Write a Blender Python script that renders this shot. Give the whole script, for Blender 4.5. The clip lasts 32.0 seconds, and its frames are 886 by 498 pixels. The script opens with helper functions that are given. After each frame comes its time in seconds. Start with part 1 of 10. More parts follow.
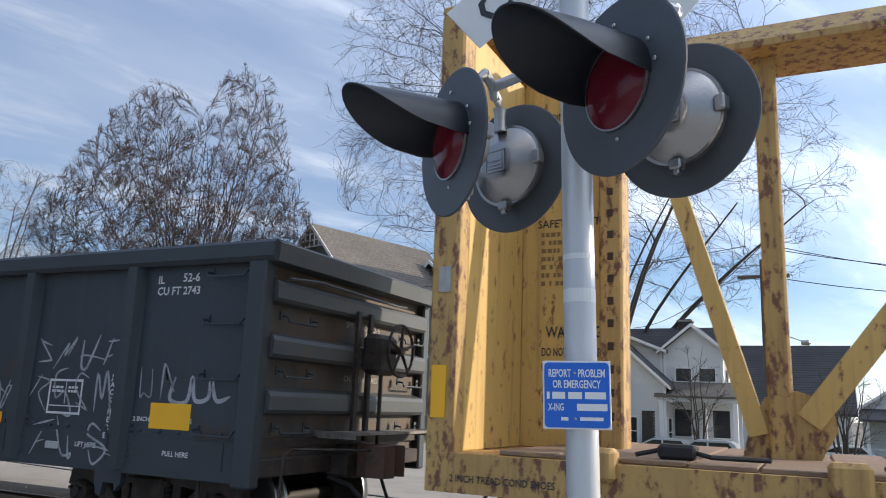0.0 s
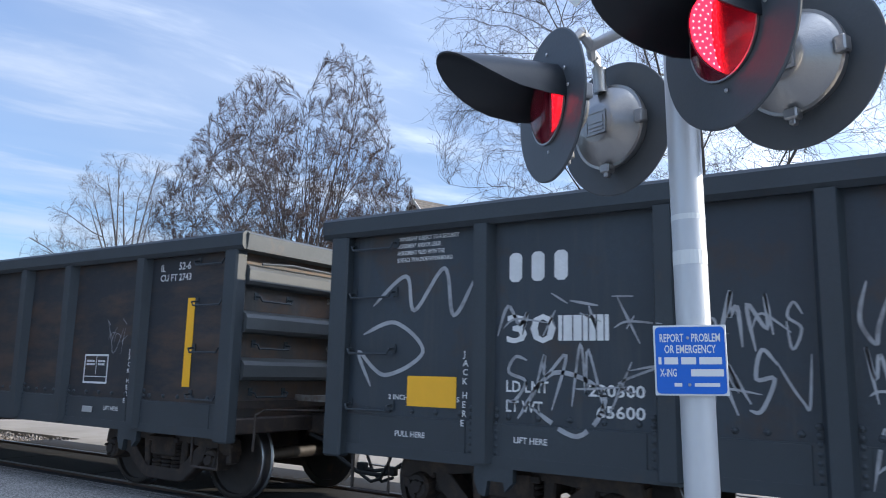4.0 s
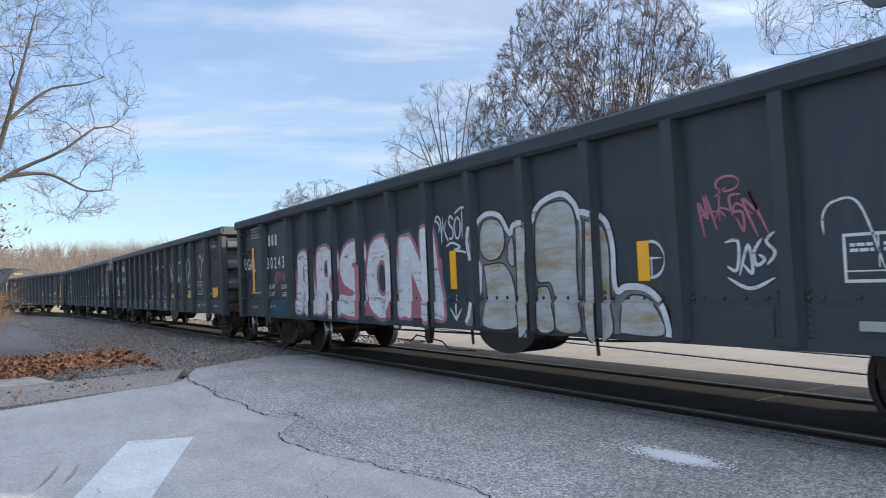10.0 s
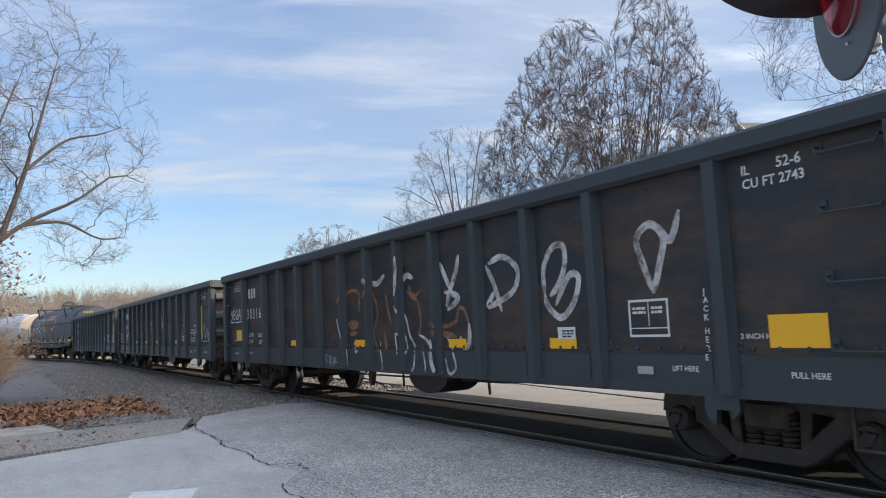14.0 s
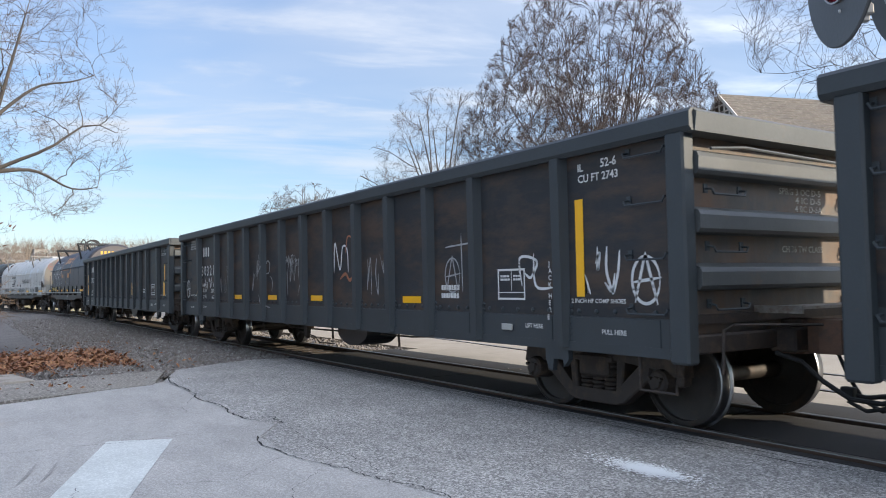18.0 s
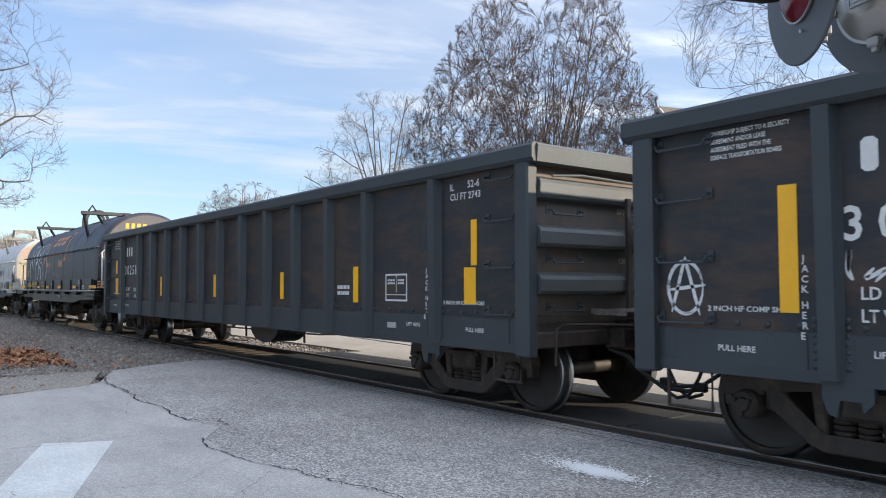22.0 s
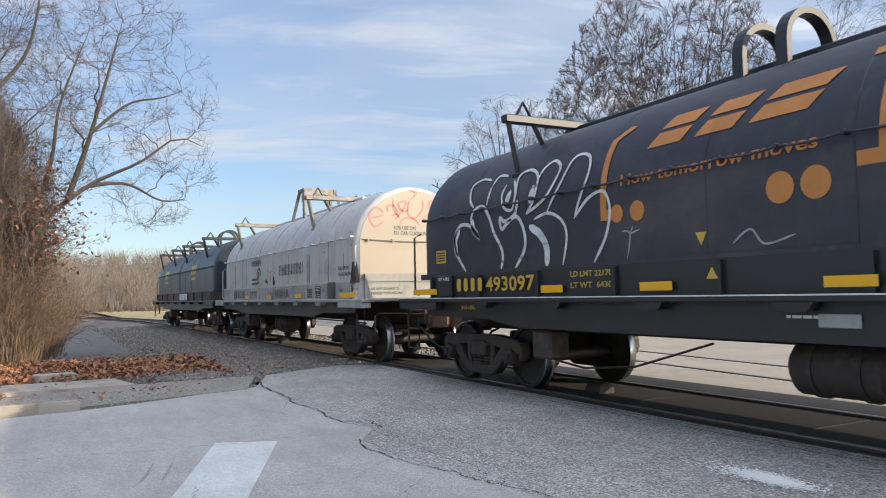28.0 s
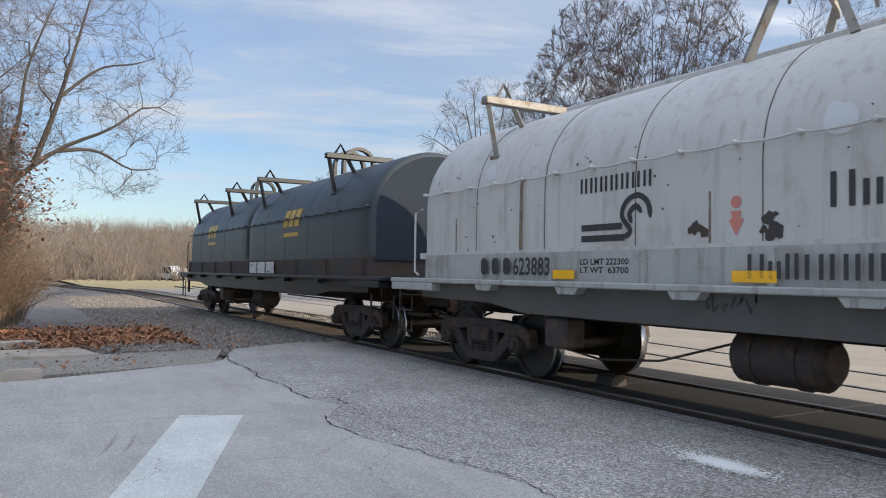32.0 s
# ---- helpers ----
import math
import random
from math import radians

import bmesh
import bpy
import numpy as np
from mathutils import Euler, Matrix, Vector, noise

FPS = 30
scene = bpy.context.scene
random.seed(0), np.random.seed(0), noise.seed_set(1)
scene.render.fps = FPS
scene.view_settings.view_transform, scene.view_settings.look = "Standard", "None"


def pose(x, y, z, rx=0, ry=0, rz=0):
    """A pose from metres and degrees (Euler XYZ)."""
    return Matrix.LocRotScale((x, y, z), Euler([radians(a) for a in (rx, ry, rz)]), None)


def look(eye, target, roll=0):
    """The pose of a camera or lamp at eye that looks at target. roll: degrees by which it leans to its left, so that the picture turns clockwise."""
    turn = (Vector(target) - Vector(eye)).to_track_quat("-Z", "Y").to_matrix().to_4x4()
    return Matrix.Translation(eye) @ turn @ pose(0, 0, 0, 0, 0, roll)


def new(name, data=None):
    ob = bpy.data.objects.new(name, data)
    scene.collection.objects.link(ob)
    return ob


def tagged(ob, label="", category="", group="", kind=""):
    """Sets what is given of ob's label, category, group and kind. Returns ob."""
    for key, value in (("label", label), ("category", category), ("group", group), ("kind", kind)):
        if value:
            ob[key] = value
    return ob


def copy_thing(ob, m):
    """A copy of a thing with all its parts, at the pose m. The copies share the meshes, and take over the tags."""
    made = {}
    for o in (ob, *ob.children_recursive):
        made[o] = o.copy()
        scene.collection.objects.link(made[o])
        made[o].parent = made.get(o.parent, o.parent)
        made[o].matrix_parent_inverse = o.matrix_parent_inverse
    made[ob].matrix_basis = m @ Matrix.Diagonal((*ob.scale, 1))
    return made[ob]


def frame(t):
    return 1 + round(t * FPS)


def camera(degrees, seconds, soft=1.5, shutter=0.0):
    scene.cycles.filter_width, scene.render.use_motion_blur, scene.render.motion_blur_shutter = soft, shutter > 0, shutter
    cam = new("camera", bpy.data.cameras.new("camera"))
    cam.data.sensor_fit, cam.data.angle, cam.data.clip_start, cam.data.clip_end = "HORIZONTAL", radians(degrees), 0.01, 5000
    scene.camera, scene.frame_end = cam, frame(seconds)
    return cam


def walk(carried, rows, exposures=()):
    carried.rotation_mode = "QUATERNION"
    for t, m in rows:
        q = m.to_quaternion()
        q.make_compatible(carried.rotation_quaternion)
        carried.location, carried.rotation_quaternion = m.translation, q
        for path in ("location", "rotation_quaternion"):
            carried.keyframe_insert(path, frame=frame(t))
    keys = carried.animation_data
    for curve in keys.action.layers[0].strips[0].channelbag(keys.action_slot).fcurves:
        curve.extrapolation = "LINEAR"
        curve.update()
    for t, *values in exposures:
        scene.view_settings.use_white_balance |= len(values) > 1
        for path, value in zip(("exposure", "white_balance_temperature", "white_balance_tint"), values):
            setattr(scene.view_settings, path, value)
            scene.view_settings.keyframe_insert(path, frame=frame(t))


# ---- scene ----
EXPO = 0.42
cam = camera(60.9, 32.0, soft=1.0, shutter=0.1)

# t, place of the eye, and yaw (left of +y), pitch, lean
PATH = [
    (0.0, 0.002, -0.002, 1.446, 26.00, 11.65, 2.26),
    (0.5, -0.006, -0.002, 1.440, 25.76, 11.55, 2.45),
    (1.0, -0.005, -0.006, 1.438, 25.81, 11.46, 2.33),
    (1.5, 0.000, -0.003, 1.438, 26.32, 11.11, 2.20),
    (2.0, 0.007, 0.004, 1.434, 26.93, 10.58, 2.23),
    (2.5, 0.017, 0.006, 1.432, 27.73, 10.00, 2.16),
    (4.5, -0.009, 0.023, 1.439, 36.02, 9.56, 0.31),
    (5.0, 0.060, 0.033, 1.413, 38.50, 10.12, -1.15),
    (5.5, 0.073, 0.058, 1.390, 44.08, 9.87, -2.54),
    (6.0, -0.011, 0.015, 1.371, 49.90, 9.27, -4.44),
    (6.5, -0.063, 0.004, 1.389, 51.97, 10.55, -3.70),
    (7.0, -0.075, 0.045, 1.379, 50.54, 11.29, -1.96),
    (7.5, -0.066, 0.092, 1.368, 45.96, 11.72, -0.75),
    (8.0, -0.070, 0.088, 1.373, 44.58, 10.54, 1.07),
    (8.5, -0.046, 0.030, 1.383, 47.64, 9.18, 1.44),
    (9.0, 0.006, 0.102, 1.377, 51.32, 5.69, -1.11),
    (9.5, 0.024, 0.131, 1.365, 54.63, 2.55, -2.13),
    (10.0, -0.010, 0.120, 1.366, 57.96, 2.19, -2.49),
    (10.5, -0.050, 0.098, 1.374, 61.50, 3.73, -2.50),
    (11.0, -0.076, 0.099, 1.371, 64.71, 4.65, -2.08),
    (11.5, -0.051, 0.110, 1.379, 66.33, 4.70, -2.23),
    (12.0, -0.045, 0.106, 1.389, 66.98, 5.85, -2.47),
    (12.5, -0.019, 0.124, 1.394, 66.02, 6.87, -2.47),
    (13.0, 0.061, 0.172, 1.386, 62.08, 6.64, -2.53),
    (13.5, 0.093, 0.200, 1.405, 57.98, 6.16, -2.85),
    (14.0, 0.129, 0.139, 1.423, 58.72, 5.57, -2.60),
    (14.5, 0.096, 0.120, 1.433, 60.20, 5.39, -2.16),
    (15.0, 0.032, 0.130, 1.390, 60.36, 4.71, -1.75),
    (15.5, 0.050, 0.137, 1.387, 60.34, 2.94, -0.28),
    (17.5, 0.115, 0.102, 1.399, 57.22, 2.68, -0.54),
    (18.0, 0.111, 0.098, 1.394, 56.95, 2.67, -0.97),
    (18.5, 0.123, 0.108, 1.399, 57.04, 2.31, -1.23),
    (19.0, 0.129, 0.113, 1.405, 56.78, 2.23, -1.04),
    (19.5, 0.121, 0.120, 1.397, 56.20, 2.72, -0.48),
    (20.0, 0.139, 0.114, 1.397, 55.54, 3.39, -0.24),
    (20.5, 0.138, 0.125, 1.400, 55.04, 3.36, -0.69),
    (21.0, 0.158, 0.127, 1.388, 54.01, 2.82, -1.46),
    (21.5, 0.118, 0.076, 1.381, 52.48, 2.66, -0.47),
    (22.0, 0.063, -0.013, 1.385, 52.46, 2.89, -0.04),
    (22.5, 0.009, -0.083, 1.380, 53.35, 3.01, -0.42),
    (23.0, -0.011, -0.149, 1.365, 53.73, 3.26, -0.51),
    (23.5, -0.025, -0.171, 1.377, 54.91, 3.24, -0.35),
    (24.0, -0.041, -0.166, 1.370, 56.84, 3.00, 0.14),
    (24.5, -0.058, -0.178, 1.374, 58.31, 3.28, 0.25),
    (25.0, -0.058, -0.177, 1.361, 59.18, 3.08, -0.10),
    (25.5, -0.040, -0.187, 1.363, 60.23, 2.58, 0.07),
    (27.5, -0.064, -0.187, 1.362, 61.85, 3.38, -0.18),
    (28.0, -0.061, -0.182, 1.361, 61.94, 3.41, -1.20),
    (28.5, -0.078, -0.189, 1.363, 64.75, 4.13, -2.65),
    (29.0, -0.063, -0.190, 1.365, 65.65, 5.00, -2.49),
    (29.5, -0.030, -0.180, 1.368, 63.44, 4.74, -1.76),
    (30.0, -0.036, -0.180, 1.367, 62.25, 3.44, -0.41),
    (30.5, -0.032, -0.176, 1.367, 61.27, 2.25, 0.51),
    (31.0, -0.041, -0.179, 1.368, 60.45, 1.66, 0.64),
    (31.5, -0.049, -0.187, 1.364, 60.16, 1.62, 0.64),
    (32.0, -0.032, -0.196, 1.369, 59.80, 1.88, 0.78),
]


def eye_pose(x, y, z, yaw, pitch, lean):
    a, b = radians(yaw), radians(pitch)
    ahead = Vector((-math.sin(a) * math.cos(b), math.cos(a) * math.cos(b), math.sin(b)))
    return look((x, y, z), Vector((x, y, z)) + ahead, lean)


walk(cam, [(t, eye_pose(x, y, z, w, p, r)) for t, x, y, z, w, p, r in PATH],
     exposures=[(0.0, EXPO - 0.20, 6000, 10), (1.0, EXPO - 0.04, 5800, 10), (2.5, EXPO + 0.14, 5600, 10), (5.0, EXPO + 0.12, 5650, 10), (8.0, EXPO + 0.12, 5850, 10), (10.0, EXPO + 0.16, 6050, 10), (12.0, EXPO + 0.04, 6250, 10), (16.0, EXPO + 0.12, 6250, 10),
                (19.0, EXPO + 0.28, 6300, 10), (23.0, EXPO + 0.28, 6300, 10), (25.0, EXPO + 0.18, 6350, 10), (28.0, EXPO + 0.08, 6500, 10), (30.0, EXPO - 0.14, 6450, 10), (32.0, EXPO - 0.02, 6500, 10)])

# the train's run: seconds and metres along the track
RUN = [
    (0.0, 0.01), (0.5, 2.06), (1.0, 4.11), (1.5, 6.16), (2.0, 8.18), (2.5, 10.16), (4.5, 17.84), (5.0, 19.64),
    (5.5, 21.58), (6.0, 23.61), (6.5, 25.60), (7.0, 27.57), (7.5, 29.54), (8.0, 31.49), (8.5, 33.39), (9.0, 35.40),
    (9.5, 37.35), (10.0, 39.27), (10.5, 41.20), (11.0, 43.12), (11.5, 45.11), (12.0, 47.13), (12.5, 49.09), (13.0, 51.00),
    (13.5, 52.98), (14.0, 54.91), (14.5, 56.97), (15.0, 59.07), (15.5, 61.09), (17.5, 68.93), (18.0, 70.91), (18.5, 72.89),
    (19.0, 74.94), (19.5, 77.09), (20.0, 79.18), (20.5, 81.23), (21.0, 83.26), (21.5, 85.27), (22.0, 87.28), (22.5, 89.35),
    (23.0, 91.46), (23.5, 93.55), (24.0, 95.64), (24.5, 97.71), (25.0, 99.77), (25.5, 101.80), (27.5, 109.84), (28.0, 111.83),
    (28.5, 113.90), (29.0, 115.96), (29.5, 118.00), (30.0, 120.03), (30.5, 122.05), (31.0, 124.08), (31.5, 126.11), (32.0, 128.00),
]

# ---------------------------------------------------------------- world, sun
SUN_AZ, SUN_EL = 37.0, 18.2          # degrees from +x towards +y, and up
SKY_POWER = 0.16
world = bpy.data.worlds.new("sky")
scene.world = world
world.use_nodes = True
wn, wl = world.node_tree.nodes, world.node_tree.links
wn.clear()
sky = wn.new("ShaderNodeTexSky")
sky.sky_type, sky.sun_disc = "NISHITA", False
sky.sun_elevation, sky.sun_rotation = radians(SUN_EL), radians(90 - SUN_AZ)
sky.air_density, sky.dust_density, sky.ozone_density = 1.0, 0.4, 2.5
coord = wn.new("ShaderNodeTexCoord")
sep = wn.new("ShaderNodeSeparateXYZ")
wl.new(coord.outputs["Generated"], sep.inputs[0])


def wmath(op, a, b=None, clamp=False):
    n = wn.new("ShaderNodeMath")
    n.operation, n.use_clamp = op, clamp
    for i, v in enumerate((a, b)):
        if v is None:
            continue
        if isinstance(v, (int, float)):
            n.inputs[i].default_value = v
        else:
            wl.new(v, n.inputs[i])
    return n.outputs[0]


# cirrus on a flat layer overhead: the direction divided by its height
high = wmath("MAXIMUM", sep.outputs[2], 0.0)
lift = wmath("ADD", high, 0.12)
flat = wn.new("ShaderNodeCombineXYZ")
wl.new(wmath("DIVIDE", sep.outputs[0], lift), flat.inputs[0])
wl.new(wmath("DIVIDE", sep.outputs[1], lift), flat.inputs[1])


def cloud(scale, turn, stretch, detail, rough, dist, low, top):
    """Streaks drawn out along the direction turn of the layer, stretch times as long as wide."""
    m = wn.new("ShaderNodeMapping")
    m.vector_type = "TEXTURE"
    m.inputs["Rotation"].default_value = (0, 0, radians(turn))
    m.inputs["Scale"].default_value = (1 / scale, 1 / (scale * stretch), 1)
    wl.new(flat.outputs[0], m.inputs[0])
    n = wn.new("ShaderNodeTexNoise")
    n.inputs["Scale"].default_value, n.inputs["Detail"].default_value = 1.0, detail
    n.inputs["Roughness"].default_value, n.inputs["Distortion"].default_value = rough, dist
    wl.new(m.outputs[0], n.inputs["Vector"])
    r = wn.new("ShaderNodeMapRange")
    r.interpolation_type = "SMOOTHSTEP"
    r.inputs["From Min"].default_value, r.inputs["From Max"].default_value = low, top
    wl.new(n.outputs[0], r.inputs["Value"])
    return r.outputs[0]


streak = cloud(0.75, 68, 3.0, 7, 0.58, 0.35, 0.46, 0.72)
veil = cloud(0.38, 60, 1.8, 5, 0.52, 0.25, 0.28, 0.66)
fine = cloud(2.1, 72, 2.4, 5, 0.55, 0.4, 0.50, 0.80)
cover = wmath("ADD", wmath("MULTIPLY", streak, 0.52), wmath("MULTIPLY", veil, 0.40))
cover = wmath("ADD", cover, wmath("MULTIPLY", wmath("MULTIPLY", fine, veil), 0.40), clamp=True)
cover = wmath("MULTIPLY", cover, wmath("MULTIPLY", wmath("MULTIPLY", high, 5.0, clamp=True), 0.88))
haze = wmath("MULTIPLY", wmath("POWER", wmath("SUBTRACT", 1.0, high, clamp=True), 8.0), 0.30)
cover = wmath("ADD", cover, haze, clamp=True)
mix = wn.new("ShaderNodeMix")
mix.data_type = "RGBA"
wl.new(cover, mix.inputs["Factor"])
tone = wn.new("ShaderNodeMix")
tone.data_type, tone.blend_type = "RGBA", "MULTIPLY"
tone.inputs["Factor"].default_value = 1.0
wl.new(sky.outputs[0], tone.inputs["A"])
tone.inputs["B"].default_value = (0.90, 0.98, 1.09, 1)
wl.new(tone.outputs["Result"], mix.inputs["A"])
# thin cloud is brighter towards the sun
near = wn.new("ShaderNodeVectorMath")
near.operation = "DOT_PRODUCT"
wl.new(coord.outputs["Generated"], near.inputs[0])
near.inputs[1].default_value = (math.cos(radians(SUN_AZ)) * math.cos(radians(SUN_EL)), math.sin(radians(SUN_AZ)) * math.cos(radians(SUN_EL)), math.sin(radians(SUN_EL)))
toward = wmath("POWER", wmath("MULTIPLY", wmath("ADD", near.outputs["Value"], 1.0), 0.5), 3.0)
white = wn.new("ShaderNodeVectorMath")
white.operation = "SCALE"
white.inputs[0].default_value = (5.5, 5.5, 5.55)
wl.new(wmath("ADD", 0.85, wmath("MULTIPLY", toward, 3.2)), white.inputs["Scale"])
wl.new(white.outputs[0], mix.inputs["B"])
back = wn.new("ShaderNodeBackground")
# added gain by height: dims the sky low down, brightens it overhead to light the ground
sky_gain = wn.new("ShaderNodeVectorMath")
sky_gain.operation = "SCALE"
wl.new(mix.outputs["Result"], sky_gain.inputs[0])
wl.new(wmath("ADD", 0.70, wmath("MULTIPLY", wmath("POWER", high, 2.5), 1.15)), sky_gain.inputs["Scale"])
wl.new(sky_gain.outputs[0], back.inputs[0])
back.inputs[1].default_value = SKY_POWER
wout = wn.new("ShaderNodeOutputWorld")
wl.new(back.outputs[0], wout.inputs[0])

sun_data = bpy.data.lights.new("sun", "SUN")
sun_data.energy, sun_data.angle, sun_data.color = 4.0, radians(0.6), (1.0, 0.84, 0.62)
sun = new("sun", sun_data)
to_sun = Vector((math.cos(radians(SUN_AZ)) * math.cos(radians(SUN_EL)), math.sin(radians(SUN_AZ)) * math.cos(radians(SUN_EL)), math.sin(radians(SUN_EL))))
sun.matrix_world = look(to_sun * 60, (0, 0, 0))

# ---------------------------------------------------------------- materials


def shade(name, color, rough=0.7, metal=0.0, vary=0.25, scale=3.0, grain=60.0, bump=0.15, color2=None, spots=None,
          spot_range=(0.55, 0.72), spot_scale=4.0, stretch=(1, 1, 1), each=0.0, glow=0.0, bump_dist=0.01, spec=0.5, runs=None, dents=0.0):
    """A painted or rough surface: two scales of variation, an optional second colour in patches, fine relief."""
    m = bpy.data.materials.new(name)
    m.use_nodes = True
    n, l = m.node_tree.nodes, m.node_tree.links
    b = n["Principled BSDF"]
    b.inputs["Roughness"].default_value, b.inputs["Metallic"].default_value = rough, metal
    b.inputs["Specular IOR Level"].default_value = spec
    tc = n.new("ShaderNodeTexCoord")
    mp = n.new("ShaderNodeMapping")
    mp.inputs["Scale"].default_value = stretch
    l.new(tc.outputs["Object"], mp.inputs[0])
    src = mp.outputs[0]
    if each:
        oi = n.new("ShaderNodeObjectInfo")
        ad = n.new("ShaderNodeVectorMath")
        ad.operation = "ADD"
        cb = n.new("ShaderNodeCombineXYZ")
        mm = n.new("ShaderNodeMath")
        mm.operation = "MULTIPLY"
        mm.inputs[1].default_value = 40.0
        l.new(oi.outputs["Random"], mm.inputs[0])
        l.new(mm.outputs[0], cb.inputs[0])
        l.new(mm.outputs[0], cb.inputs[2])
        l.new(mp.outputs[0], ad.inputs[0])
        l.new(cb.outputs[0], ad.inputs[1])
        src = ad.outputs[0]

    def noise_at(s, d, r=0.55):
        t = n.new("ShaderNodeTexNoise")
        t.inputs["Scale"].default_value, t.inputs["Detail"].default_value, t.inputs["Roughness"].default_value = s, d, r
        l.new(src, t.inputs["Vector"])
        return t.outputs[0]

    def blend(fac, a, c):
        t = n.new("ShaderNodeMix")
        t.data_type = "RGBA"
        l.new(fac, t.inputs["Factor"])
        for k, v in (("A", a), ("B", c)):
            if isinstance(v, tuple):
                t.inputs[k].default_value = (*v, 1)
            else:
                l.new(v, t.inputs[k])
        return t.outputs["Result"]

    def ramp(v, lo, hi):
        t = n.new("ShaderNodeMapRange")
        t.inputs["From Min"].default_value, t.inputs["From Max"].default_value = lo, hi
        l.new(v, t.inputs["Value"])
        return t.outputs[0]

    big, small = noise_at(scale, 6), noise_at(grain, 3)
    c2 = color2 or tuple(c * (1 - vary) for c in color)
    out = blend(ramp(big, 0.35, 0.65), color, c2)
    out = blend(ramp(small, 0.3, 0.75), out, tuple(c * (1 - vary * 0.6) for c in color))
    if spots:
        out = blend(ramp(noise_at(spot_scale, 9, 0.68), *spot_range), out, spots)
    if runs:
        # stains that run down the sheet
        rm = n.new("ShaderNodeMapping")
        rm.inputs["Scale"].default_value = (9, 9, 0.7)
        l.new(src, rm.inputs[0])
        rn = n.new("ShaderNodeTexNoise")
        rn.inputs["Scale"].default_value, rn.inputs["Detail"].default_value, rn.inputs["Roughness"].default_value = 1.0, 7, 0.65
        l.new(rm.outputs[0], rn.inputs["Vector"])
        out = blend(ramp(rn.outputs[0], 0.52, 0.80), out, runs)
    l.new(out, b.inputs["Base Color"])
    if dents:
        db = n.new("ShaderNodeBump")
        db.inputs["Strength"].default_value, db.inputs["Distance"].default_value = dents, 0.05
        l.new(noise_at(2.2, 2, 0.4), db.inputs["Height"])
        l.new(db.outputs[0], b.inputs["Normal"])
    if bump:
        bp = n.new("ShaderNodeBump")
        bp.inputs["Strength"].default_value, bp.inputs["Distance"].default_value = bump, bump_dist
        l.new(small, bp.inputs["Height"])
        if dents:
            l.new(db.outputs[0], bp.inputs["Normal"])
        l.new(bp.outputs[0], b.inputs["Normal"])
    if glow:
        b.inputs["Emission Color"].default_value = (*color, 1)
        b.inputs["Emission Strength"].default_value = glow
    return m


def aggregate(name, low, top, coarse, fine, rough=0.9, patch=0.16, relief=0.6, tint=(1.0, 0.95, 0.885)):
    """Worn paving: stones of many greys in a binder, with larger faded and stained areas."""
    m = bpy.data.materials.new(name)
    m.use_nodes = True
    n, l = m.node_tree.nodes, m.node_tree.links
    b = n["Principled BSDF"]
    b.inputs["Roughness"].default_value, b.inputs["Specular IOR Level"].default_value = rough, 0.3
    tc = n.new("ShaderNodeTexCoord")

    def calc(op, a, c):
        t = n.new("ShaderNodeMath")
        t.operation = op
        for i, v in enumerate((a, c)):
            if isinstance(v, (int, float)):
                t.inputs[i].default_value = v
            else:
                l.new(v, t.inputs[i])
        return t.outputs[0]

    def cells(scale):
        v = n.new("ShaderNodeTexVoronoi")
        v.inputs["Scale"].default_value = scale
        l.new(tc.outputs["Object"], v.inputs["Vector"])
        sp = n.new("ShaderNodeSeparateColor")
        l.new(v.outputs["Color"], sp.inputs[0])
        return sp.outputs[0], v.outputs["Distance"]

    def wash(scale, detail, lo, hi, stretch=(1, 1, 1)):
        mp = n.new("ShaderNodeMapping")
        mp.inputs["Scale"].default_value = stretch
        l.new(tc.outputs["Object"], mp.inputs[0])
        t = n.new("ShaderNodeTexNoise")
        t.inputs["Scale"].default_value, t.inputs["Detail"].default_value, t.inputs["Roughness"].default_value = scale, detail, 0.6
        l.new(mp.outputs[0], t.inputs["Vector"])
        r = n.new("ShaderNodeMapRange")
        r.inputs["From Min"].default_value, r.inputs["From Max"].default_value = 0.3, 0.7
        r.inputs["To Min"].default_value, r.inputs["To Max"].default_value = lo, hi
        l.new(t.outputs[0], r.inputs["Value"])
        return r.outputs[0]
    big, far = cells(coarse)
    small, _ = cells(fine)
    mixed = calc("ADD", calc("MULTIPLY", calc("POWER", big, 1.8), 0.62), calc("MULTIPLY", small, 0.38))
    level = calc("ADD", calc("MULTIPLY", mixed, top - low), low)
    level = calc("MULTIPLY", level, wash(0.55, 6, 1 - patch, 1 + patch))
    level = calc("MULTIPLY", level, wash(2.6, 8, 1 - patch * 0.7, 1 + patch * 0.6, (0.5, 1.6, 1)))
    cb = n.new("ShaderNodeCombineColor")
    for i in range(3):
        l.new(calc("MULTIPLY", level, tint[i]), cb.inputs[i])
    l.new(cb.outputs[0], b.inputs["Base Color"])
    bp = n.new("ShaderNodeBump")
    bp.inputs["Strength"].default_value, bp.inputs["Distance"].default_value = relief, 0.008
    l.new(far, bp.inputs["Height"])
    l.new(bp.outputs[0], b.inputs["Normal"])
    return m


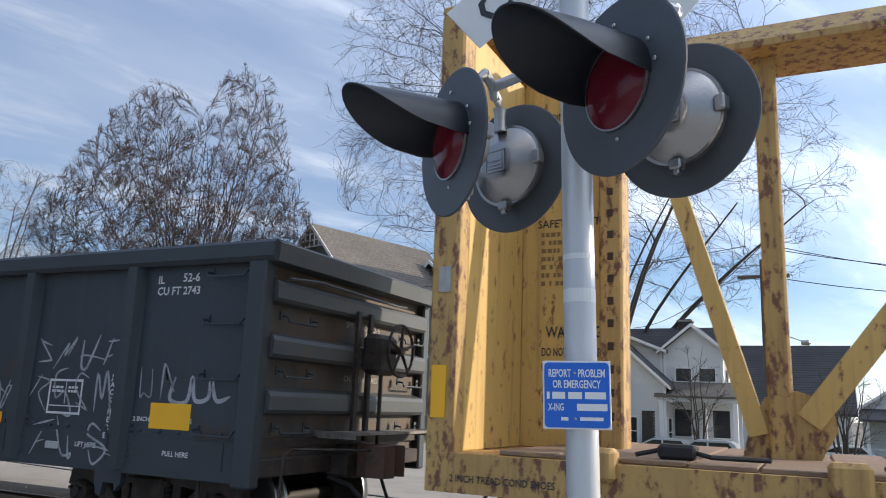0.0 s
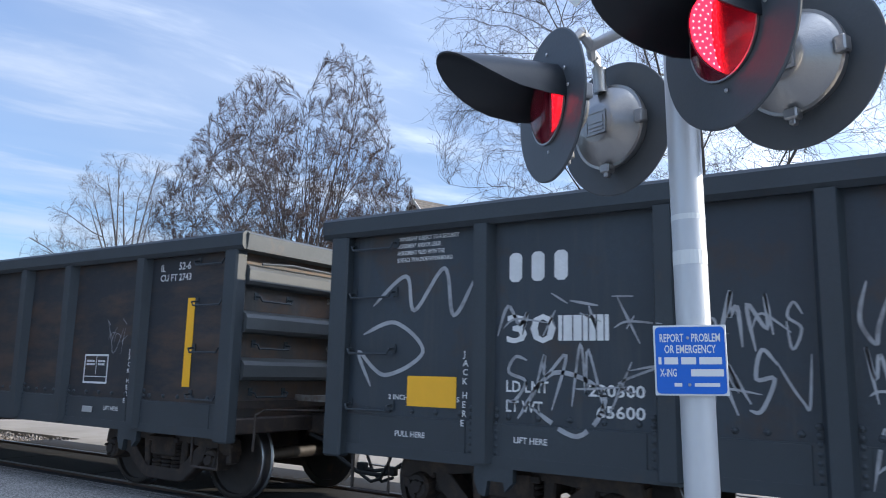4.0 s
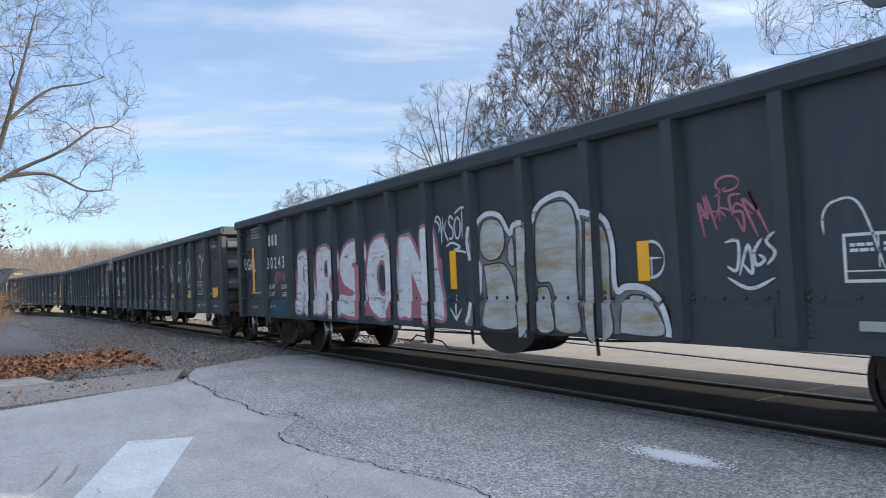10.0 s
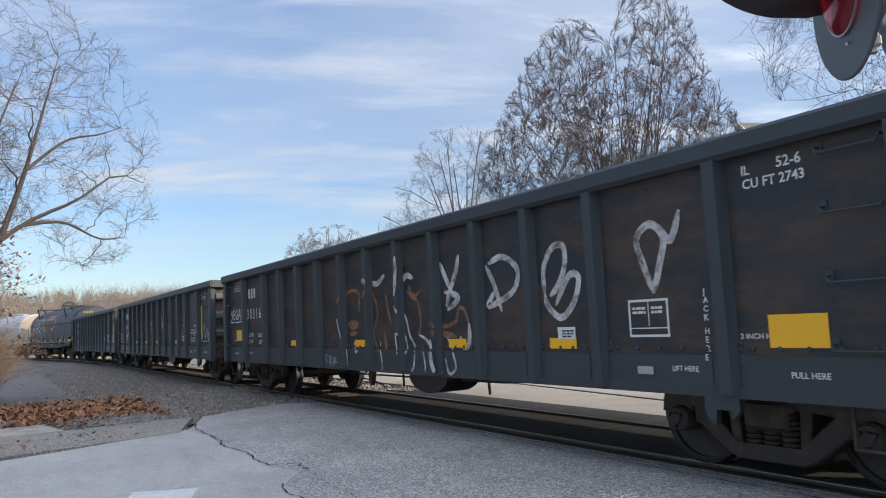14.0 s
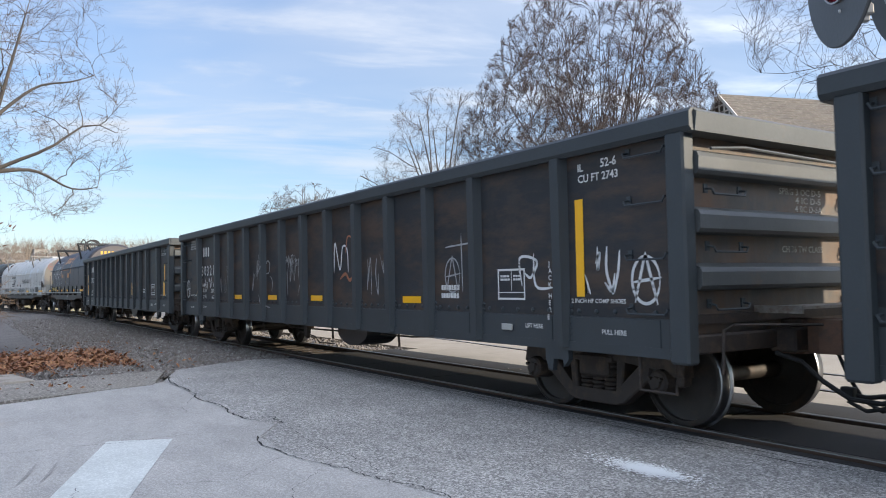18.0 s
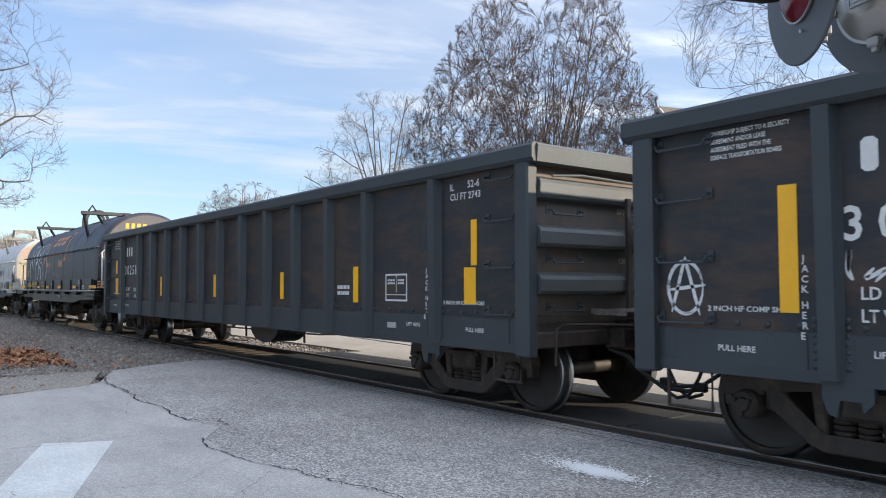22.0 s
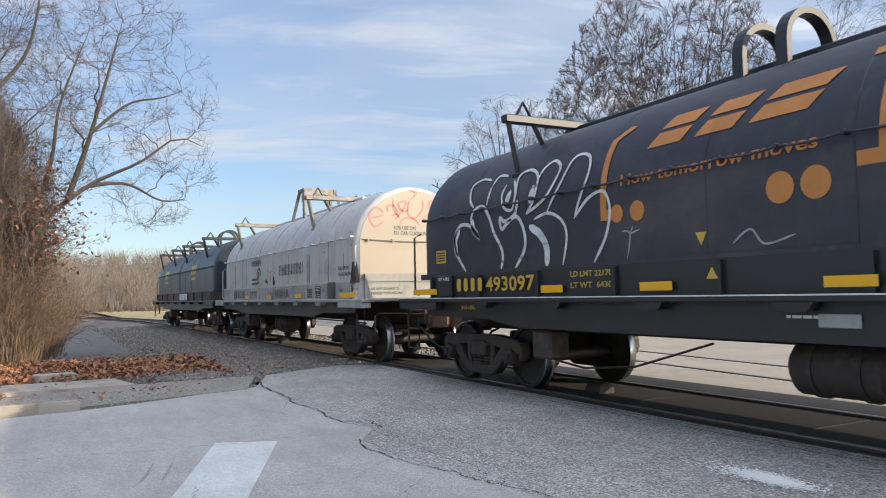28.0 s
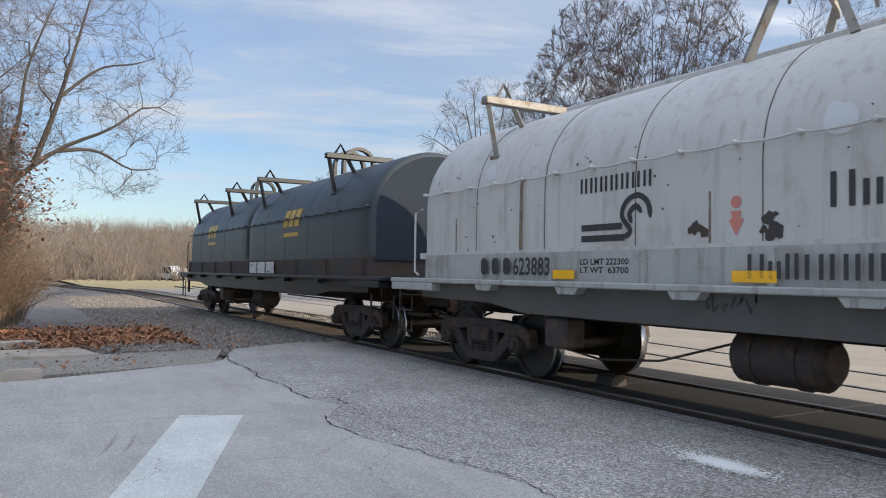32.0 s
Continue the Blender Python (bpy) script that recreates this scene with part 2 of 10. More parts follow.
CAR = shade("dark_car_paint", (0.030, 0.041, 0.053), 0.5, 0, 0.4, 0.9, 35, 0.12, spots=(0.040, 0.028, 0.022), spot_range=(0.55, 0.70), spot_scale=1.6, each=1, runs=(0.046, 0.047, 0.047), dents=0.35)
CAR_POST = shade("dark_post_paint", (0.035, 0.044, 0.051), 0.55, 0, 0.3, 1.5, 40, 0.1, spots=(0.06, 0.045, 0.035), spot_range=(0.62, 0.8), spot_scale=3.0, each=1)
CAR_END = shade("weathered_end_steel", (0.085, 0.080, 0.074), 0.65, 0, 0.35, 1.5, 30, 0.15, spots=(0.13, 0.080, 0.050), spot_range=(0.42, 0.62), spot_scale=2.0, each=1, runs=(0.12, 0.10, 0.085), dents=0.2)
END_RIB = shade("grey_end_rib_paint", (0.082, 0.090, 0.094), 0.55, 0, 0.3, 1.5, 30, 0.12, spots=(0.115, 0.085, 0.06), spot_range=(0.58, 0.76), spot_scale=2.0, each=1, dents=0.2)
FADED = shade("faded_white_stencil", (0.42, 0.40, 0.36), 0.6, 0, 0.3, 8, 60, 0.0, spots=(0.10, 0.07, 0.05), spot_range=(0.5, 0.7), spot_scale=9)
COUPLER_RUST = shade("rusty_cast_steel", (0.17, 0.095, 0.062), 0.8, 0, 0.4, 5, 50, 0.3, spots=(0.07, 0.055, 0.045), spot_range=(0.5, 0.7), spot_scale=6)
CAR_RUSTY = shade("rusty_car_paint", (0.017, 0.021, 0.027), 0.6, 0, 0.45, 0.9, 35, 0.12, spots=(0.052, 0.033, 0.023), spot_range=(0.44, 0.62), spot_scale=2.2, each=1, runs=(0.030, 0.026, 0.024), dents=0.35, stretch=(0.5, 1, 1.5))
RUST_PANEL = shade("rusty_panel", (0.075, 0.05, 0.036), 0.75, 0, 0.4, 2.0, 45, 0.15, spots=(0.036, 0.043, 0.05), spot_range=(0.45, 0.65), spot_scale=1.8, each=1)
BLACK = shade("black_paint", (0.018, 0.02, 0.024), 0.45, 0, 0.3, 2, 50, 0.08)
NAVY = shade("dark_blue_hood_paint", (0.034, 0.034, 0.046), 0.52, 0, 0.35, 0.8, 30, 0.08, spots=(0.085, 0.068, 0.066), spot_range=(0.50, 0.78), spot_scale=0.9, stretch=(0.5, 1, 1), runs=(0.06, 0.055, 0.058), dents=0.2)
SLATE = shade("slate_hood_paint", (0.040, 0.049, 0.055), 0.45, 0, 0.25, 1, 30, 0.08, spots=(0.10, 0.07, 0.05), spot_range=(0.66, 0.82))
HOOD = shade("pale_grey_hood_paint", (0.55, 0.535, 0.51), 0.5, 0, 0.16, 0.8, 30, 0.06, spots=(0.33, 0.29, 0.25), spot_range=(0.56, 0.76), spot_scale=1.6, stretch=(1, 1, 0.5), runs=(0.30, 0.27, 0.24), dents=0.2)
MAUVE_END = shade("mauve_grey_end_paint", (0.13, 0.12, 0.125), 0.75, 0, 0.3, 1, 30, 0.08, spots=(0.10, 0.08, 0.07), spot_range=(0.6, 0.8))
# matt copy of the slate paint: the shade on the ends is put into it
SLATE_SHADED = shade("shaded_slate_end_paint", (0.035, 0.045, 0.06), 0.85, 0, 0.3, 1, 30, 0.08, spots=(0.08, 0.06, 0.045), spot_range=(0.6, 0.8), spec=0.12)
HOOD_END = shade("cream_hood_end_paint", (0.37, 0.315, 0.245), 0.5, 0, 0.12, 0.8, 30, 0.06, spots=(0.50, 0.36, 0.22), spot_range=(0.6, 0.85), spot_scale=1.0)
SILL_DARK = shade("grimy_lower_sill_paint", (0.10, 0.098, 0.09), 0.65, 0, 0.35, 1.5, 30, 0.12, spots=(0.075, 0.065, 0.055), spot_range=(0.45, 0.68), spot_scale=1.8, runs=(0.09, 0.08, 0.07))
WORN_STEEL = shade("worn_bracket_steel", (0.30, 0.285, 0.26), 0.6, 0.3, 0.4, 4, 40, 0.15, spots=(0.13, 0.08, 0.05), spot_range=(0.5, 0.66), spot_scale=5)
SILL_GREY = shade("grimy_grey_sill_paint", (0.42, 0.42, 0.40), 0.6, 0, 0.25, 1.5, 30, 0.1, spots=(0.22, 0.19, 0.16), spot_range=(0.52, 0.76), spot_scale=1.8, runs=(0.17, 0.15, 0.13))
END_GREY = shade("weathered_grey_end_paint", (0.30, 0.295, 0.265), 0.6, 0, 0.25, 1.2, 30, 0.08, spots=(0.17, 0.14, 0.11), spot_range=(0.56, 0.76), spot_scale=2.2, runs=(0.20, 0.17, 0.14))
REPAINT = shade("touched_up_pale_paint", (0.57, 0.585, 0.60), 0.55, 0, 0.12, 2.0, 30, 0.03)
RUST_RUN = shade("brown_rust_run", (0.21, 0.15, 0.095), 0.8, 0, 0.4, 3.0, 40, 0.05, spots=(0.33, 0.30, 0.26), spot_range=(0.48, 0.66), spot_scale=6)
GRIME = shade("grimy_steel", (0.047, 0.036, 0.030), 0.7, 0.1, 0.4, 5, 60, 0.25, spots=(0.10, 0.065, 0.042), spot_range=(0.5, 0.75), spot_scale=6)
WHEEL = shade("wheel_steel", (0.045, 0.038, 0.033), 0.6, 0.3, 0.3, 6, 60, 0.2, spots=(0.08, 0.05, 0.035))
TREAD = shade("polished_tread", (0.42, 0.42, 0.43), 0.28, 1.0, 0.2, 8, 60, 0.04)
FAINT_INK = shade("faded_stencil", (0.26, 0.16, 0.06), 0.6, 0, 0.3, 4, 40, 0.0)
YELLOW = shade("faded_yellow_paint", (0.66, 0.43, 0.125), 0.6, 0, 0.22, 1.2, 30, 0.12, spots=(0.20, 0.085, 0.035), spot_range=(0.585, 0.64), spot_scale=9.0, stretch=(1.4, 1.4, 0.6), runs=(0.34, 0.18, 0.06), dents=0.15)
YELLOW_RUST = shade("rusty_yellow_paint", (0.56, 0.35, 0.11), 0.65, 0, 0.35, 2, 30, 0.15, spots=(0.16, 0.070, 0.036), spot_range=(0.515, 0.585), spot_scale=9.0, stretch=(1.4, 1.4, 0.6), runs=(0.20, 0.085, 0.04))
DECK_WOOD = shade("worn_deck_boards", (0.30, 0.20, 0.13), 0.8, 0, 0.4, 3, 40, 0.3, spots=(0.42, 0.28, 0.12), stretch=(1, 6, 1), each=1)
REFLECT = shade("yellow_reflective_tape", (0.92, 0.47, 0.004), 0.4, 0, 0.12, 3, 60, 0.05)
WHITE = shade("white_stencil_paint", (0.74, 0.74, 0.72), 0.6, 0, 0.25, 8, 60, 0.0)
ORANGE = shade("orange_lettering", (0.62, 0.24, 0.05), 0.5, 0, 0.3, 3, 40, 0.0)
GOLD = shade("gold_lettering", (0.62, 0.40, 0.06), 0.5, 0, 0.2, 3, 40, 0.0)
INK = shade("black_lettering", (0.03, 0.03, 0.032), 0.5, 0, 0.3, 4, 40, 0.0)
SPRAY_W = shade("white_spray_paint", (0.72, 0.73, 0.73), 0.6, 0, 0.25, 4, 30, 0.0, spots=(0.13, 0.13, 0.135), spot_range=(0.56, 0.66), spot_scale=5, stretch=(0.55, 1, 2.6), runs=(0.42, 0.40, 0.41))
WASH = shade("washed_streaky_spray_paint", (0.50, 0.52, 0.50), 0.6, 0, 0.35, 5, 30, 0.0, spots=(0.34, 0.24, 0.13), spot_range=(0.47, 0.62), spot_scale=2.6, stretch=(0.5, 1, 2.2), runs=(0.30, 0.29, 0.26))
WASH_GREY = shade("thin_grey_spray_paint", (0.22, 0.225, 0.22), 0.6, 0, 0.4, 4, 30, 0.0, spots=(0.10, 0.10, 0.10), spot_range=(0.5, 0.66), spot_scale=4)
SPRAY_P = shade("pink_spray_paint", (0.44, 0.17, 0.21), 0.6, 0, 0.3, 3, 30, 0.0)
SPRAY_R = shade("red_spray_paint", (0.62, 0.22, 0.18), 0.6, 0, 0.2, 3, 30, 0.0)
SPRAY_D = shade("faint_spray_paint", (0.40, 0.41, 0.42), 0.6, 0, 0.35, 4, 30, 0.0, spots=(0.10, 0.095, 0.095), spot_range=(0.52, 0.74), spot_scale=5)
SPRAY_O = shade("rusty_orange_spray_paint", (0.40, 0.16, 0.08), 0.6, 0, 0.35, 4, 30, 0.0, spots=(0.07, 0.05, 0.045), spot_range=(0.5, 0.68), spot_scale=6)
SPRAY_B = shade("brown_spray_paint", (0.36, 0.15, 0.06), 0.6, 0, 0.4, 4, 30, 0.0, spots=(0.05, 0.045, 0.045), spot_range=(0.42, 0.62), spot_scale=6)
SPRAY_V = shade("thin_white_spray_paint", (0.66, 0.65, 0.63), 0.6, 0, 0.4, 4, 30, 0.0, spots=(0.12, 0.09, 0.075), spot_range=(0.44, 0.64), spot_scale=7)
TEAL = shade("teal_spray_paint", (0.02, 0.09, 0.12), 0.6, 0, 0.4, 4, 30, 0.0)
GALV = shade("galvanized_pole", (0.56, 0.57, 0.58), 0.42, 0.35, 0.15, 3, 50, 0.06, stretch=(1, 1, 0.3))
HOUSING = shade("cast_aluminium", (0.40, 0.39, 0.375), 0.38, 0.95, 0.15, 6, 80, 0.1)
HOOD_BLACK = shade("black_hood_paint", (0.013, 0.016, 0.020), 0.42, 0, 0.2, 3, 60, 0.06)
DISC = shade("black_signal_plate", (0.072, 0.080, 0.088), 0.5, 0, 0.2, 3, 60, 0.06)
SIGN_BLUE = shade("blue_sign_face", (0.012, 0.12, 0.55), 0.35, 0, 0.1, 3, 60, 0.0)
SIGN_WHITE = shade("white_sign_sheeting", (0.70, 0.71, 0.69), 0.4, 0, 0.1, 2, 60, 0.03)
FRESH_WHITE = shade("fresh_white_paint", (0.90, 0.90, 0.88), 0.6, 0, 0.05, 2, 60, 0.0)
STEEL = shade("bolt_steel", (0.5, 0.5, 0.5), 0.35, 0.9, 0.1, 10, 60, 0.0)
ASPHALT = aggregate("aged_asphalt", 0.10, 0.62, 62, 140)
CONCRETE = aggregate("pale_worn_pavement", 0.27, 0.52, 85, 210, patch=0.13, relief=0.35)
KERB = shade("kerb_concrete", (0.42, 0.37, 0.31), 0.85, 0, 0.3, 2, 60, 0.4, spots=(0.17, 0.14, 0.11), spot_range=(0.5, 0.62), spot_scale=1.6)
PATCH = aggregate("worn_white_marking", 0.46, 0.66, 60, 150, 0.8, 0.12, 0.3, (0.98, 1.0, 0.95))
SCUFF = aggregate("rubbed_rubber_mark", 0.19, 0.40, 85, 210, patch=0.2, relief=0.35)
GRIT = shade("gritty_dirt", (0.27, 0.24, 0.205), 0.95, 0, 0.4, 1.2, 45, 0.9, spots=(0.44, 0.40, 0.35), spot_range=(0.50, 0.62), spot_scale=24, bump_dist=0.02)
CRACK = shade("open_crack", (0.025, 0.024, 0.022), 0.95, 0, 0.3, 5, 60, 0.0)
RAIL = shade("rail_web_rust", (0.075, 0.045, 0.03), 0.7, 0.2, 0.3, 4, 50, 0.2)
RAIL_TOP = shade("polished_rail_head", (0.24, 0.235, 0.23), 0.42, 1.0, 0.2, 4, 60, 0.02)
PANEL = shade("rubber_crossing_panel", (0.030, 0.028, 0.027), 0.8, 0, 0.3, 4, 60, 0.3)
TIE = shade("creosoted_tie", (0.055, 0.042, 0.033), 0.9, 0, 0.35, 5, 40, 0.4, each=1)
BALLAST = shade("grey_ballast", (0.20, 0.172, 0.15), 0.9, 0, 0.45, 1.0, 26, 0.9, spots=(0.33, 0.31, 0.28), spot_range=(0.52, 0.7), spot_scale=22, bump_dist=0.04)
STONE = shade("ballast_stone", (0.25, 0.22, 0.195), 0.9, 0, 0.5, 9, 40, 0.4, spots=(0.40, 0.38, 0.35), spot_range=(0.5, 0.7), spot_scale=6)
YARD = shade("packed_gravel_yard", (0.36, 0.315, 0.255), 0.95, 0, 0.25, 0.5, 60, 0.5, spots=(0.25, 0.215, 0.17), spot_range=(0.5, 0.72), spot_scale=1.2)
EARTH = shade("bare_earth_verge", (0.25, 0.205, 0.155), 0.95, 0, 0.4, 1.2, 40, 0.5, spots=(0.15, 0.12, 0.09), spot_range=(0.45, 0.65), spot_scale=2.5)
FIELD = shade("straw_coloured_field", (0.42, 0.33, 0.16), 0.95, 0, 0.3, 0.15, 3, 0.3, spots=(0.30, 0.25, 0.12), spot_range=(0.5, 0.7), spot_scale=0.3)
LAWN = shade("winter_lawn", (0.15, 0.17, 0.055), 0.95, 0, 0.35, 0.3, 20, 0.4, spots=(0.23, 0.19, 0.09), spot_range=(0.45, 0.7), spot_scale=0.6)
LEAF_RED = shade("dry_red_brown_leaf", (0.26, 0.125, 0.085), 0.75, 0, 0.45, 6, 40, 0.0)
LEAF = shade("dry_leaves", (0.30, 0.125, 0.06), 0.85, 0, 0.5, 3, 40, 0.2, spots=(0.46, 0.26, 0.12), spot_range=(0.5, 0.66), spot_scale=8)
BARK_RED = shade("reddish_twig_bark", (0.084, 0.061, 0.053), 0.9, 0, 0.3, 2, 40, 0.1)
BARK_GREY = shade("grey_bark", (0.085, 0.074, 0.066), 0.9, 0, 0.4, 5, 60, 0.4)
BARK_PALE = shade("pale_twig_bark", (0.125, 0.110, 0.100), 0.9, 0, 0.3, 3, 60, 0.2)
BARK_DARK = shade("dark_tree_bark", (0.085, 0.070, 0.058), 0.9, 0, 0.4, 6, 60, 0.4)
SAPLING = shade("grey_brown_sapling_twig", (0.135, 0.108, 0.088), 0.9, 0, 0.35, 1.5, 40, 0.1)
THICKET = shade("straw_brown_thicket_twig", (0.235, 0.165, 0.112), 0.9, 0, 0.35, 1.5, 40, 0.1)
WOODS = shade("far_bare_woods", (0.165, 0.138, 0.12), 0.95, 0, 0.25, 0.1, 1.2, 0.1, stretch=(1, 1, 0.25), spots=(0.27, 0.22, 0.17), spot_range=(0.45, 0.65), spot_scale=0.5)
SIDING = shade("grey_green_clapboard", (0.20, 0.225, 0.21), 0.7, 0, 0.12, 1, 30, 0.05)
SIDING_W = shade("white_clapboard", (0.72, 0.71, 0.68), 0.65, 0, 0.1, 1, 30, 0.05)
TRIM = shade("white_trim_paint", (0.78, 0.77, 0.74), 0.6, 0, 0.08, 3, 30, 0.03)
SHINGLE = shade("grey_brown_shingles", (0.155, 0.135, 0.115), 0.9, 0, 0.3, 1.0, 25, 0.3, spots=(0.22, 0.20, 0.17), spot_range=(0.5, 0.7), spot_scale=8)
SHINGLE_D = shade("dark_shingles", (0.075, 0.075, 0.08), 0.9, 0, 0.3, 1.0, 25, 0.3)
GLASS_D = shade("dark_window_glass", (0.03, 0.035, 0.04), 0.08, 0, 0.1, 3, 30, 0.0)
CAR_SILVER = shade("silver_car_paint", (0.50, 0.52, 0.54), 0.28, 0.5, 0.06, 2, 30, 0.0)
CAR_WHITE = shade("white_car_paint", (0.72, 0.72, 0.71), 0.3, 0, 0.05, 2, 30, 0.0)
TYRE = shade("tyre_rubber", (0.022, 0.022, 0.022), 0.85, 0, 0.2, 5, 40, 0.1)
UTILITY = shade("weathered_utility_pole", (0.15, 0.12, 0.095), 0.9, 0, 0.35, 3, 40, 0.3, stretch=(1, 1, 0.2))
LED = shade("lit_red_lamp", (1.0, 0.012, 0.03), 0.4, 0, 0.1, 5, 50, 0.0, glow=3.4)
LED_DOT = shade("bright_led_dot", (1.0, 0.16, 0.15), 0.4, 0, 0.05, 5, 50, 0.0, glow=4.2)
DARK_RED = shade("unlit_red_lamp", (0.34, 0.018, 0.045), 0.3, 0, 0.3, 9, 60, 0.1)

glass = bpy.data.materials.new("red_lens_glass")
glass.use_nodes = True
gb = glass.node_tree.nodes["Principled BSDF"]
gb.inputs["Base Color"].default_value = (0.26, 0.016, 0.040, 1)
gb.inputs["Roughness"].default_value, gb.inputs["Transmission Weight"].default_value, gb.inputs["IOR"].default_value = 0.10, 0.62, 1.35
LENS = glass

# ---------------------------------------------------------------- mesh helpers


def box(bm, x0, x1, y0, y1, z0, z1):
    v = [bm.verts.new((x, y, z)) for z in (z0, z1) for x, y in ((x0, y0), (x1, y0), (x1, y1), (x0, y1))]
    for f in ((3, 2, 1, 0), (4, 5, 6, 7), (0, 1, 5, 4), (1, 2, 6, 5), (2, 3, 7, 6), (3, 0, 4, 7)):
        bm.faces.new([v[i] for i in f])
    return bm


def soft_box(bm, x0, x1, y0, y1, z0, z1, r=0.015):
    """A box with its edges taken off."""
    t = bmesh.new()
    box(t, x0, x1, y0, y1, z0, z1)
    bmesh.ops.bevel(t, geom=list(t.edges), offset=r, segments=1, affect="EDGES")
    return join(bm, t)


def join(bm, other, m=None):
    me = bpy.data.meshes.new("tmp")
    if m is not None:
        other.transform(m)
    other.to_mesh(me)
    other.free()
    bm.from_mesh(me)
    bpy.data.meshes.remove(me)
    return bm


def prism(bm, outline, axis, a, b):
    """Extrudes a 2D outline along x, y or z from a to b. The outline's pair is (y, z), (x, z) or (x, y)."""
    def at(p, k):
        return (k, p[0], p[1]) if axis == "x" else (p[0], k, p[1]) if axis == "y" else (p[0], p[1], k)
    lo, hi = [bm.verts.new(at(p, a)) for p in outline], [bm.verts.new(at(p, b)) for p in outline]
    n = len(outline)
    bm.faces.new(lo)
    bm.faces.new(hi[::-1])
    for i in range(n):
        bm.faces.new((lo[i], hi[i], hi[(i + 1) % n], lo[(i + 1) % n]))
    return bm


def ring_frame(d):
    d = d.normalized()
    s = d.cross(Vector((0, 0, 1)) if abs(d.z) < 0.95 else Vector((1, 0, 0))).normalized()
    return s, d.cross(s)


def tube(bm, pts, r, n=8, caps=True):
    """A round bar through the points; r is one radius or one for each point."""
    pts = [Vector(p) for p in pts]
    rs = r if isinstance(r, (list, tuple)) else [r] * len(pts)
    rings = []
    for i, p in enumerate(pts):
        d = pts[min(i + 1, len(pts) - 1)] - pts[max(i - 1, 0)]
        s, u = ring_frame(d)
        rings.append([bm.verts.new(p + (s * math.cos(k * math.tau / n) + u * math.sin(k * math.tau / n)) * rs[i]) for k in range(n)])
    for a, b in zip(rings, rings[1:]):
        for k in range(n):
            bm.faces.new((a[k], a[(k + 1) % n], b[(k + 1) % n], b[k]))
    if caps:
        bm.faces.new(rings[0][::-1])
        bm.faces.new(rings[-1])
    return bm


def lathe(bm, profile, axis="y", n=24):
    """Turns a profile of (distance along the axis, radius) about the axis through the origin."""
    rings = []
    for a, r in profile:
        ring = []
        for k in range(n):
            c, s = math.cos(k * math.tau / n) * r, math.sin(k * math.tau / n) * r
            ring.append(bm.verts.new((a, c, s) if axis == "x" else (c, a, s) if axis == "y" else (c, s, a)))
        rings.append(ring)
    for a, b in zip(rings, rings[1:]):
        for k in range(n):
            bm.faces.new((a[k], a[(k + 1) % n], b[(k + 1) % n], b[k]))
    if profile[0][1] > 1e-4:
        bm.faces.new(rings[0][::-1])
    if profile[-1][1] > 1e-4:
        bm.faces.new(rings[-1])
    return bm


def mesh_of(bm, material, smooth=False, name="mesh"):
    bmesh.ops.recalc_face_normals(bm, faces=list(bm.faces))
    me = bpy.data.meshes.new(name)
    bm.to_mesh(me)
    bm.free()
    for m in (material if isinstance(material, (list, tuple)) else [material]):
        me.materials.append(m)
    if smooth:
        me.shade_smooth()
        me.set_sharp_from_angle(angle=radians(smooth if smooth is not True else 40))
    return me


def part(name, bm, material, parent, label="", at=(0, 0, 0), smooth=False):
    """One mesh object under a thing or under a part. bm: a bmesh, or a mesh to share."""
    me = bm if isinstance(bm, bpy.types.Mesh) else mesh_of(bm, material, smooth, name)
    ob = new(name, me)
    ob.parent = parent
    ob.location = at
    if label:
        ob["label"] = label
    return ob


def thing(name, label, category, group="", at=(0, 0, 0), turn=0.0, kind=""):
    ob = new(name)
    ob.empty_display_size = 0.2
    ob.location = at
    ob.rotation_euler = (0, 0, radians(turn))
    return tagged(ob, label, category, group, kind)


def solid(name, bm, material, label, category, group="", kind="", smooth=False):
    ob = new(name, mesh_of(bm, material, smooth, name))
    return tagged(ob, label, category, group, kind)


def lettering(text, size, material, width=None):
    """A flat mesh of words in the built-in font, in the x-z plane, facing -y, from its lower left corner. width: fitted to it."""
    cu = bpy.data.curves.new("words", "FONT")
    cu.body, cu.size, cu.resolution_u = text, size / 0.70, 2
    cu.offset = 0.018 * size / 0.70
    ob = bpy.data.objects.new("words", cu)
    scene.collection.objects.link(ob)
    bpy.context.view_layer.update()
    me = bpy.data.meshes.new_from_object(ob.evaluated_get(bpy.context.evaluated_depsgraph_get()))
    bpy.data.objects.remove(ob)
    bpy.data.curves.remove(cu)
    xs = [v.co.x for v in me.vertices]
    k = width / (max(xs) - min(xs)) if width and xs else 1.0
    x0 = min(xs) if xs else 0
    me.transform(Matrix(((k, 0, 0, -x0 * k), (0, 0, 1, 0), (0, 1, 0, 0), (0, 0, 0, 1))))
    me.flip_normals()
    me.materials.clear()
    me.materials.append(material)
    return me


# ---------------------------------------------------------------- the track's line
TRACK_Y, GAUGE = 6.74, 1.435
BEND_X, BEND_R = -45.0, 110.0        # straight to the right of BEND_X, then a curve towards -y


def on_track(x, off=0.0):
    """Place and heading of a point at the run x along the centre line, off metres to its far side."""
    if x >= BEND_X:
        return Vector((x, TRACK_Y + off, 0)), 0.0
    a = (BEND_X - x) / BEND_R
    r = BEND_R + off
    return Vector((BEND_X - math.sin(a) * r, TRACK_Y - BEND_R + math.cos(a) * r, 0)), a


def road_z(y):
    return -0.03 - 0.02 * (5.5 - min(max(y, -6.0), 5.5))


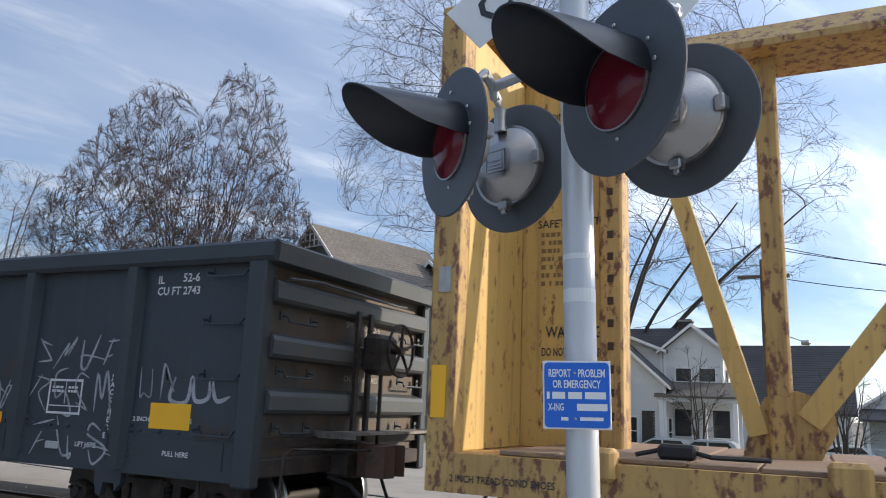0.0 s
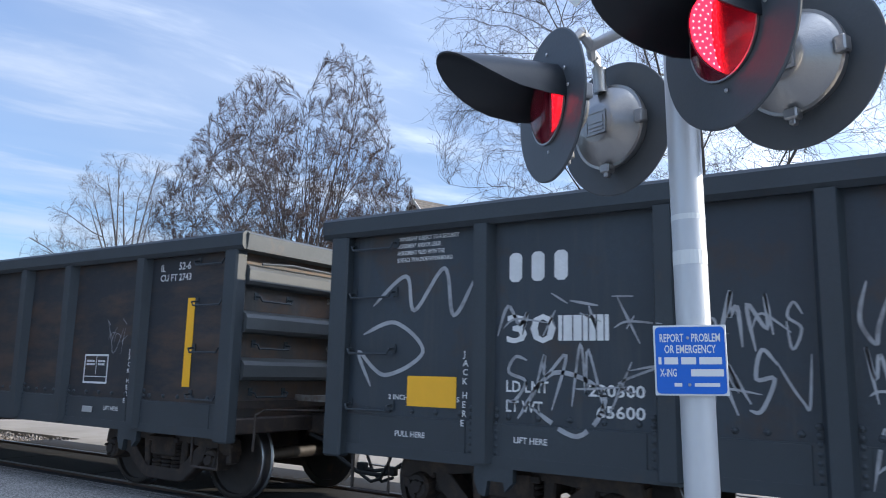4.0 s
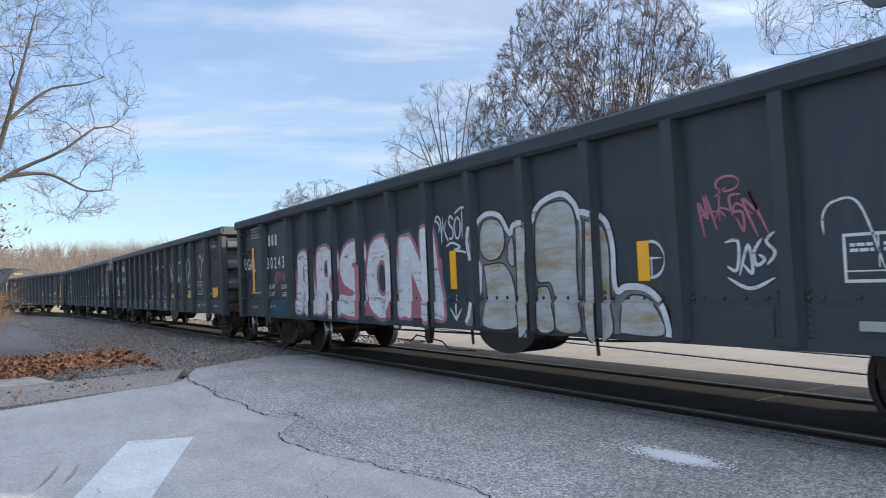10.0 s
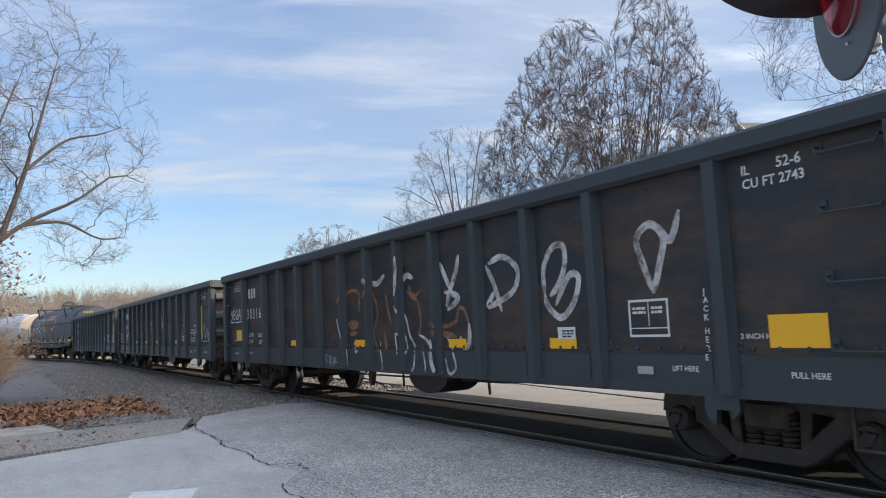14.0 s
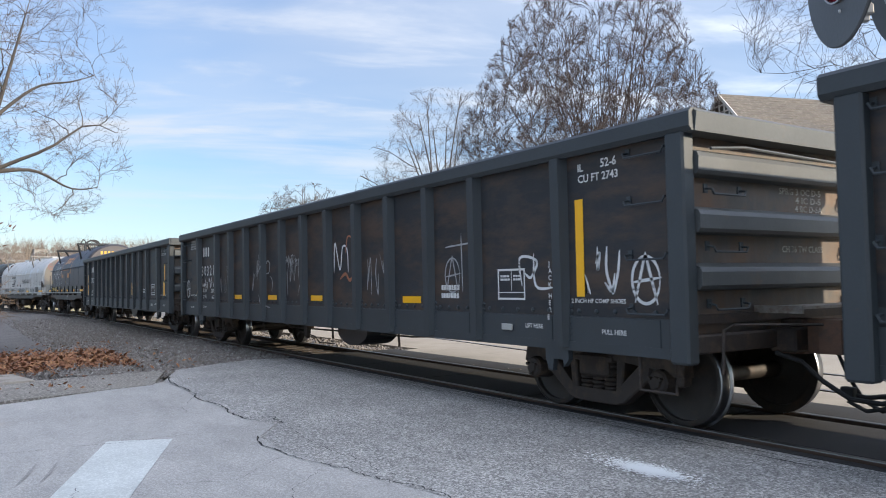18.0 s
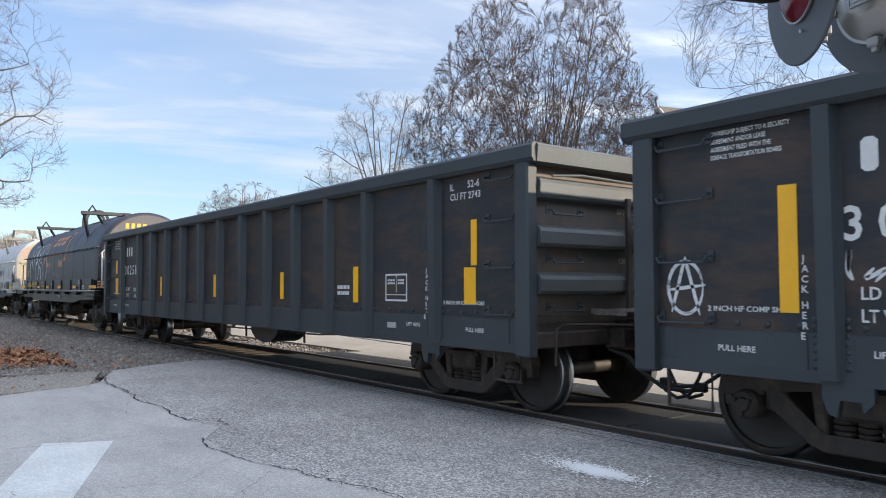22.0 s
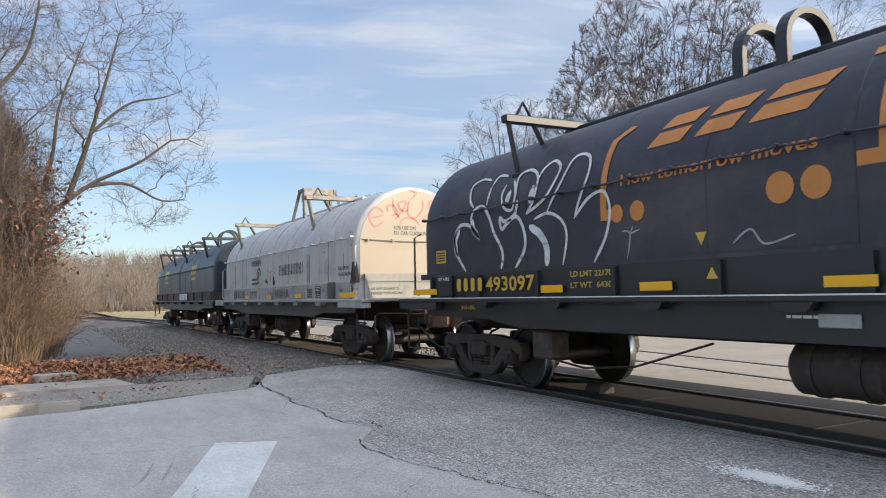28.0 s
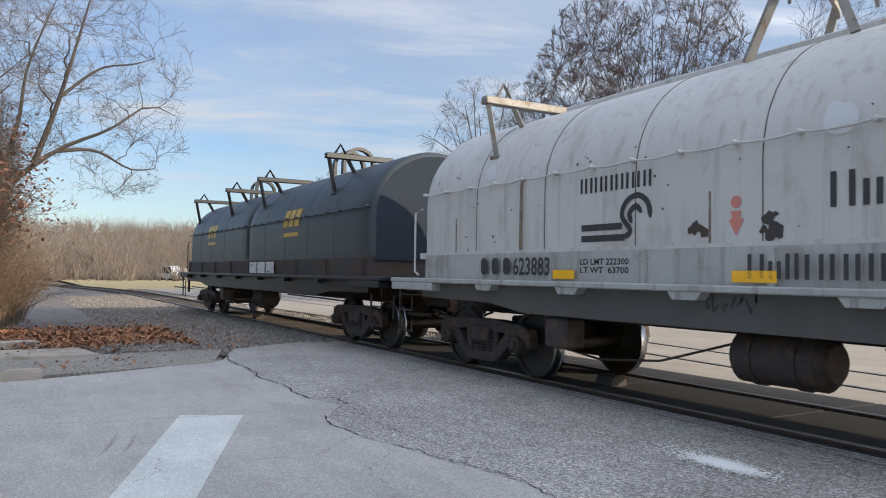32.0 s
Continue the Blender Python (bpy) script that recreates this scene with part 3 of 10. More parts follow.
def sheet(name, outline, z, material, label, category, edge=0.06):
    """A flat-lying slab with the given outline and a real edge; z is a height, or a rule that gives it."""
    bm = bmesh.new()
    h = z if callable(z) else (lambda x, y: z)
    prism(bm, [(p[0], p[1]) for p in outline], "z", -edge, 0.0)
    bmesh.ops.bisect_plane(bm, geom=bm.verts[:] + bm.edges[:] + bm.faces[:], plane_co=(0, -6, 0), plane_no=(0, 1, 0))
    for v in bm.verts:
        v.co.z += h(v.co.x, v.co.y)
    return solid(name, bm, material, label, category, kind="structure")


def dip(x, y):
    """The land falls towards the street behind the yard, past x = -15."""
    a, b = min(max((y - 25.5) / 4.5, 0.0), 1.0), min(max((x + 16) / 6, 0.0), 1.0)
    return -1.25 * a * a * (3 - 2 * a) * b * b * (3 - 2 * b)


# ground: one sheet to the horizon
bm = bmesh.new()
bmesh.ops.create_grid(bm, x_segments=80, y_segments=80, size=1)
for v in bm.verts:
    x, y = v.co.x, v.co.y
    v.co.x, v.co.y = math.copysign(abs(x) ** 2.2, x) * 1400 - 5, math.copysign(abs(y) ** 2.2, y) * 1400 + 4
    v.co.z = -0.36 + dip(v.co.x, v.co.y - 3) * 1.15
solid("ground", bm, EARTH, "bare winter earth under the whole place", "ground", kind="structure")

# yard of packed gravel behind the track, lawn and field farther off
sheet("yard", [(-60, 8.9), (40, 8.9), (40, 26), (-16, 27), (-40, 22), (-60, 16)], -0.05, YARD, "tan packed gravel yard beside the track", "yard")
bm = bmesh.new()
rows = []
for j in range(31):
    y = 24.5 + 45.5 * (j / 30) ** 1.6
    rows.append([bm.verts.new((x, y, -0.07 + dip(x, y))) for x in [-46 + 2.65 * i for i in range(41)]])
for a, b in zip(rows, rows[1:]):
    for i in range(40):
        bm.faces.new((a[i], a[i + 1], b[i + 1], b[i]))
solid("lawn", bm, LAWN, "patchy winter lawn sloping to the houses", "lawn", kind="structure", smooth=True)
sheet("field", [(-400, 6), (-62, 6), (-55, 16), (-42, 24), (-60, 90), (-400, 160)], -0.12, FIELD, "straw-coloured field beyond the curve", "field")
sheet("street", [(-12, 38.4), (60, 38.0), (60, 44), (-12, 44.0)], -1.28, ASPHALT, "grey street before the houses", "road")

# the road over the crossing
road_edge = [(-14.2, 5.80), (-14.6, 5.15), (-14.4, 4.4), (-14.0, 3.5), (-12.4, 2.9), (-12.1, 2.0), (-11.75, 0.9), (-11.6, 0.2), (-11.7, -40), (26, -40), (26, 5.80)]
sheet("road", road_edge, lambda x, y: road_z(y), ASPHALT, "aged grey asphalt road leading over the crossing", "road", 0.12)
# smoother, paler pavement on this side of the long crack
pale = [(-12.3, 2.88), (-11.4, 2.95), (-10.3, 2.86), (-9.4, 2.9), (-8.3, 2.84), (-7.7, 3.0), (-7.2, 2.66), (-6.45, 2.6), (-5.3, 2.78), (-4.3, 2.97), (-3.0, 2.85), (-1.0, 2.6), (2.0, 2.5), (26, 2.3), (26, -40), (-11.68, -40), (-11.58, 0.2), (-11.73, 0.9), (-12.08, 2.0)]
sheet("pavement", pale, lambda x, y: road_z(y) + 0.006, CONCRETE, "pale smooth-worn pavement beside the crossing", "pavement", 0.05)
sheet("stop_bar", [(-8.02, 1.39), (-7.69, 1.94), (-5.14, 0.94), (-2.0, -0.35), (-2.2, -0.85), (-5.44, 0.45)], lambda x, y: road_z(y) + 0.011, PATCH, "worn white stop bar painted on the pavement", "marking", 0.004)
sheet("gutter", [(-12.15, 2.7), (-14.0, 3.3), (-14.3, 1.2), (-14.1, -6), (-11.95, -6), (-11.95, 0.3), (-12.0, 1.2)], lambda x, y: road_z(y) + 0.012, GRIT, "gritty dirt strip behind the kerb", "gutter", 0.05)

def ribbon(bm, pts, widths, z=0.0, jit=0.0, rnd=random):
    """A flat strip on the ground along the points."""
    prev = None
    for i, p in enumerate(pts):
        a, b = Vector(pts[max(i - 1, 0)]), Vector(pts[min(i + 1, len(pts) - 1)])
        d = (b - a).normalized()
        s = Vector((-d.y, d.x)) * widths[i] * 0.5
        c = Vector(p) + Vector((rnd.uniform(-jit, jit), rnd.uniform(-jit, jit)))
        z0 = z(c.x, c.y) if callable(z) else z
        pair = bm.verts.new((c.x + s.x, c.y + s.y, z0)), bm.verts.new((c.x - s.x, c.y - s.y, z0))
        if prev:
            bm.faces.new((prev[0], prev[1], pair[1], pair[0]))
        prev = pair


def wander(a, b, n, amp, rnd):
    a, b = Vector(a), Vector(b)
    d = b - a
    s = Vector((-d.y, d.x)).normalized()
    off, out = 0.0, []
    for i in range(n + 1):
        k = i / n
        off = off * 0.8 + rnd.uniform(-amp, amp)
        out.append(a + d * k + s * off * min(1, 4 * k, 4 * (1 - k)))
    return out


rnd = random.Random(5)
crack_lines = [
    ([(-13.98, 3.21), (-12.37, 3.0), (-11.42, 2.97), (-10.27, 2.85), (-9.42, 2.92), (-8.27, 2.84), (-8.12, 3.16), (-7.67, 3.09)], 0.045),
    ([(-7.23, 2.64), (-6.45, 2.58), (-5.75, 2.69), (-5.3, 2.77), (-5.03, 2.82), (-4.68, 2.95), (-4.32, 2.99), (-3.94, 2.94), (-2.5, 2.6), (-0.5, 2.7)], 0.032),
    ([(-7.54, 3.05), (-6.8, 2.97), (-6.23, 2.94), (-5.55, 3.02), (-5.04, 2.98), (-4.85, 2.82)], 0.014),
    ([(-10.4, 2.86), (-9.6, 2.5), (-9.0, 2.45)], 0.010),
    ([(-8.7, -1.6), (-8.35, -0.18), (-7.84, 1.53), (-7.68, 2.47)], 0.014),
    ([(-6.2, 2.5), (-5.7, 1.9), (-5.9, 1.5)], 0.008),
    ([(-5.6, 2.6), (-5.2, 2.2), (-4.6, 2.1)], 0.008),
    ([(-9.5, 4.6), (-7.8, 4.2), (-6.4, 4.5)], 0.006),
    ([(-6.6, 3.6), (-5.8, 3.9), (-5.2, 3.75)], 0.006),
    ([(-6.3, 0.9), (-5.9, 0.85), (-5.6, 0.55)], 0.012),
]
for line, w in crack_lines:
    bm = bmesh.new()
    pts = []
    for a, b in zip(line, line[1:]):
        pts += wander(a, b, 14, 0.025, rnd)[:-1]
    ribbon(bm, pts, [w * rnd.uniform(0.10, 0.60) for _ in pts], lambda x, y: road_z(y) + 0.0135)
    solid("pavement_crack", bm, CRACK, "jagged dark crack in the old asphalt", "crack", "road cracks", kind="structure")
for y0 in (5.56, 5.70):
    bm = bmesh.new()
    pts = wander((-14.0, y0), (24.0, y0 + 0.03), 160, 0.008, rnd)
    ribbon(bm, pts, [rnd.uniform(0.004, 0.018) for _ in pts], lambda x, y: road_z(y) + 0.0045)
    solid("pavement_joint", bm, CRACK, "thin dark joint in the asphalt beside the rail", "joint", "road cracks", kind="structure")
# tyre scuffs
for dx in (0.0, 0.16):
    bm = bmesh.new()
    ribbon(bm, [(-7.4 + dx * 0.3, 0.72 + dx), (-7.0 + dx * 0.3, 0.62 + dx), (-6.72 + dx * 0.3, 0.53 + dx)], [0.012, 0.03, 0.008], lambda x, y: road_z(y) + 0.014)
    solid("tyre_scuff", bm, SCUFF, "short dark tyre scuff on the pavement", "scuff", "tyre scuffs", kind="structure")
# splash of white paint
bm = bmesh.new()
for k in range(5200):
    a, r = rnd.uniform(0, math.tau), abs(rnd.gauss(0, 0.5))
    c = Vector((-3.94 + math.cos(a) * r * 0.50 - 0.10 * r + 0.06, 4.55 + math.sin(a) * r * 0.15))
    q = rnd.uniform(0.003, 0.010) * (1.6 if r < 0.35 else 0.9)
    z = road_z(c.y) + 0.004 + k * 0.000001
    bm.faces.new([bm.verts.new((c.x + math.cos(j * math.tau / 5) * q * rnd.uniform(0.6, 1.4) * 1.5, c.y + math.sin(j * math.tau / 5) * q, z)) for j in range(5)])
solid("paint_splash", bm, FRESH_WHITE, "speckled splash of white paint on the asphalt", "paint splash", kind="structure")

# kerbs by the thicket
kerb_bits = [[(-11.78, 0.3), (-11.8, -1.4), (-11.85, -4.0), (-11.9, -12.0)]]
for line in kerb_bits:
    bm = bmesh.new()
    n = len(line)
    for (ax, ay), (bx, by) in zip(line, line[1:]):
        d = Vector((bx - ax, by - ay)).normalized()
        s = Vector((-d.y, d.x)) * 0.11
        z = road_z(ay)
        t = bmesh.new()
        prism(t, [(ax + s.x, ay + s.y), (bx + s.x, by + s.y), (bx - s.x, by - s.y), (ax - s.x, ay - s.y)], "z", z - 0.1, z + 0.13)
        bmesh.ops.bevel(t, geom=[e for e in t.edges if all(v.co.z > z for v in e.verts)], offset=0.03, segments=2, affect="EDGES")
        join(bm, t)
    solid("kerb", bm, KERB, "worn pale concrete kerb with rounded edges", "kerb", kind="structure")
sheet("sidewalk", [(-14.1, 1.25), (-15.4, 1.0), (-15.3, -12), (-14.0, -12)], lambda x, y: -0.075, KERB, "pale concrete sidewalk slab covered with grit", "sidewalk", 0.12)
bm = bmesh.new()
soft_box(bm, -0.36, 0.36, -0.14, 0.14, -0.06, 0.12, 0.02)
ob = solid("concrete_block", bm, KERB, "loose pale concrete block lying in the leaves", "concrete block")
ob.matrix_world = pose(-16.1, 0.05, -0.10, 0, 2, 118)

# ---------------------------------------------------------------- ballast, ties, rails
bm = bmesh.new()
prev = None
for i in range(90):
    x = -14.2 - i * 1.4
    row = []
    for off, z in ((-7.5, -0.40), (-4.6, -0.27), (-3.0, -0.20), (-1.75, -0.12), (-1.2, -0.09), (1.2, -0.09), (1.9, -0.12), (3.0, -0.2)):
        p, a = on_track(x, off)
        row.append(bm.verts.new((p.x, p.y, z + 0.03 * noise.noise(Vector((p.x * 0.9, p.y * 0.9, 0))))))
    if prev:
        for a_, b_, c_, d_ in zip(prev, prev[1:], row[1:], row):
            bm.faces.new((a_, b_, c_, d_))
    prev = row
solid("ballast_bed", bm, BALLAST, "dark grey crushed-stone ballast bed of the track", "ballast", kind="structure", smooth=True)


def stones(count, places, name, material, label, seed, lo, hi):
    """Crushed stones as squashed, turned octahedra, in one mesh."""
    r = np.random.RandomState(seed)
    base = np.array([(1, 0, 0), (0, 1, 0), (-1, 0, 0), (0, -1, 0), (0, 0, 1), (0, 0, -1)], float)
    faces = np.array([(0, 1, 4), (1, 2, 4), (2, 3, 4), (3, 0, 4), (1, 0, 5), (2, 1, 5), (3, 2, 5), (0, 3, 5)])
    P = places(r, count)
    V = base[None] * r.uniform(lo, hi, (count, 1, 1)) * r.uniform(0.5, 1.2, (count, 1, 3)) + r.normal(0, 0.006, (count, 6, 3))
    a = r.uniform(0, math.tau, count)
    c, s = np.cos(a)[:, None], np.sin(a)[:, None]
    V = np.stack([V[..., 0] * c - V[..., 1] * s, V[..., 0] * s + V[..., 1] * c, V[..., 2] + V[..., 0] * r.uniform(-0.5, 0.5, (count, 1))], -1) + P[:, None]
    F = (faces[None] + 6 * np.arange(count)[:, None, None]).reshape(-1, 3)
    me = bpy.data.meshes.new(name)
    me.from_pydata(V.reshape(-1, 3).tolist(), [], F.tolist())
    me.materials.append(material)
    return tagged(new(name, me), label, "stones", "", "stuff")


def along_left(r, n):
    x = -14.1 - 34 * r.beta(1.0, 1.7, n)
    off = -4.4 + 3.7 * r.power(1.3, n)
    z = np.interp(off, [-4.6, -3.0, -1.75, -1.2], [-0.25, -0.18, -0.1, -0.07])
    return np.stack([x, TRACK_Y + off, z], 1)


def shoulder(r, n):
    x = r.uniform(-60, -9, n)
    off = r.uniform(0.95, 3.0, n)
    return np.stack([x, TRACK_Y + off, np.interp(off, [0.9, 3], [-0.05, -0.12])], 1)


def verge(r, n):
    x = r.uniform(-17, -12.4, n)
    y = 3.0 - np.abs(r.normal(0, 0.7, n))
    return np.stack([x, y, np.full(n, -0.11)], 1)


stones(15000, along_left, "ballast_stones", STONE, "loose grey crushed stones of the track bed", 3, 0.018, 0.055)
stones(5000, shoulder, "ballast_shoulder", STONE, "pale crushed stones on the far shoulder", 4, 0.02, 0.05)
stones(6000, verge, "verge_gravel", STONE, "pale gravel spilled on the road edge", 6, 0.008, 0.03)


def rail_line(name, points, z_top, label):
    """A rail with foot, web and head; the running surface is a part of its own."""
    prof = [(-0.07, -0.17), (0.07, -0.17), (0.07, -0.155), (0.012, -0.135), (0.012, -0.045), (0.037, -0.035), (0.037, -0.006), (-0.037, -0.006), (-0.037, -0.035), (-0.012, -0.045), (-0.012, -0.135), (-0.07, -0.155)]
    head = [(-0.035, -0.006), (0.035, -0.006), (0.034, 0.0), (-0.034, 0.0)]

    def sweep(shape):
        bm = bmesh.new()
        prev = None
        for i, p in enumerate(points):
            a, b = points[max(i - 1, 0)], points[min(i + 1, len(points) - 1)]
            d = (Vector(b) - Vector(a)).normalized()
            s = Vector((-d.y, d.x, 0))
            ring = [bm.verts.new(Vector(p) + s * u + Vector((0, 0, w + z_top))) for u, w in shape]
            if prev:
                for k in range(len(shape)):
                    bm.faces.new((prev[k], prev[(k + 1) % len(shape)], ring[(k + 1) % len(shape)], ring[k]))
            else:
                bm.faces.new(ring)
            prev = ring
        bm.faces.new(prev[::-1])
        return bm
    ob = solid(name, sweep(prof), RAIL, label, "rail", kind="structure")
    part("running_surface", sweep(head), RAIL_TOP, ob, "polished bright running surface")
    return ob


xs = [60, 20, -20, BEND_X] + [BEND_X - 4 * i for i in range(1, 22)]
for side, off in (("near", -GAUGE / 2 - 0.035), ("far", GAUGE / 2 + 0.035)):
    rail_line("rail_" + side, [tuple(on_track(x, off)[0]) for x in xs], 0.0, "main-line steel rail with a polished head")
# the siding that swings away behind the main line
def siding(x, off=0.0):
    k = max(0.0, 3.0 - x)
    return (x, 8.35 + off + 0.13 * k if k < 24 else 8.35 + off + 0.13 * 24 + (k - 24) * 0.03, -0.035)


for side, off in (("near", 0.0), ("far", GAUGE + 0.07)):
    rail_line("siding_rail_" + side, [siding(x, off) for x in (60, 30, 10, 3, -5, -12, -21, -40, -70)], 0.0, "dull siding rail sunk in the gravel")

# rubber panels in the crossing and the dark gauge filler
for name, y0, y1, z in (("crossing_panel_near", 5.81, 5.93, -0.026), ("crossing_panel_mid", 6.12, 7.36, -0.02), ("crossing_panel_far", 7.55, 8.3, -0.016)):
    ob = thing(name, "black rubber crossing panel laid along the rail", "crossing panel", "crossing panels", kind="structure")
    bm = bmesh.new()
    soft_box(bm, 0, 2.38, y0, y1, z - 0.15, z, 0.012)
    me = mesh_of(bm, PANEL, name="panel")
    for i in range(16):
        part("panel", me, None, ob, at=(-14.5 + i * 2.4, 0, 0))
sheet("crossing_apron", [(-14.4, 8.31), (26, 8.31), (26, 8.89), (-14.4, 8.89)], -0.04, YARD, "gravelly paving behind the crossing", "pavement", 0.1)

# ties of the open track
bm = bmesh.new()
soft_box(bm, -0.115, 0.115, -1.28, 1.28, -0.32, -0.075, 0.012)
tie_mesh = mesh_of(bm, TIE, name="tie")
ties = thing("track_ties", "row of dark creosoted wooden ties in the ballast", "ties", kind="structure")
for i in range(96):
    p, a = on_track(-14.6 - i * 0.54)
    ob = part("tie", tie_mesh, None, ties, at=(p.x, p.y, 0.0))
    ob.rotation_euler = (0, 0, a + random.Random(i).uniform(-0.02, 0.02))
# ---------------------------------------------------------------- railway cars
HALF, SIDE, RIM, BASE = 8.2, 1.5, 2.81, 0.75
RIB_X = [s * x for x in (6.6, 5.13, 4.1, 3.07, 2.05, 1.02) for s in (-1, 1)] + [0.0]
RIB_DEEP = 0.105
WHEEL_R = 0.45


def wheelset_mesh():
    """Two wheels with flange, rim and dished web on an axle, about the y axis; the tread is a second material."""
    bm = bmesh.new()
    for s in (-1, 1):
        t = bmesh.new()
        lathe(t, [(-0.060, 0.0), (-0.075, 0.10), (-0.05, 0.13), (-0.010, 0.30), (-0.03, 0.385), (-0.068, 0.39), (-0.07, WHEEL_R - 0.012),
                  (-0.06, WHEEL_R), (0.045, WHEEL_R + 0.004), (0.055, WHEEL_R + 0.024), (0.07, WHEEL_R + 0.022), (0.075, 0.39), (0.04, 0.385), (0.03, 0.30), (0.06, 0.13), (0.10, 0.10), (0.1, 0.0)], "y", 40)
        for f in t.faces:
            rr = [math.hypot(v.co.x, v.co.z) for v in f.verts]
            f.material_index = 1 if min(rr) > WHEEL_R - 0.014 else 0
        if s > 0:
            t.transform(Matrix.Scale(-1, 4, (0, 1, 0)))
        join(bm, t, Matrix.Translation((0, s * 0.745, 0)))
    t = bmesh.new()
    lathe(t, [(-1.06, 0.055), (-0.85, 0.075), (-0.6, 0.085), (0, 0.078), (0.6, 0.085), (0.85, 0.075), (1.06, 0.055)], "y", 14)
    join(bm, t)
    return mesh_of(bm, [WHEEL, TREAD], smooth=50, name="wheelset")


def side_frame_mesh():
    """One cast truck side: arched top member, drop-centre bottom member, two windows and pedestal jaws, in the x-z plane."""
    bm = bmesh.new()
    bars = [
        [(-1.13, 0.50), (-1.10, 0.66), (-0.92, 0.72), (-0.70, 0.70), (-0.42, 0.745), (0.42, 0.745), (0.70, 0.70), (0.92, 0.72), (1.10, 0.66), (1.13, 0.50), (1.00, 0.50), (0.92, 0.575), (0.70, 0.555), (0.36, 0.60), (-0.36, 0.60), (-0.70, 0.555), (-0.92, 0.575), (-1.00, 0.50)],
        [(-0.76, 0.60), (-0.62, 0.60), (-0.30, 0.28), (0.30, 0.28), (0.62, 0.60), (0.76, 0.60), (0.72, 0.44), (0.40, 0.19), (0.30, 0.155), (-0.30, 0.155), (-0.40, 0.19), (-0.72, 0.44)],
        [(-0.40, 0.64), (-0.29, 0.64), (-0.27, 0.27), (-0.36, 0.27)], [(0.40, 0.64), (0.29, 0.64), (0.27, 0.27), (0.36, 0.27)],
        [(-1.13, 0.62), (-1.03, 0.62), (-1.03, 0.40), (-1.11, 0.42)], [(1.13, 0.62), (1.03, 0.62), (1.03, 0.40), (1.11, 0.42)],
        [(-0.76, 0.62), (-0.68, 0.62), (-0.68, 0.40), (-0.76, 0.42)], [(0.76, 0.62), (0.68, 0.62), (0.68, 0.40), (0.76, 0.42)],
    ]
    for i, b in enumerate(bars):
        t = bmesh.new()
        w = 0.085 if i < 2 else 0.07
        prism(t, b, "y", -w, w)
        bmesh.ops.bevel(t, geom=[e for e in t.edges if abs(e.verts[0].co.y - e.verts[1].co.y) < 0.01], offset=0.016, segments=1, affect="EDGES")
        join(bm, t)
    for s in (-1, 1):
        t = bmesh.new()
        lathe(t, [(-0.19, 0.0), (-0.19, 0.05), (-0.17, 0.06), (-0.165, 0.095), (-0.14, 0.115), (0.06, 0.13), (0.06, 0.0)], "y", 18)
        join(bm, t, Matrix.Translation((s * 0.89, 0, WHEEL_R)))
        for k in range(3):
            t = bmesh.new()
            lathe(t, [(-0.205, 0.0), (-0.205, 0.018), (-0.16, 0.018)], "y", 6)
            join(bm, t, Matrix.Translation((s * 0.89 + math.cos(k * 2.094 + 0.5) * 0.07, 0, WHEEL_R + math.sin(k * 2.094 + 0.5) * 0.07)))
        soft_box(bm, s * 0.89 - 0.13, s * 0.89 + 0.13, -0.08, 0.08, 0.52, 0.64, 0.015)
    return mesh_of(bm, GRIME, name="side_frame")


def spring_mesh():
    bm = bmesh.new()
    for cx in (-0.17, 0.0, 0.17):
        for k in range(6):
            t = bmesh.new()
            lathe(t, [(-0.018, 0.04), (-0.018, 0.075), (0.0, 0.086), (0.018, 0.075), (0.018, 0.04)], "z", 12)
            join(bm, t, Matrix.Translation((cx, 0, 0.31 + k * 0.046)))
    soft_box(bm, -0.27, 0.27, -0.11, 0.11, 0.575, 0.635, 0.01)
    return mesh_of(bm, GRIME, smooth=40, name="spring")


def bolster_mesh():
    bm = bmesh.new()
    soft_box(bm, -0.21, 0.21, -1.12, 1.12, 0.42, 0.66, 0.03)
    soft_box(bm, -0.3, 0.3, -0.35, 0.35, 0.6, 0.76, 0.03)
    for s in (-1, 1):
        soft_box(bm, s * 0.36 - 0.05, s * 0.36 + 0.05, -0.7, 0.7, 0.3, 0.42, 0.02)
        for y in (-0.745, 0.745):
            soft_box(bm, s * 0.42 - 0.03, s * 0.42 + 0.03, y - 0.06, y + 0.06, 0.28, 0.6, 0.02)
    return mesh_of(bm, GRIME, name="truck")


WHEELSET, SIDE_FRAME, SPRING, BOLSTER = wheelset_mesh(), side_frame_mesh(), spring_mesh(), bolster_mesh()


def add_trucks(car, x):
    for s in (-1, 1):
        tr = part("truck", BOLSTER, None, car, at=(s * x, 0, 0))
        for y in (-1.0, 1.0):
            part("side_frame", SIDE_FRAME, None, tr, at=(0, y, 0))
            part("spring_nest", SPRING, None, tr, at=(0, y, 0))
        for a in (-0.89, 0.89):
            part("wheelset", WHEELSET, None, tr, "steel wheelset with polished treads", at=(a, 0, WHEEL_R))


def coupler_mesh():
    bm = bmesh.new()
    soft_box(bm, -0.55, 0.05, -0.08, 0.08, 0.78, 0.95, 0.02)
    prism(bm, [(0.0, -0.17), (0.12, -0.20), (0.30, -0.16), (0.34, -0.02), (0.22, 0.03), (0.20, 0.12), (0.33, 0.20), (0.30, 0.26), (0.10, 0.24), (0.0, 0.15)], "z", 0.72, 1.02)
    soft_box(bm, -0.30, -0.05, -0.16, 0.16, 0.70, 1.02, 0.02)
    return mesh_of(bm, COUPLER_RUST, name="coupler")


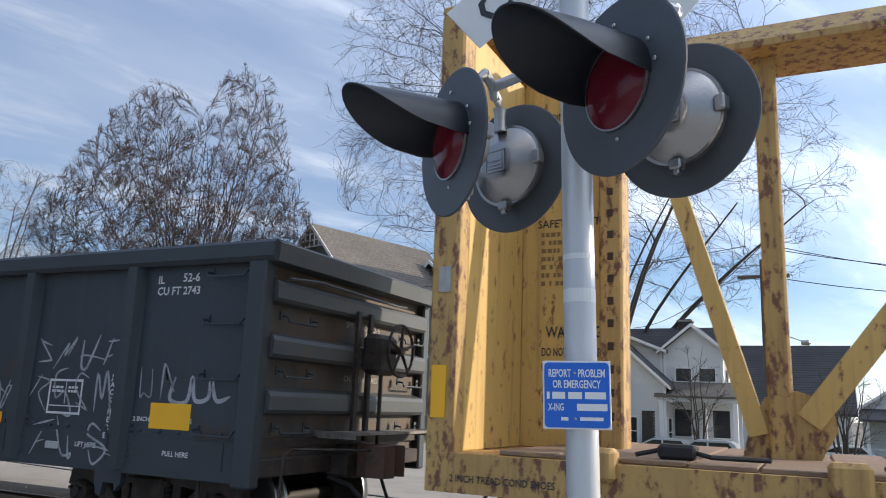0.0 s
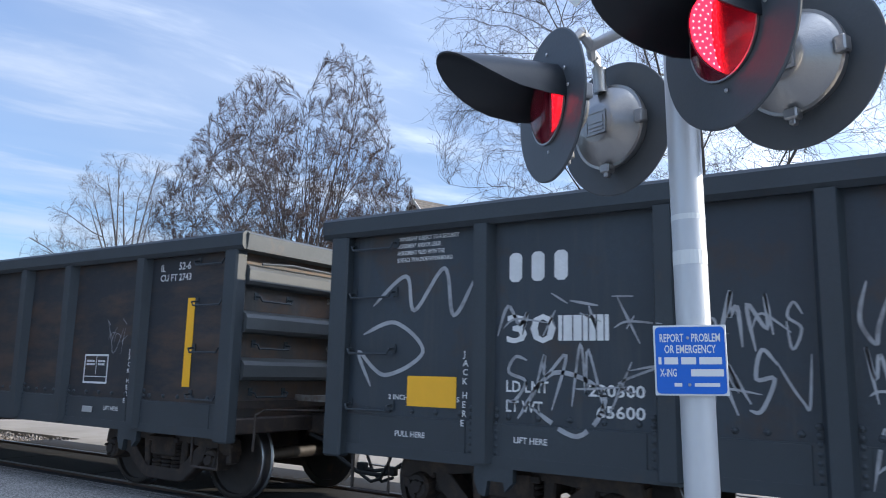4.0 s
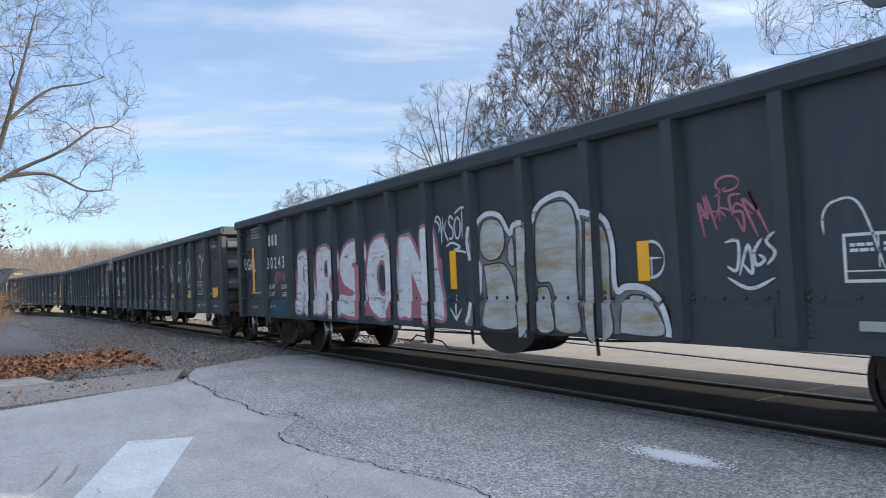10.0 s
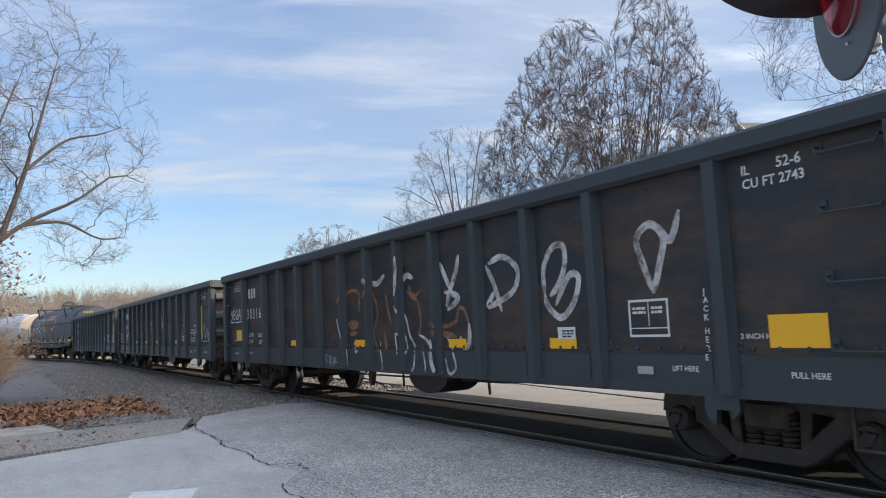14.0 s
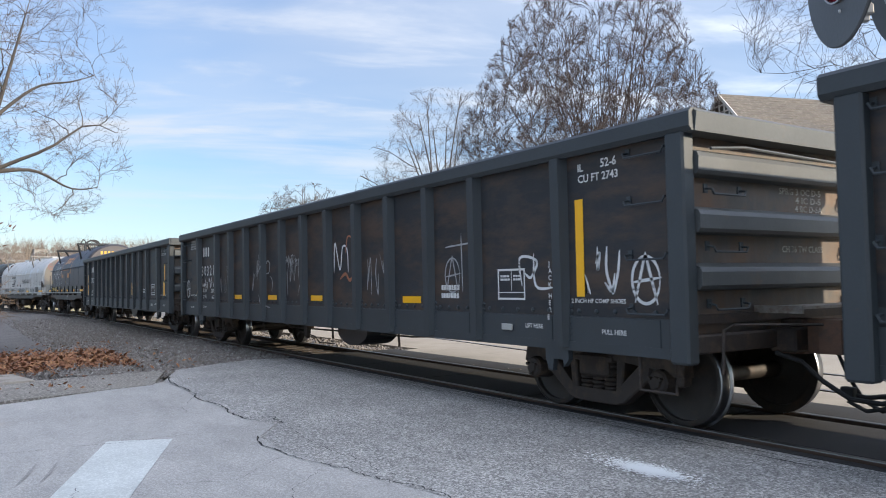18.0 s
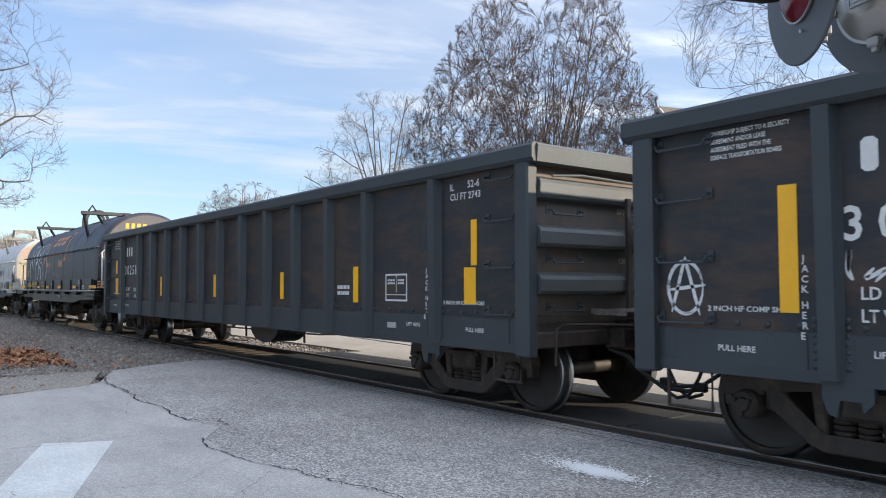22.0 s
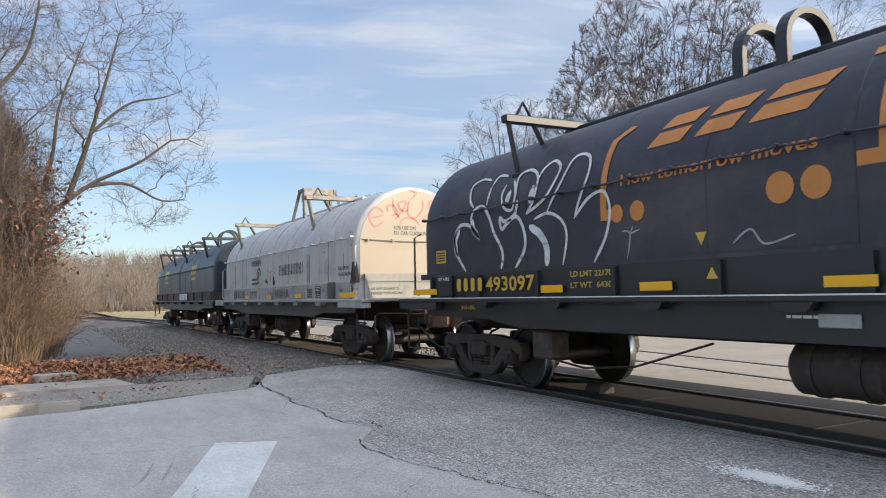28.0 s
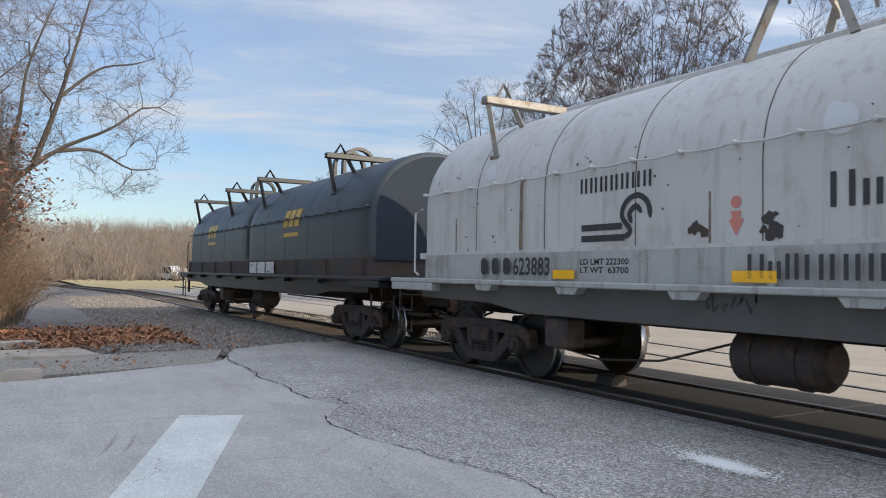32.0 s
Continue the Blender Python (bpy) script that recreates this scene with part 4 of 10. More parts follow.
def hose_mesh():
    bm = bmesh.new()
    pts = [(-0.2, -0.35, 0.72), (0.05, -0.36, 0.66), (0.22, -0.33, 0.50), (0.40, -0.24, 0.36), (0.60, -0.12, 0.33), (0.72, -0.05, 0.36)]
    tube(bm, pts, 0.022, 8)
    tube(bm, [(-0.25, 0.30, 0.80), (0.0, 0.30, 0.70), (0.12, 0.26, 0.48), (0.30, 0.16, 0.30), (0.52, 0.04, 0.24), (0.70, 0.0, 0.30)], 0.018, 8)
    soft_box(bm, 0.66, 0.78, -0.09, -0.01, 0.33, 0.42, 0.01)
    return mesh_of(bm, TYRE, smooth=40, name="air_hose")


def cut_lever_mesh():
    bm = bmesh.new()
    tube(bm, [(0.0, -1.38, 0.62), (0.02, -1.38, 0.98), (0.06, -1.30, 1.02), (0.10, -0.7, 1.0), (0.16, -0.2, 0.98)], 0.014, 6)
    return mesh_of(bm, GRIME, smooth=40, name="cut_lever")


COUPLER, HOSE, LEVER = coupler_mesh(), hose_mesh(), cut_lever_mesh()


def add_ends(car, half):
    for s in (1, -1):
        for name, me in (("coupler", COUPLER), ("air_hose", HOSE), ("cut_lever", LEVER)):
            ob = part(name, me, None, car, at=(s * half, 0, 0))
            if s < 0:
                ob.rotation_euler = (0, 0, math.pi)


def grab_mesh(w, out=0.075):
    """A grab iron: a bar bent down to two feet, in the x-z plane, standing off towards -y."""
    bm = bmesh.new()
    tube(bm, [(-w / 2, 0.0, 0.03), (-w / 2, -out, 0.02), (-w / 2 + 0.02, -out, -0.02), (w / 2 - 0.02, -out, -0.02), (w / 2, -out, 0.02), (w / 2, 0.0, 0.03)], 0.011, 6)
    for s in (-1, 1):
        box(bm, s * w / 2 - 0.025, s * w / 2 + 0.025, -0.012, 0.0, -0.01, 0.07)
    return mesh_of(bm, CAR_POST, smooth=40, name="grab_iron")


GRAB = grab_mesh(0.46)


def side_y(x):
    """Outer face of the car's near side at x: the sheet, or a rib standing proud of it."""
    return -SIDE - (RIB_DEEP if any(abs(x - r) < 0.075 for r in RIB_X) else 0.0)


def band(z):
    """How far the lower band and its plates stand proud of the sheet at height z."""
    return 0.021 if z < 1.065 else 0.0


def spray(bm, pts, width, taper=True, flat=None, layer=0):
    """A painted stroke on the near side, following sheet and ribs."""
    pts = [Vector((p[0], p[1])) for p in pts]
    fine = []
    for a, b in zip(pts, pts[1:]):
        n = max(1, int((b - a).length / 0.035))
        fine += [a.lerp(b, i / n) for i in range(n)]
    fine.append(pts[-1])
    prev, py = None, None
    for i, p in enumerate(fine):
        a, b = fine[max(i - 1, 0)], fine[min(i + 1, len(fine) - 1)]
        d = (b - a).normalized() if (b - a).length > 1e-6 else Vector((1, 0))
        w = width * 0.5 * (min(1.0, 0.35 + i / 5, 0.35 + (len(fine) - 1 - i) / 5) if taper else 1.0)
        s = Vector((-d.y, d.x)) * w
        y = (flat if flat is not None else side_y(p.x) - band(p.y)) - 0.004 - 0.0012 * layer
        if prev and py == y:
            pair = [bm.verts.new((p.x + s.x, y, p.y + s.y)), bm.verts.new((p.x - s.x, y, p.y - s.y))]
            bm.faces.new((prev[0], prev[1], pair[1], pair[0]))
        else:
            pair = [bm.verts.new((p.x + s.x, y, p.y + s.y)), bm.verts.new((p.x - s.x, y, p.y - s.y))]
        prev, py = pair, y


def blot(bm, pts, layer=0, smooth=True):
    """A filled patch of paint on the near side, following sheet and ribs."""
    t = bmesh.new()
    line = smooth_line(pts, 5, True)[:-1] if smooth else [Vector(p) for p in pts]
    t.faces.new([t.verts.new((p[0], 0, p[1])) for p in line])
    xs = [p[0] for p in line]
    for c in RIB_X:
        for e in (c - 0.075, c + 0.075):
            if min(xs) < e < max(xs):
                bmesh.ops.bisect_plane(t, geom=t.verts[:] + t.edges[:] + t.faces[:], plane_co=(e, 0, 0), plane_no=(1, 0, 0))
    bmesh.ops.bisect_plane(t, geom=t.verts[:] + t.edges[:] + t.faces[:], plane_co=(0, 0, 1.065), plane_no=(0, 0, 1))
    bmesh.ops.split_edges(t, edges=t.edges[:])
    for f in t.faces:
        c = f.calc_center_bounds()
        y = side_y(c.x) - 0.004 - 0.0012 * layer - band(c.z)
        for v in f.verts:
            v.co.y = y
    join(bm, t)


def smooth_line(pts, n=8, closed=False):
    """Catmull-Rom through the points."""
    p = [Vector(q) for q in pts]
    out = []
    m = len(p)
    for i in range(m if closed else m - 1):
        a, b, c, d = (p[(i + k) % m] if closed else p[min(max(i + k, 0), m - 1)] for k in (-1, 0, 1, 2))
        for j in range(n):
            t = j / n
            out.append(0.5 * ((2 * b) + (c - a) * t + (2 * a - 5 * b + 4 * c - d) * t * t + (3 * b - a - 3 * c + d) * t ** 3))
    out.append(out[0] if closed else p[-1])
    return out


def scribble(bm, x, z, w, h, count, width, seed, flat=None, layer=0):
    """Loose looping strokes of no legible words."""
    r = random.Random(seed)
    for i in range(count):
        cx = x + w * (i + 0.5) / count
        pts = [(cx + r.uniform(-0.5, 0.5) * w / count, z + h * k + r.uniform(-0.12, 0.12) * h) for k in (r.choice((0, 1)), 0.5, r.choice((0, 1)), r.uniform(0.2, 0.8))]
        spray(bm, smooth_line(pts, 6), width * r.uniform(0.7, 1.2), flat=flat, layer=layer)


bm = bmesh.new()
lathe(bm, [(0.0, 0.026), (-0.012, 0.022), (-0.020, 0.0)], "y", 6)
RIVET = mesh_of(bm, CAR_POST, name="rivet")


def make_gondola():
    car = thing("gondola_car", "dark grey steel gondola railway car with ribbed sides", "railway car", "gondola cars")
    for s in (-1, 1):
        bm = bmesh.new()
        # side sheet with a riveted lower band
        prism(bm, [(s * SIDE, BASE), (s * SIDE, RIM - 0.1), (s * (SIDE - 0.03), RIM - 0.1), (s * (SIDE - 0.03), BASE)], "x", -HALF + 0.05, HALF - 0.05)
        part("side_sheet", bm, CAR, car)
        bm = bmesh.new()
        box(bm, -HALF + 0.1, HALF - 0.1, *sorted((s * SIDE, s * (SIDE + 0.012))), BASE, 1.06)
        part("lower_band", bm, CAR_POST, car)
        # top rail: a boxed bulb section
        bm = bmesh.new()
        prism(bm, [(s * (SIDE - 0.08), RIM - 0.17), (s * (SIDE + 0.085), RIM - 0.19), (s * (SIDE + 0.12), RIM - 0.15), (s * (SIDE + 0.12), RIM - 0.03), (s * (SIDE + 0.09), RIM), (s * (SIDE - 0.07), RIM), (s * (SIDE - 0.08), RIM - 0.02)], "x", -HALF - 0.09, HALF + 0.09)
        part("top_rail", bm, CAR_POST, car)
        bm = bmesh.new()
        prism(bm, [(s * (SIDE - 0.02), BASE - 0.03), (s * (SIDE + 0.022), BASE - 0.03), (s * (SIDE + 0.022), BASE + 0.06), (s * (SIDE - 0.02), BASE + 0.06)], "x", -HALF + 0.1, HALF - 0.1)
        part("side_sill", bm, CAR_POST, car)
        # rivets along the band
        edges = [-HALF + 0.2] + sorted(RIB_X) + [HALF - 0.2]
        for a, b in zip(edges, edges[1:]):
            n = 4 if b - a < 1.2 else 5
            for i in range(n if s < 0 else 0):
                part("rivet", RIVET, None, car, at=(a + 0.22 + i * (b - a - 0.44) / (n - 1), s * SIDE, 1.11))
        # the lower plates end at each rib
        for i in range(len(edges) - 1 if s < 0 else 0):
            bm = bmesh.new()
            soft_box(bm, edges[i] + 0.16, edges[i + 1] - 0.16, -SIDE - 0.020, -SIDE - 0.010, BASE + 0.05, 1.05, 0.003)
            part("sill_plate", bm, CAR_POST, car)
    # ribs: pressed hat sections, tapering at the foot
    bm = bmesh.new()
    prism(bm, [(-0.095, 0.0), (-0.06, -RIB_DEEP), (0.06, -RIB_DEEP), (0.095, 0.0)], "z", BASE + 0.0, RIM - 0.18)
    for v in bm.verts:
        if v.co.z < 1.0 and v.co.y < -0.05:
            v.co.y *= 0.75
    for k in range(7):
        for sx in (-0.115, 0.115):
            t = bmesh.new()
            lathe(t, [(0.0, 0.025), (0.012, 0.021), (0.019, 0.0)], "y", 6)
            join(bm, t, Matrix.Translation((sx, 0.0, BASE + 0.08 + k * 0.055)) @ Matrix.Scale(-1, 4, (0, 1, 0)))
    rib = mesh_of(bm, CAR_POST, name="side_rib")
    for s in (-1, 1):
        for x in RIB_X:
            ob = part("side_rib", rib, None, car, at=(x, s * SIDE, 0))
            ob.rotation_euler = (0, 0, 0 if s < 0 else math.pi)
    bm = bmesh.new()
    soft_box(bm, -0.20, 0.0, -0.10, 0.05, BASE - 0.06, RIM - 0.17, 0.02)
    post = mesh_of(bm, CAR_POST, name="corner_post")
    for s, q in ((1, -1), (1, 1), (-1, -1), (-1, 1)):
        ob = part("corner_post", post, None, car, at=(s * HALF, q * SIDE, 0))
        ob.scale = (s, -q, 1)
    # floor and centre sill
    bm = bmesh.new()
    box(bm, -HALF + 0.05, HALF - 0.05, -SIDE + 0.03, SIDE - 0.03, 1.02, 1.10)
    part("floor", bm, GRIME, car)
    bm = bmesh.new()
    soft_box(bm, -HALF - 0.1, HALF + 0.1, -0.17, 0.17, 0.74, 1.02, 0.02)
    for x in (-5.0, -2.4, 0.2, 2.8, 5.2):
        box(bm, x - 0.07, x + 0.07, -SIDE + 0.02, SIDE - 0.02, 0.80, 1.02)
    part("centre_sill", bm, GRIME, car)
    bm = bmesh.new()
    lathe(bm, [(-0.45, 0.0), (-0.45, 0.10), (-0.40, 0.14), (0.40, 0.14), (0.45, 0.10), (0.45, 0.0)], "x", 18)
    part("air_reservoir", bm, GRIME, car, at=(3.2, 0.55, 0.86), smooth=40)
    bm = bmesh.new()
    low = [(0.54 * math.cos(math.pi * (1 + k / 12)), 0.62 + 0.20 * math.sin(math.pi * (1 + k / 12))) for k in range(13)]
    prism(bm, [(x * (1 - 0.15 * (0.62 - z) / 0.2), z) for x, z in low] + [(0.56, 0.80), (-0.56, 0.80)], "y", -1.15, -0.60)
    box(bm, -0.75, 0.85, -1.05, -0.75, 0.74, 0.80)
    part("brake_cylinder_box", bm, BLACK, car, at=(1.08, 0, 0))
    bm = bmesh.new()
    tube(bm, [(-3.0, -0.9, 0.74), (-2.2, -0.9, 0.58), (2.6, -0.9, 0.62), (4.8, -0.6, 0.72)], 0.016, 6)
    for x in (-3.0, 0.42, 2.7):
        tube(bm, [(x, -1.2, 0.86), (x + 0.03, -1.2, 0.50)], 0.02, 6)
    prism(bm, [(-0.86, 0.78), (-0.50, 0.78), (-0.56, 0.52), (-0.60, 0.46), (-0.66, 0.52), (-0.66, 0.70)], "y", -1.26, -1.18)
    tube(bm, [(-1.15, -1.2, 0.48), (-1.0, -1.2, 0.56), (-0.6, -1.2, 0.53), (-0.3, -1.2, 0.50), (-0.12, -1.2, 0.40), (0.5, -1.2, 0.42)], 0.011, 6)
    part("brake_rigging", bm, GRIME, car)
    # ends: a sheet with three deep horizontal ribs
    for s in (-1, 1):
        bm = bmesh.new()
        box(bm, *sorted((s * (HALF - 0.14), s * (HALF - 0.10))), -SIDE + 0.04, SIDE - 0.04, 0.92, RIM - 0.06)
        part("end_wall", bm, CAR_END, car, "rust-stained end wall")
        for z0 in (1.30, 1.78, 2.27):
            bm = bmesh.new()
            prism(bm, [(s * x, z) for x, z in ((HALF - 0.10, z0), (HALF + 0.01, z0 + 0.015), (HALF + 0.035, z0 + 0.045), (HALF + 0.04, z0 + 0.16), (HALF + 0.02, z0 + 0.20), (HALF - 0.10, z0 + 0.24))], "y", -SIDE + 0.05, SIDE - 0.05)
            part("end_rib", bm, END_RIB, car)
        bm = bmesh.new()
        prism(bm, [(s * (HALF - 0.12), RIM - 0.19), (s * (HALF + 0.10), RIM - 0.19), (s * (HALF + 0.12), RIM - 0.03), (s * (HALF + 0.08), RIM - 0.002), (s * (HALF - 0.12), RIM - 0.002)], "y", -SIDE - 0.06, SIDE + 0.06)
        part("end_rail", bm, END_RIB, car)
        bm = bmesh.new()
        soft_box(bm, *sorted((s * (HALF - 0.14), s * (HALF - 0.02))), -SIDE + 0.02, SIDE - 0.02, BASE + 0.02, BASE + 0.18, 0.015)
        soft_box(bm, *sorted((s * (HALF - 0.1), s * (HALF + 0.16))), -0.36, 0.36, BASE - 0.02, BASE + 0.20, 0.02)
        part("end_sill", bm, GRIME, car)
        bm = bmesh.new()
        tube(bm, [(s * (HALF + 0.05), -1.3, 2.50), (s * (HALF + 0.09), -0.9, 2.53), (s * (HALF + 0.09), 0.6, 2.50), (s * (HALF + 0.05), 0.9, 2.52)], 0.014, 6)
        part("end_pipe", bm, END_RIB, car)
    bm = bmesh.new()
    for k in range(6):
        box(bm, HALF + 0.02 + k * 0.055, HALF + 0.06 + k * 0.055, -0.54, 1.27, 1.125, 1.15)
    box(bm, HALF - 0.10, HALF + 0.36, -0.57, -0.54, 1.09, 1.155)
    box(bm, HALF - 0.10, HALF + 0.36, 1.27, 1.30, 1.09, 1.155)
    part("brake_platform", bm, WORN_STEEL, car)
    # brake wheel with five spokes, on its gear box
    bm = bmesh.new()
    ring = [(0, math.cos(k * math.tau / 28) * 0.27, math.sin(k * math.tau / 28) * 0.27) for k in range(29)]
    tube(bm, ring, 0.016, 6, caps=False)
    for k in range(5):
        a = k * math.tau / 5 + 0.3
        tube(bm, [(0.0, 0, 0), (0.015, math.cos(a) * 0.26, math.sin(a) * 0.26)], [0.022, 0.013], 6)
    lathe(bm, [(-0.12, 0.0), (-0.12, 0.03), (0.03, 0.045), (0.03, 0.0)], "x", 12)
    part("brake_wheel", bm, GRIME, car, "spoked brake wheel", at=(HALF + 0.34, 0.28, 1.98), smooth=40)
    bm = bmesh.new()
    soft_box(bm, HALF + 0.02, HALF + 0.24, 0.0, 0.42, 1.72, 2.14, 0.05)
    tube(bm, [(HALF + 0.16, 0.2, 1.75), (HALF + 0.16, 0.2, 1.02)], 0.022, 6)
    for y in (-0.12, 0.12):
        box(bm, HALF + 0.03, HALF + 0.07, y - 0.03, y + 0.03, 1.05, 2.35)
    part("brake_gear", bm, GRIME, car)
    for txt, y, z, w in (("SPRG 3 OC D-5", -0.13, 2.19, 0.69), ("4 IC D-5", 0.13, 2.11, 0.43), ("4 IIC D-5A", 0.12, 2.03, 0.46), ("CH 36 TW CLASS", -0.11, 1.64, 0.67)):
        ob = part("lettering", lettering(txt, 0.06, FADED, w), None, car, at=(HALF - 0.096, y, z))
        ob.rotation_euler = (0, 0, math.pi / 2)
    # grab irons on both sides and ends
    for s in (-1, 1):
        for z in (2.52, 2.09, 1.60, 1.12):
            for q in (-1, 1):
                ob = part("grab_iron", GRAB, None, car, at=(s * (HALF - 0.46), q * SIDE, z))
                ob.rotation_euler = (0, 0, 0 if q < 0 else math.pi)
        for z in (2.14, 1.65, 1.16):
            for y in (-1.05, 1.15):
                ob = part("grab_iron", GRAB, None, car, at=(s * (HALF - 0.04), y, z))
                ob.rotation_euler = (0, 0, s * math.pi / 2)
        bm = bmesh.new()
        tube(bm, [(s * 7.95, -1.46, 0.80), (s * 7.95, -1.46, 0.42), (s * 7.55, -1.46, 0.42), (s * 7.55, -1.46, 0.80)], 0.018, 6)
        part("sill_step", bm, GRIME, car)
        bm = bmesh.new()
        prism(bm, [(-0.17, 0.75), (0.17, 0.75), (0.17, 0.62), (0.10, 0.55), (0.09, 0.62), (-0.05, 0.62), (-0.07, 0.50), (-0.13, 0.52), (-0.17, 0.62)], "y", -1.52, -1.46)
        part("lift_lug", bm, CAR_POST, car, at=(s * 6.5, 0, 0))
    add_trucks(car, 6.58)
    add_ends(car, HALF + 0.16)
    return car


def tape(car, x0, x1, z0, z1, lean=0.0):
    bm = bmesh.new()
    y = min(side_y(x0), side_y(x1), side_y((x0 + x1) / 2)) - 0.004 - band(z0)
    y0, y1 = y - 0.003, y
    prism(bm, [(x0, z0), (x1, z0 + lean), (x1, z1 + lean), (x0, z1)], "y", y0, y1)
    part("reflective_stripe", bm, REFLECT, car, "yellow reflective stripe")


def words(car, text, x, z, size, material=None, width=None, y=None, name="lettering"):
    part(name, lettering(text, size, material or WHITE, width), None, car, at=(x, (y if y is not None else -SIDE - band(z)) - 0.004, z))


def bars(car, x, z, w, h, rows, material=None, y=None, fill=0.62, seed=1):
    """Rows of plain bars where the writing cannot be read."""
    r = random.Random(seed)
    bm = bmesh.new()
    yy = (y if y is not None else -SIDE) - 0.004
    step = h / rows
    for k in range(rows):
        cx = x
        while cx < x + w - 0.03:
            q = min(r.uniform(0.06, 0.2) * max(0.4, w), x + w - cx)
            zz = z + h - (k + 1) * step
            bm.faces.new([bm.verts.new(v) for v in ((cx, yy, zz), (cx + q, yy, zz), (cx + q, yy, zz + step * fill), (cx, yy, zz + step * fill))])
            cx += q + 0.025 * max(0.4, w)
    part("stencilled_line", bm, material or WHITE, car)


def blocks(car, x, z, w, h, n, material=None, y=None):
    """Plain shapes in place of a company's mark: n upright blocks with cut corners."""
    bm = bmesh.new()
    yy = (y if y is not None else -SIDE) - 0.004
    q = w / (n + 0.75 * (n - 1))
    for i in range(n):
        x0, c = x + i * q * 1.75, q * 0.25
        bm.faces.new([bm.verts.new((a, yy, b)) for a, b in ((x0 + c, z), (x0 + q - c, z), (x0 + q, z + c), (x0 + q, z + h - c), (x0 + q - c, z + h), (x0 + c, z + h), (x0, z + h - c), (x0, z + c))])
    part("company_mark", bm, material or WHITE, car)


def outline_box(car, x, z, w, h, material=None, t=0.022, y=None):
    bm = bmesh.new()
    yy = (y if y is not None else -SIDE) - 0.004
    for x0, x1, z0, z1 in ((x, x + w, z, z + t), (x, x + w, z + h - t, z + h), (x, x + t, z + t, z + h - t), (x + w - t, x + w, z + t, z + h - t), (x + w * 0.5, x + w * 0.5 + 0.01, z + h * 0.3, z + h - t), (x + t, x + w - t, z + h * 0.22, z + h * 0.25)):
        bm.faces.new([bm.verts.new(v) for v in ((x0, yy, z0), (x1, yy, z0), (x1, yy, z1), (x0, yy, z1))])
    part("data_panel", bm, material or WHITE, car)
    bars(car, x + 0.05, z + h * 0.62, w * 0.38, h * 0.22, 2, material, y, seed=3)
    bars(car, x + w * 0.58, z + h * 0.62, w * 0.3, h * 0.22, 2, material, y, seed=4)


def dress_gondola(car, digits, limits, note=True, shoes=True):
    """The stencilling that every gondola of the train carries on its near side."""
    words(car, "IL", 6.85, 2.47, 0.075)
    words(car, "52-6", 7.16, 2.48, 0.08)
    words(car, "CU FT 2743", 6.85, 2.36, 0.075, width=0.53)
    blocks(car, -6.38, 2.15, 0.50, 0.23, 3)
    if len(digits) == 5:
        words(car, " ".join(digits), -6.50, 1.70, 0.23, width=1.0)
    else:
        words(car, digits, -6.40, 1.68, 0.21, width=0.22 * len(digits) - 0.02)
        bars(car, -6.40 + 0.22 * len(digits), 1.69, 0.4, 0.2, 1, fill=0.95)
    words(car, "LD LMT", -6.40, 1.30, 0.085, width=0.36)
    words(car, limits[0], -5.72, 1.29, 0.085, width=0.42)
    words(car, "LT WT", -6.40, 1.15, 0.085, width=0.31)
    words(car, limits[1], -5.66, 1.14, 0.085, width=0.36)
    words(car, "PULL HERE", -7.45, 0.90, 0.045)
    if shoes:
        words(car, "PULL HERE", 7.15, 0.90, 0.045)
        words(car, "2 INCH HF COMP SHOES", 6.72, 1.19, 0.04, width=0.72)
    words(car, "LIFT HERE", -6.32, 0.92, 0.045)
    words(car, "LIFT HERE", 6.02, 0.92, 0.045)
    for k, ch in enumerate("JACKHERE"):
        z = 1.56 - k * 0.072 - (0.04 if k > 3 else 0)
        words(car, ch, 6.38, z, 0.05)
        words(car, ch, -6.80, z, 0.05)
    if note:
        for k, line in enumerate(("OWNERSHIP SUBJECT TO A SECURITY", "AGREEMENT AND/OR LEASE", "AGREEMENT FILED WITH THE", "SURFACE TRANSPORTATION BOARD")):
            words(car, line, -7.5, 2.56 - k * 0.062, 0.036, width=0.64 * len(line) / 31)
    outline_box(car, 5.52, 1.21, 0.48, 0.34)
    words(car, "2 INCH HF COMP SHOES", -7.55, 1.20, 0.04, width=0.72)
    bm = bmesh.new()
    soft_box(bm, 5.62, 5.80, -SIDE - 0.045, -SIDE - 0.02, 0.88, 0.95, 0.006)
    part("plate", bm, SILL_GREY, car)


gondola = make_gondola()
gondolas = [gondola] + [copy_thing(gondola, Matrix.Identity(4)) for _ in range(5)]
for g, lab in zip(gondolas, (
        "dark grey steel gondola car scribbled over with faint white spray paint",
        "dark grey steel gondola car with rusty side panels and yellow stripes",
        "dark grey gondola car covered with large white and grey spray-paint lettering",
        "dark grey gondola car with loose white spray-paint outlines",
        "dark grey gondola car with brown rust panels and small tags",
        "dark grey gondola car with tall yellow stripes and dented panels")):
    g["label"] = lab
G1, G2, G3, G4, G5, G6 = gondolas
dress_gondola(G1, "30", ("220300", "65600"))
dress_gondola(G2, "30299", ("220500", "65500"), note=False, shoes=False)
dress_gondola(G3, "30243", ("220300", "65700"))
dress_gondola(G4, "30316", ("220300", "65700"))
dress_gondola(G5, "30321", ("220300", "65700"))
dress_gondola(G6, "30258", ("220300", "65700"))

for ob in list(G5.children):
    if ob.name.startswith(("brake_wheel", "brake_gear")):
        bpy.data.objects.remove(ob)


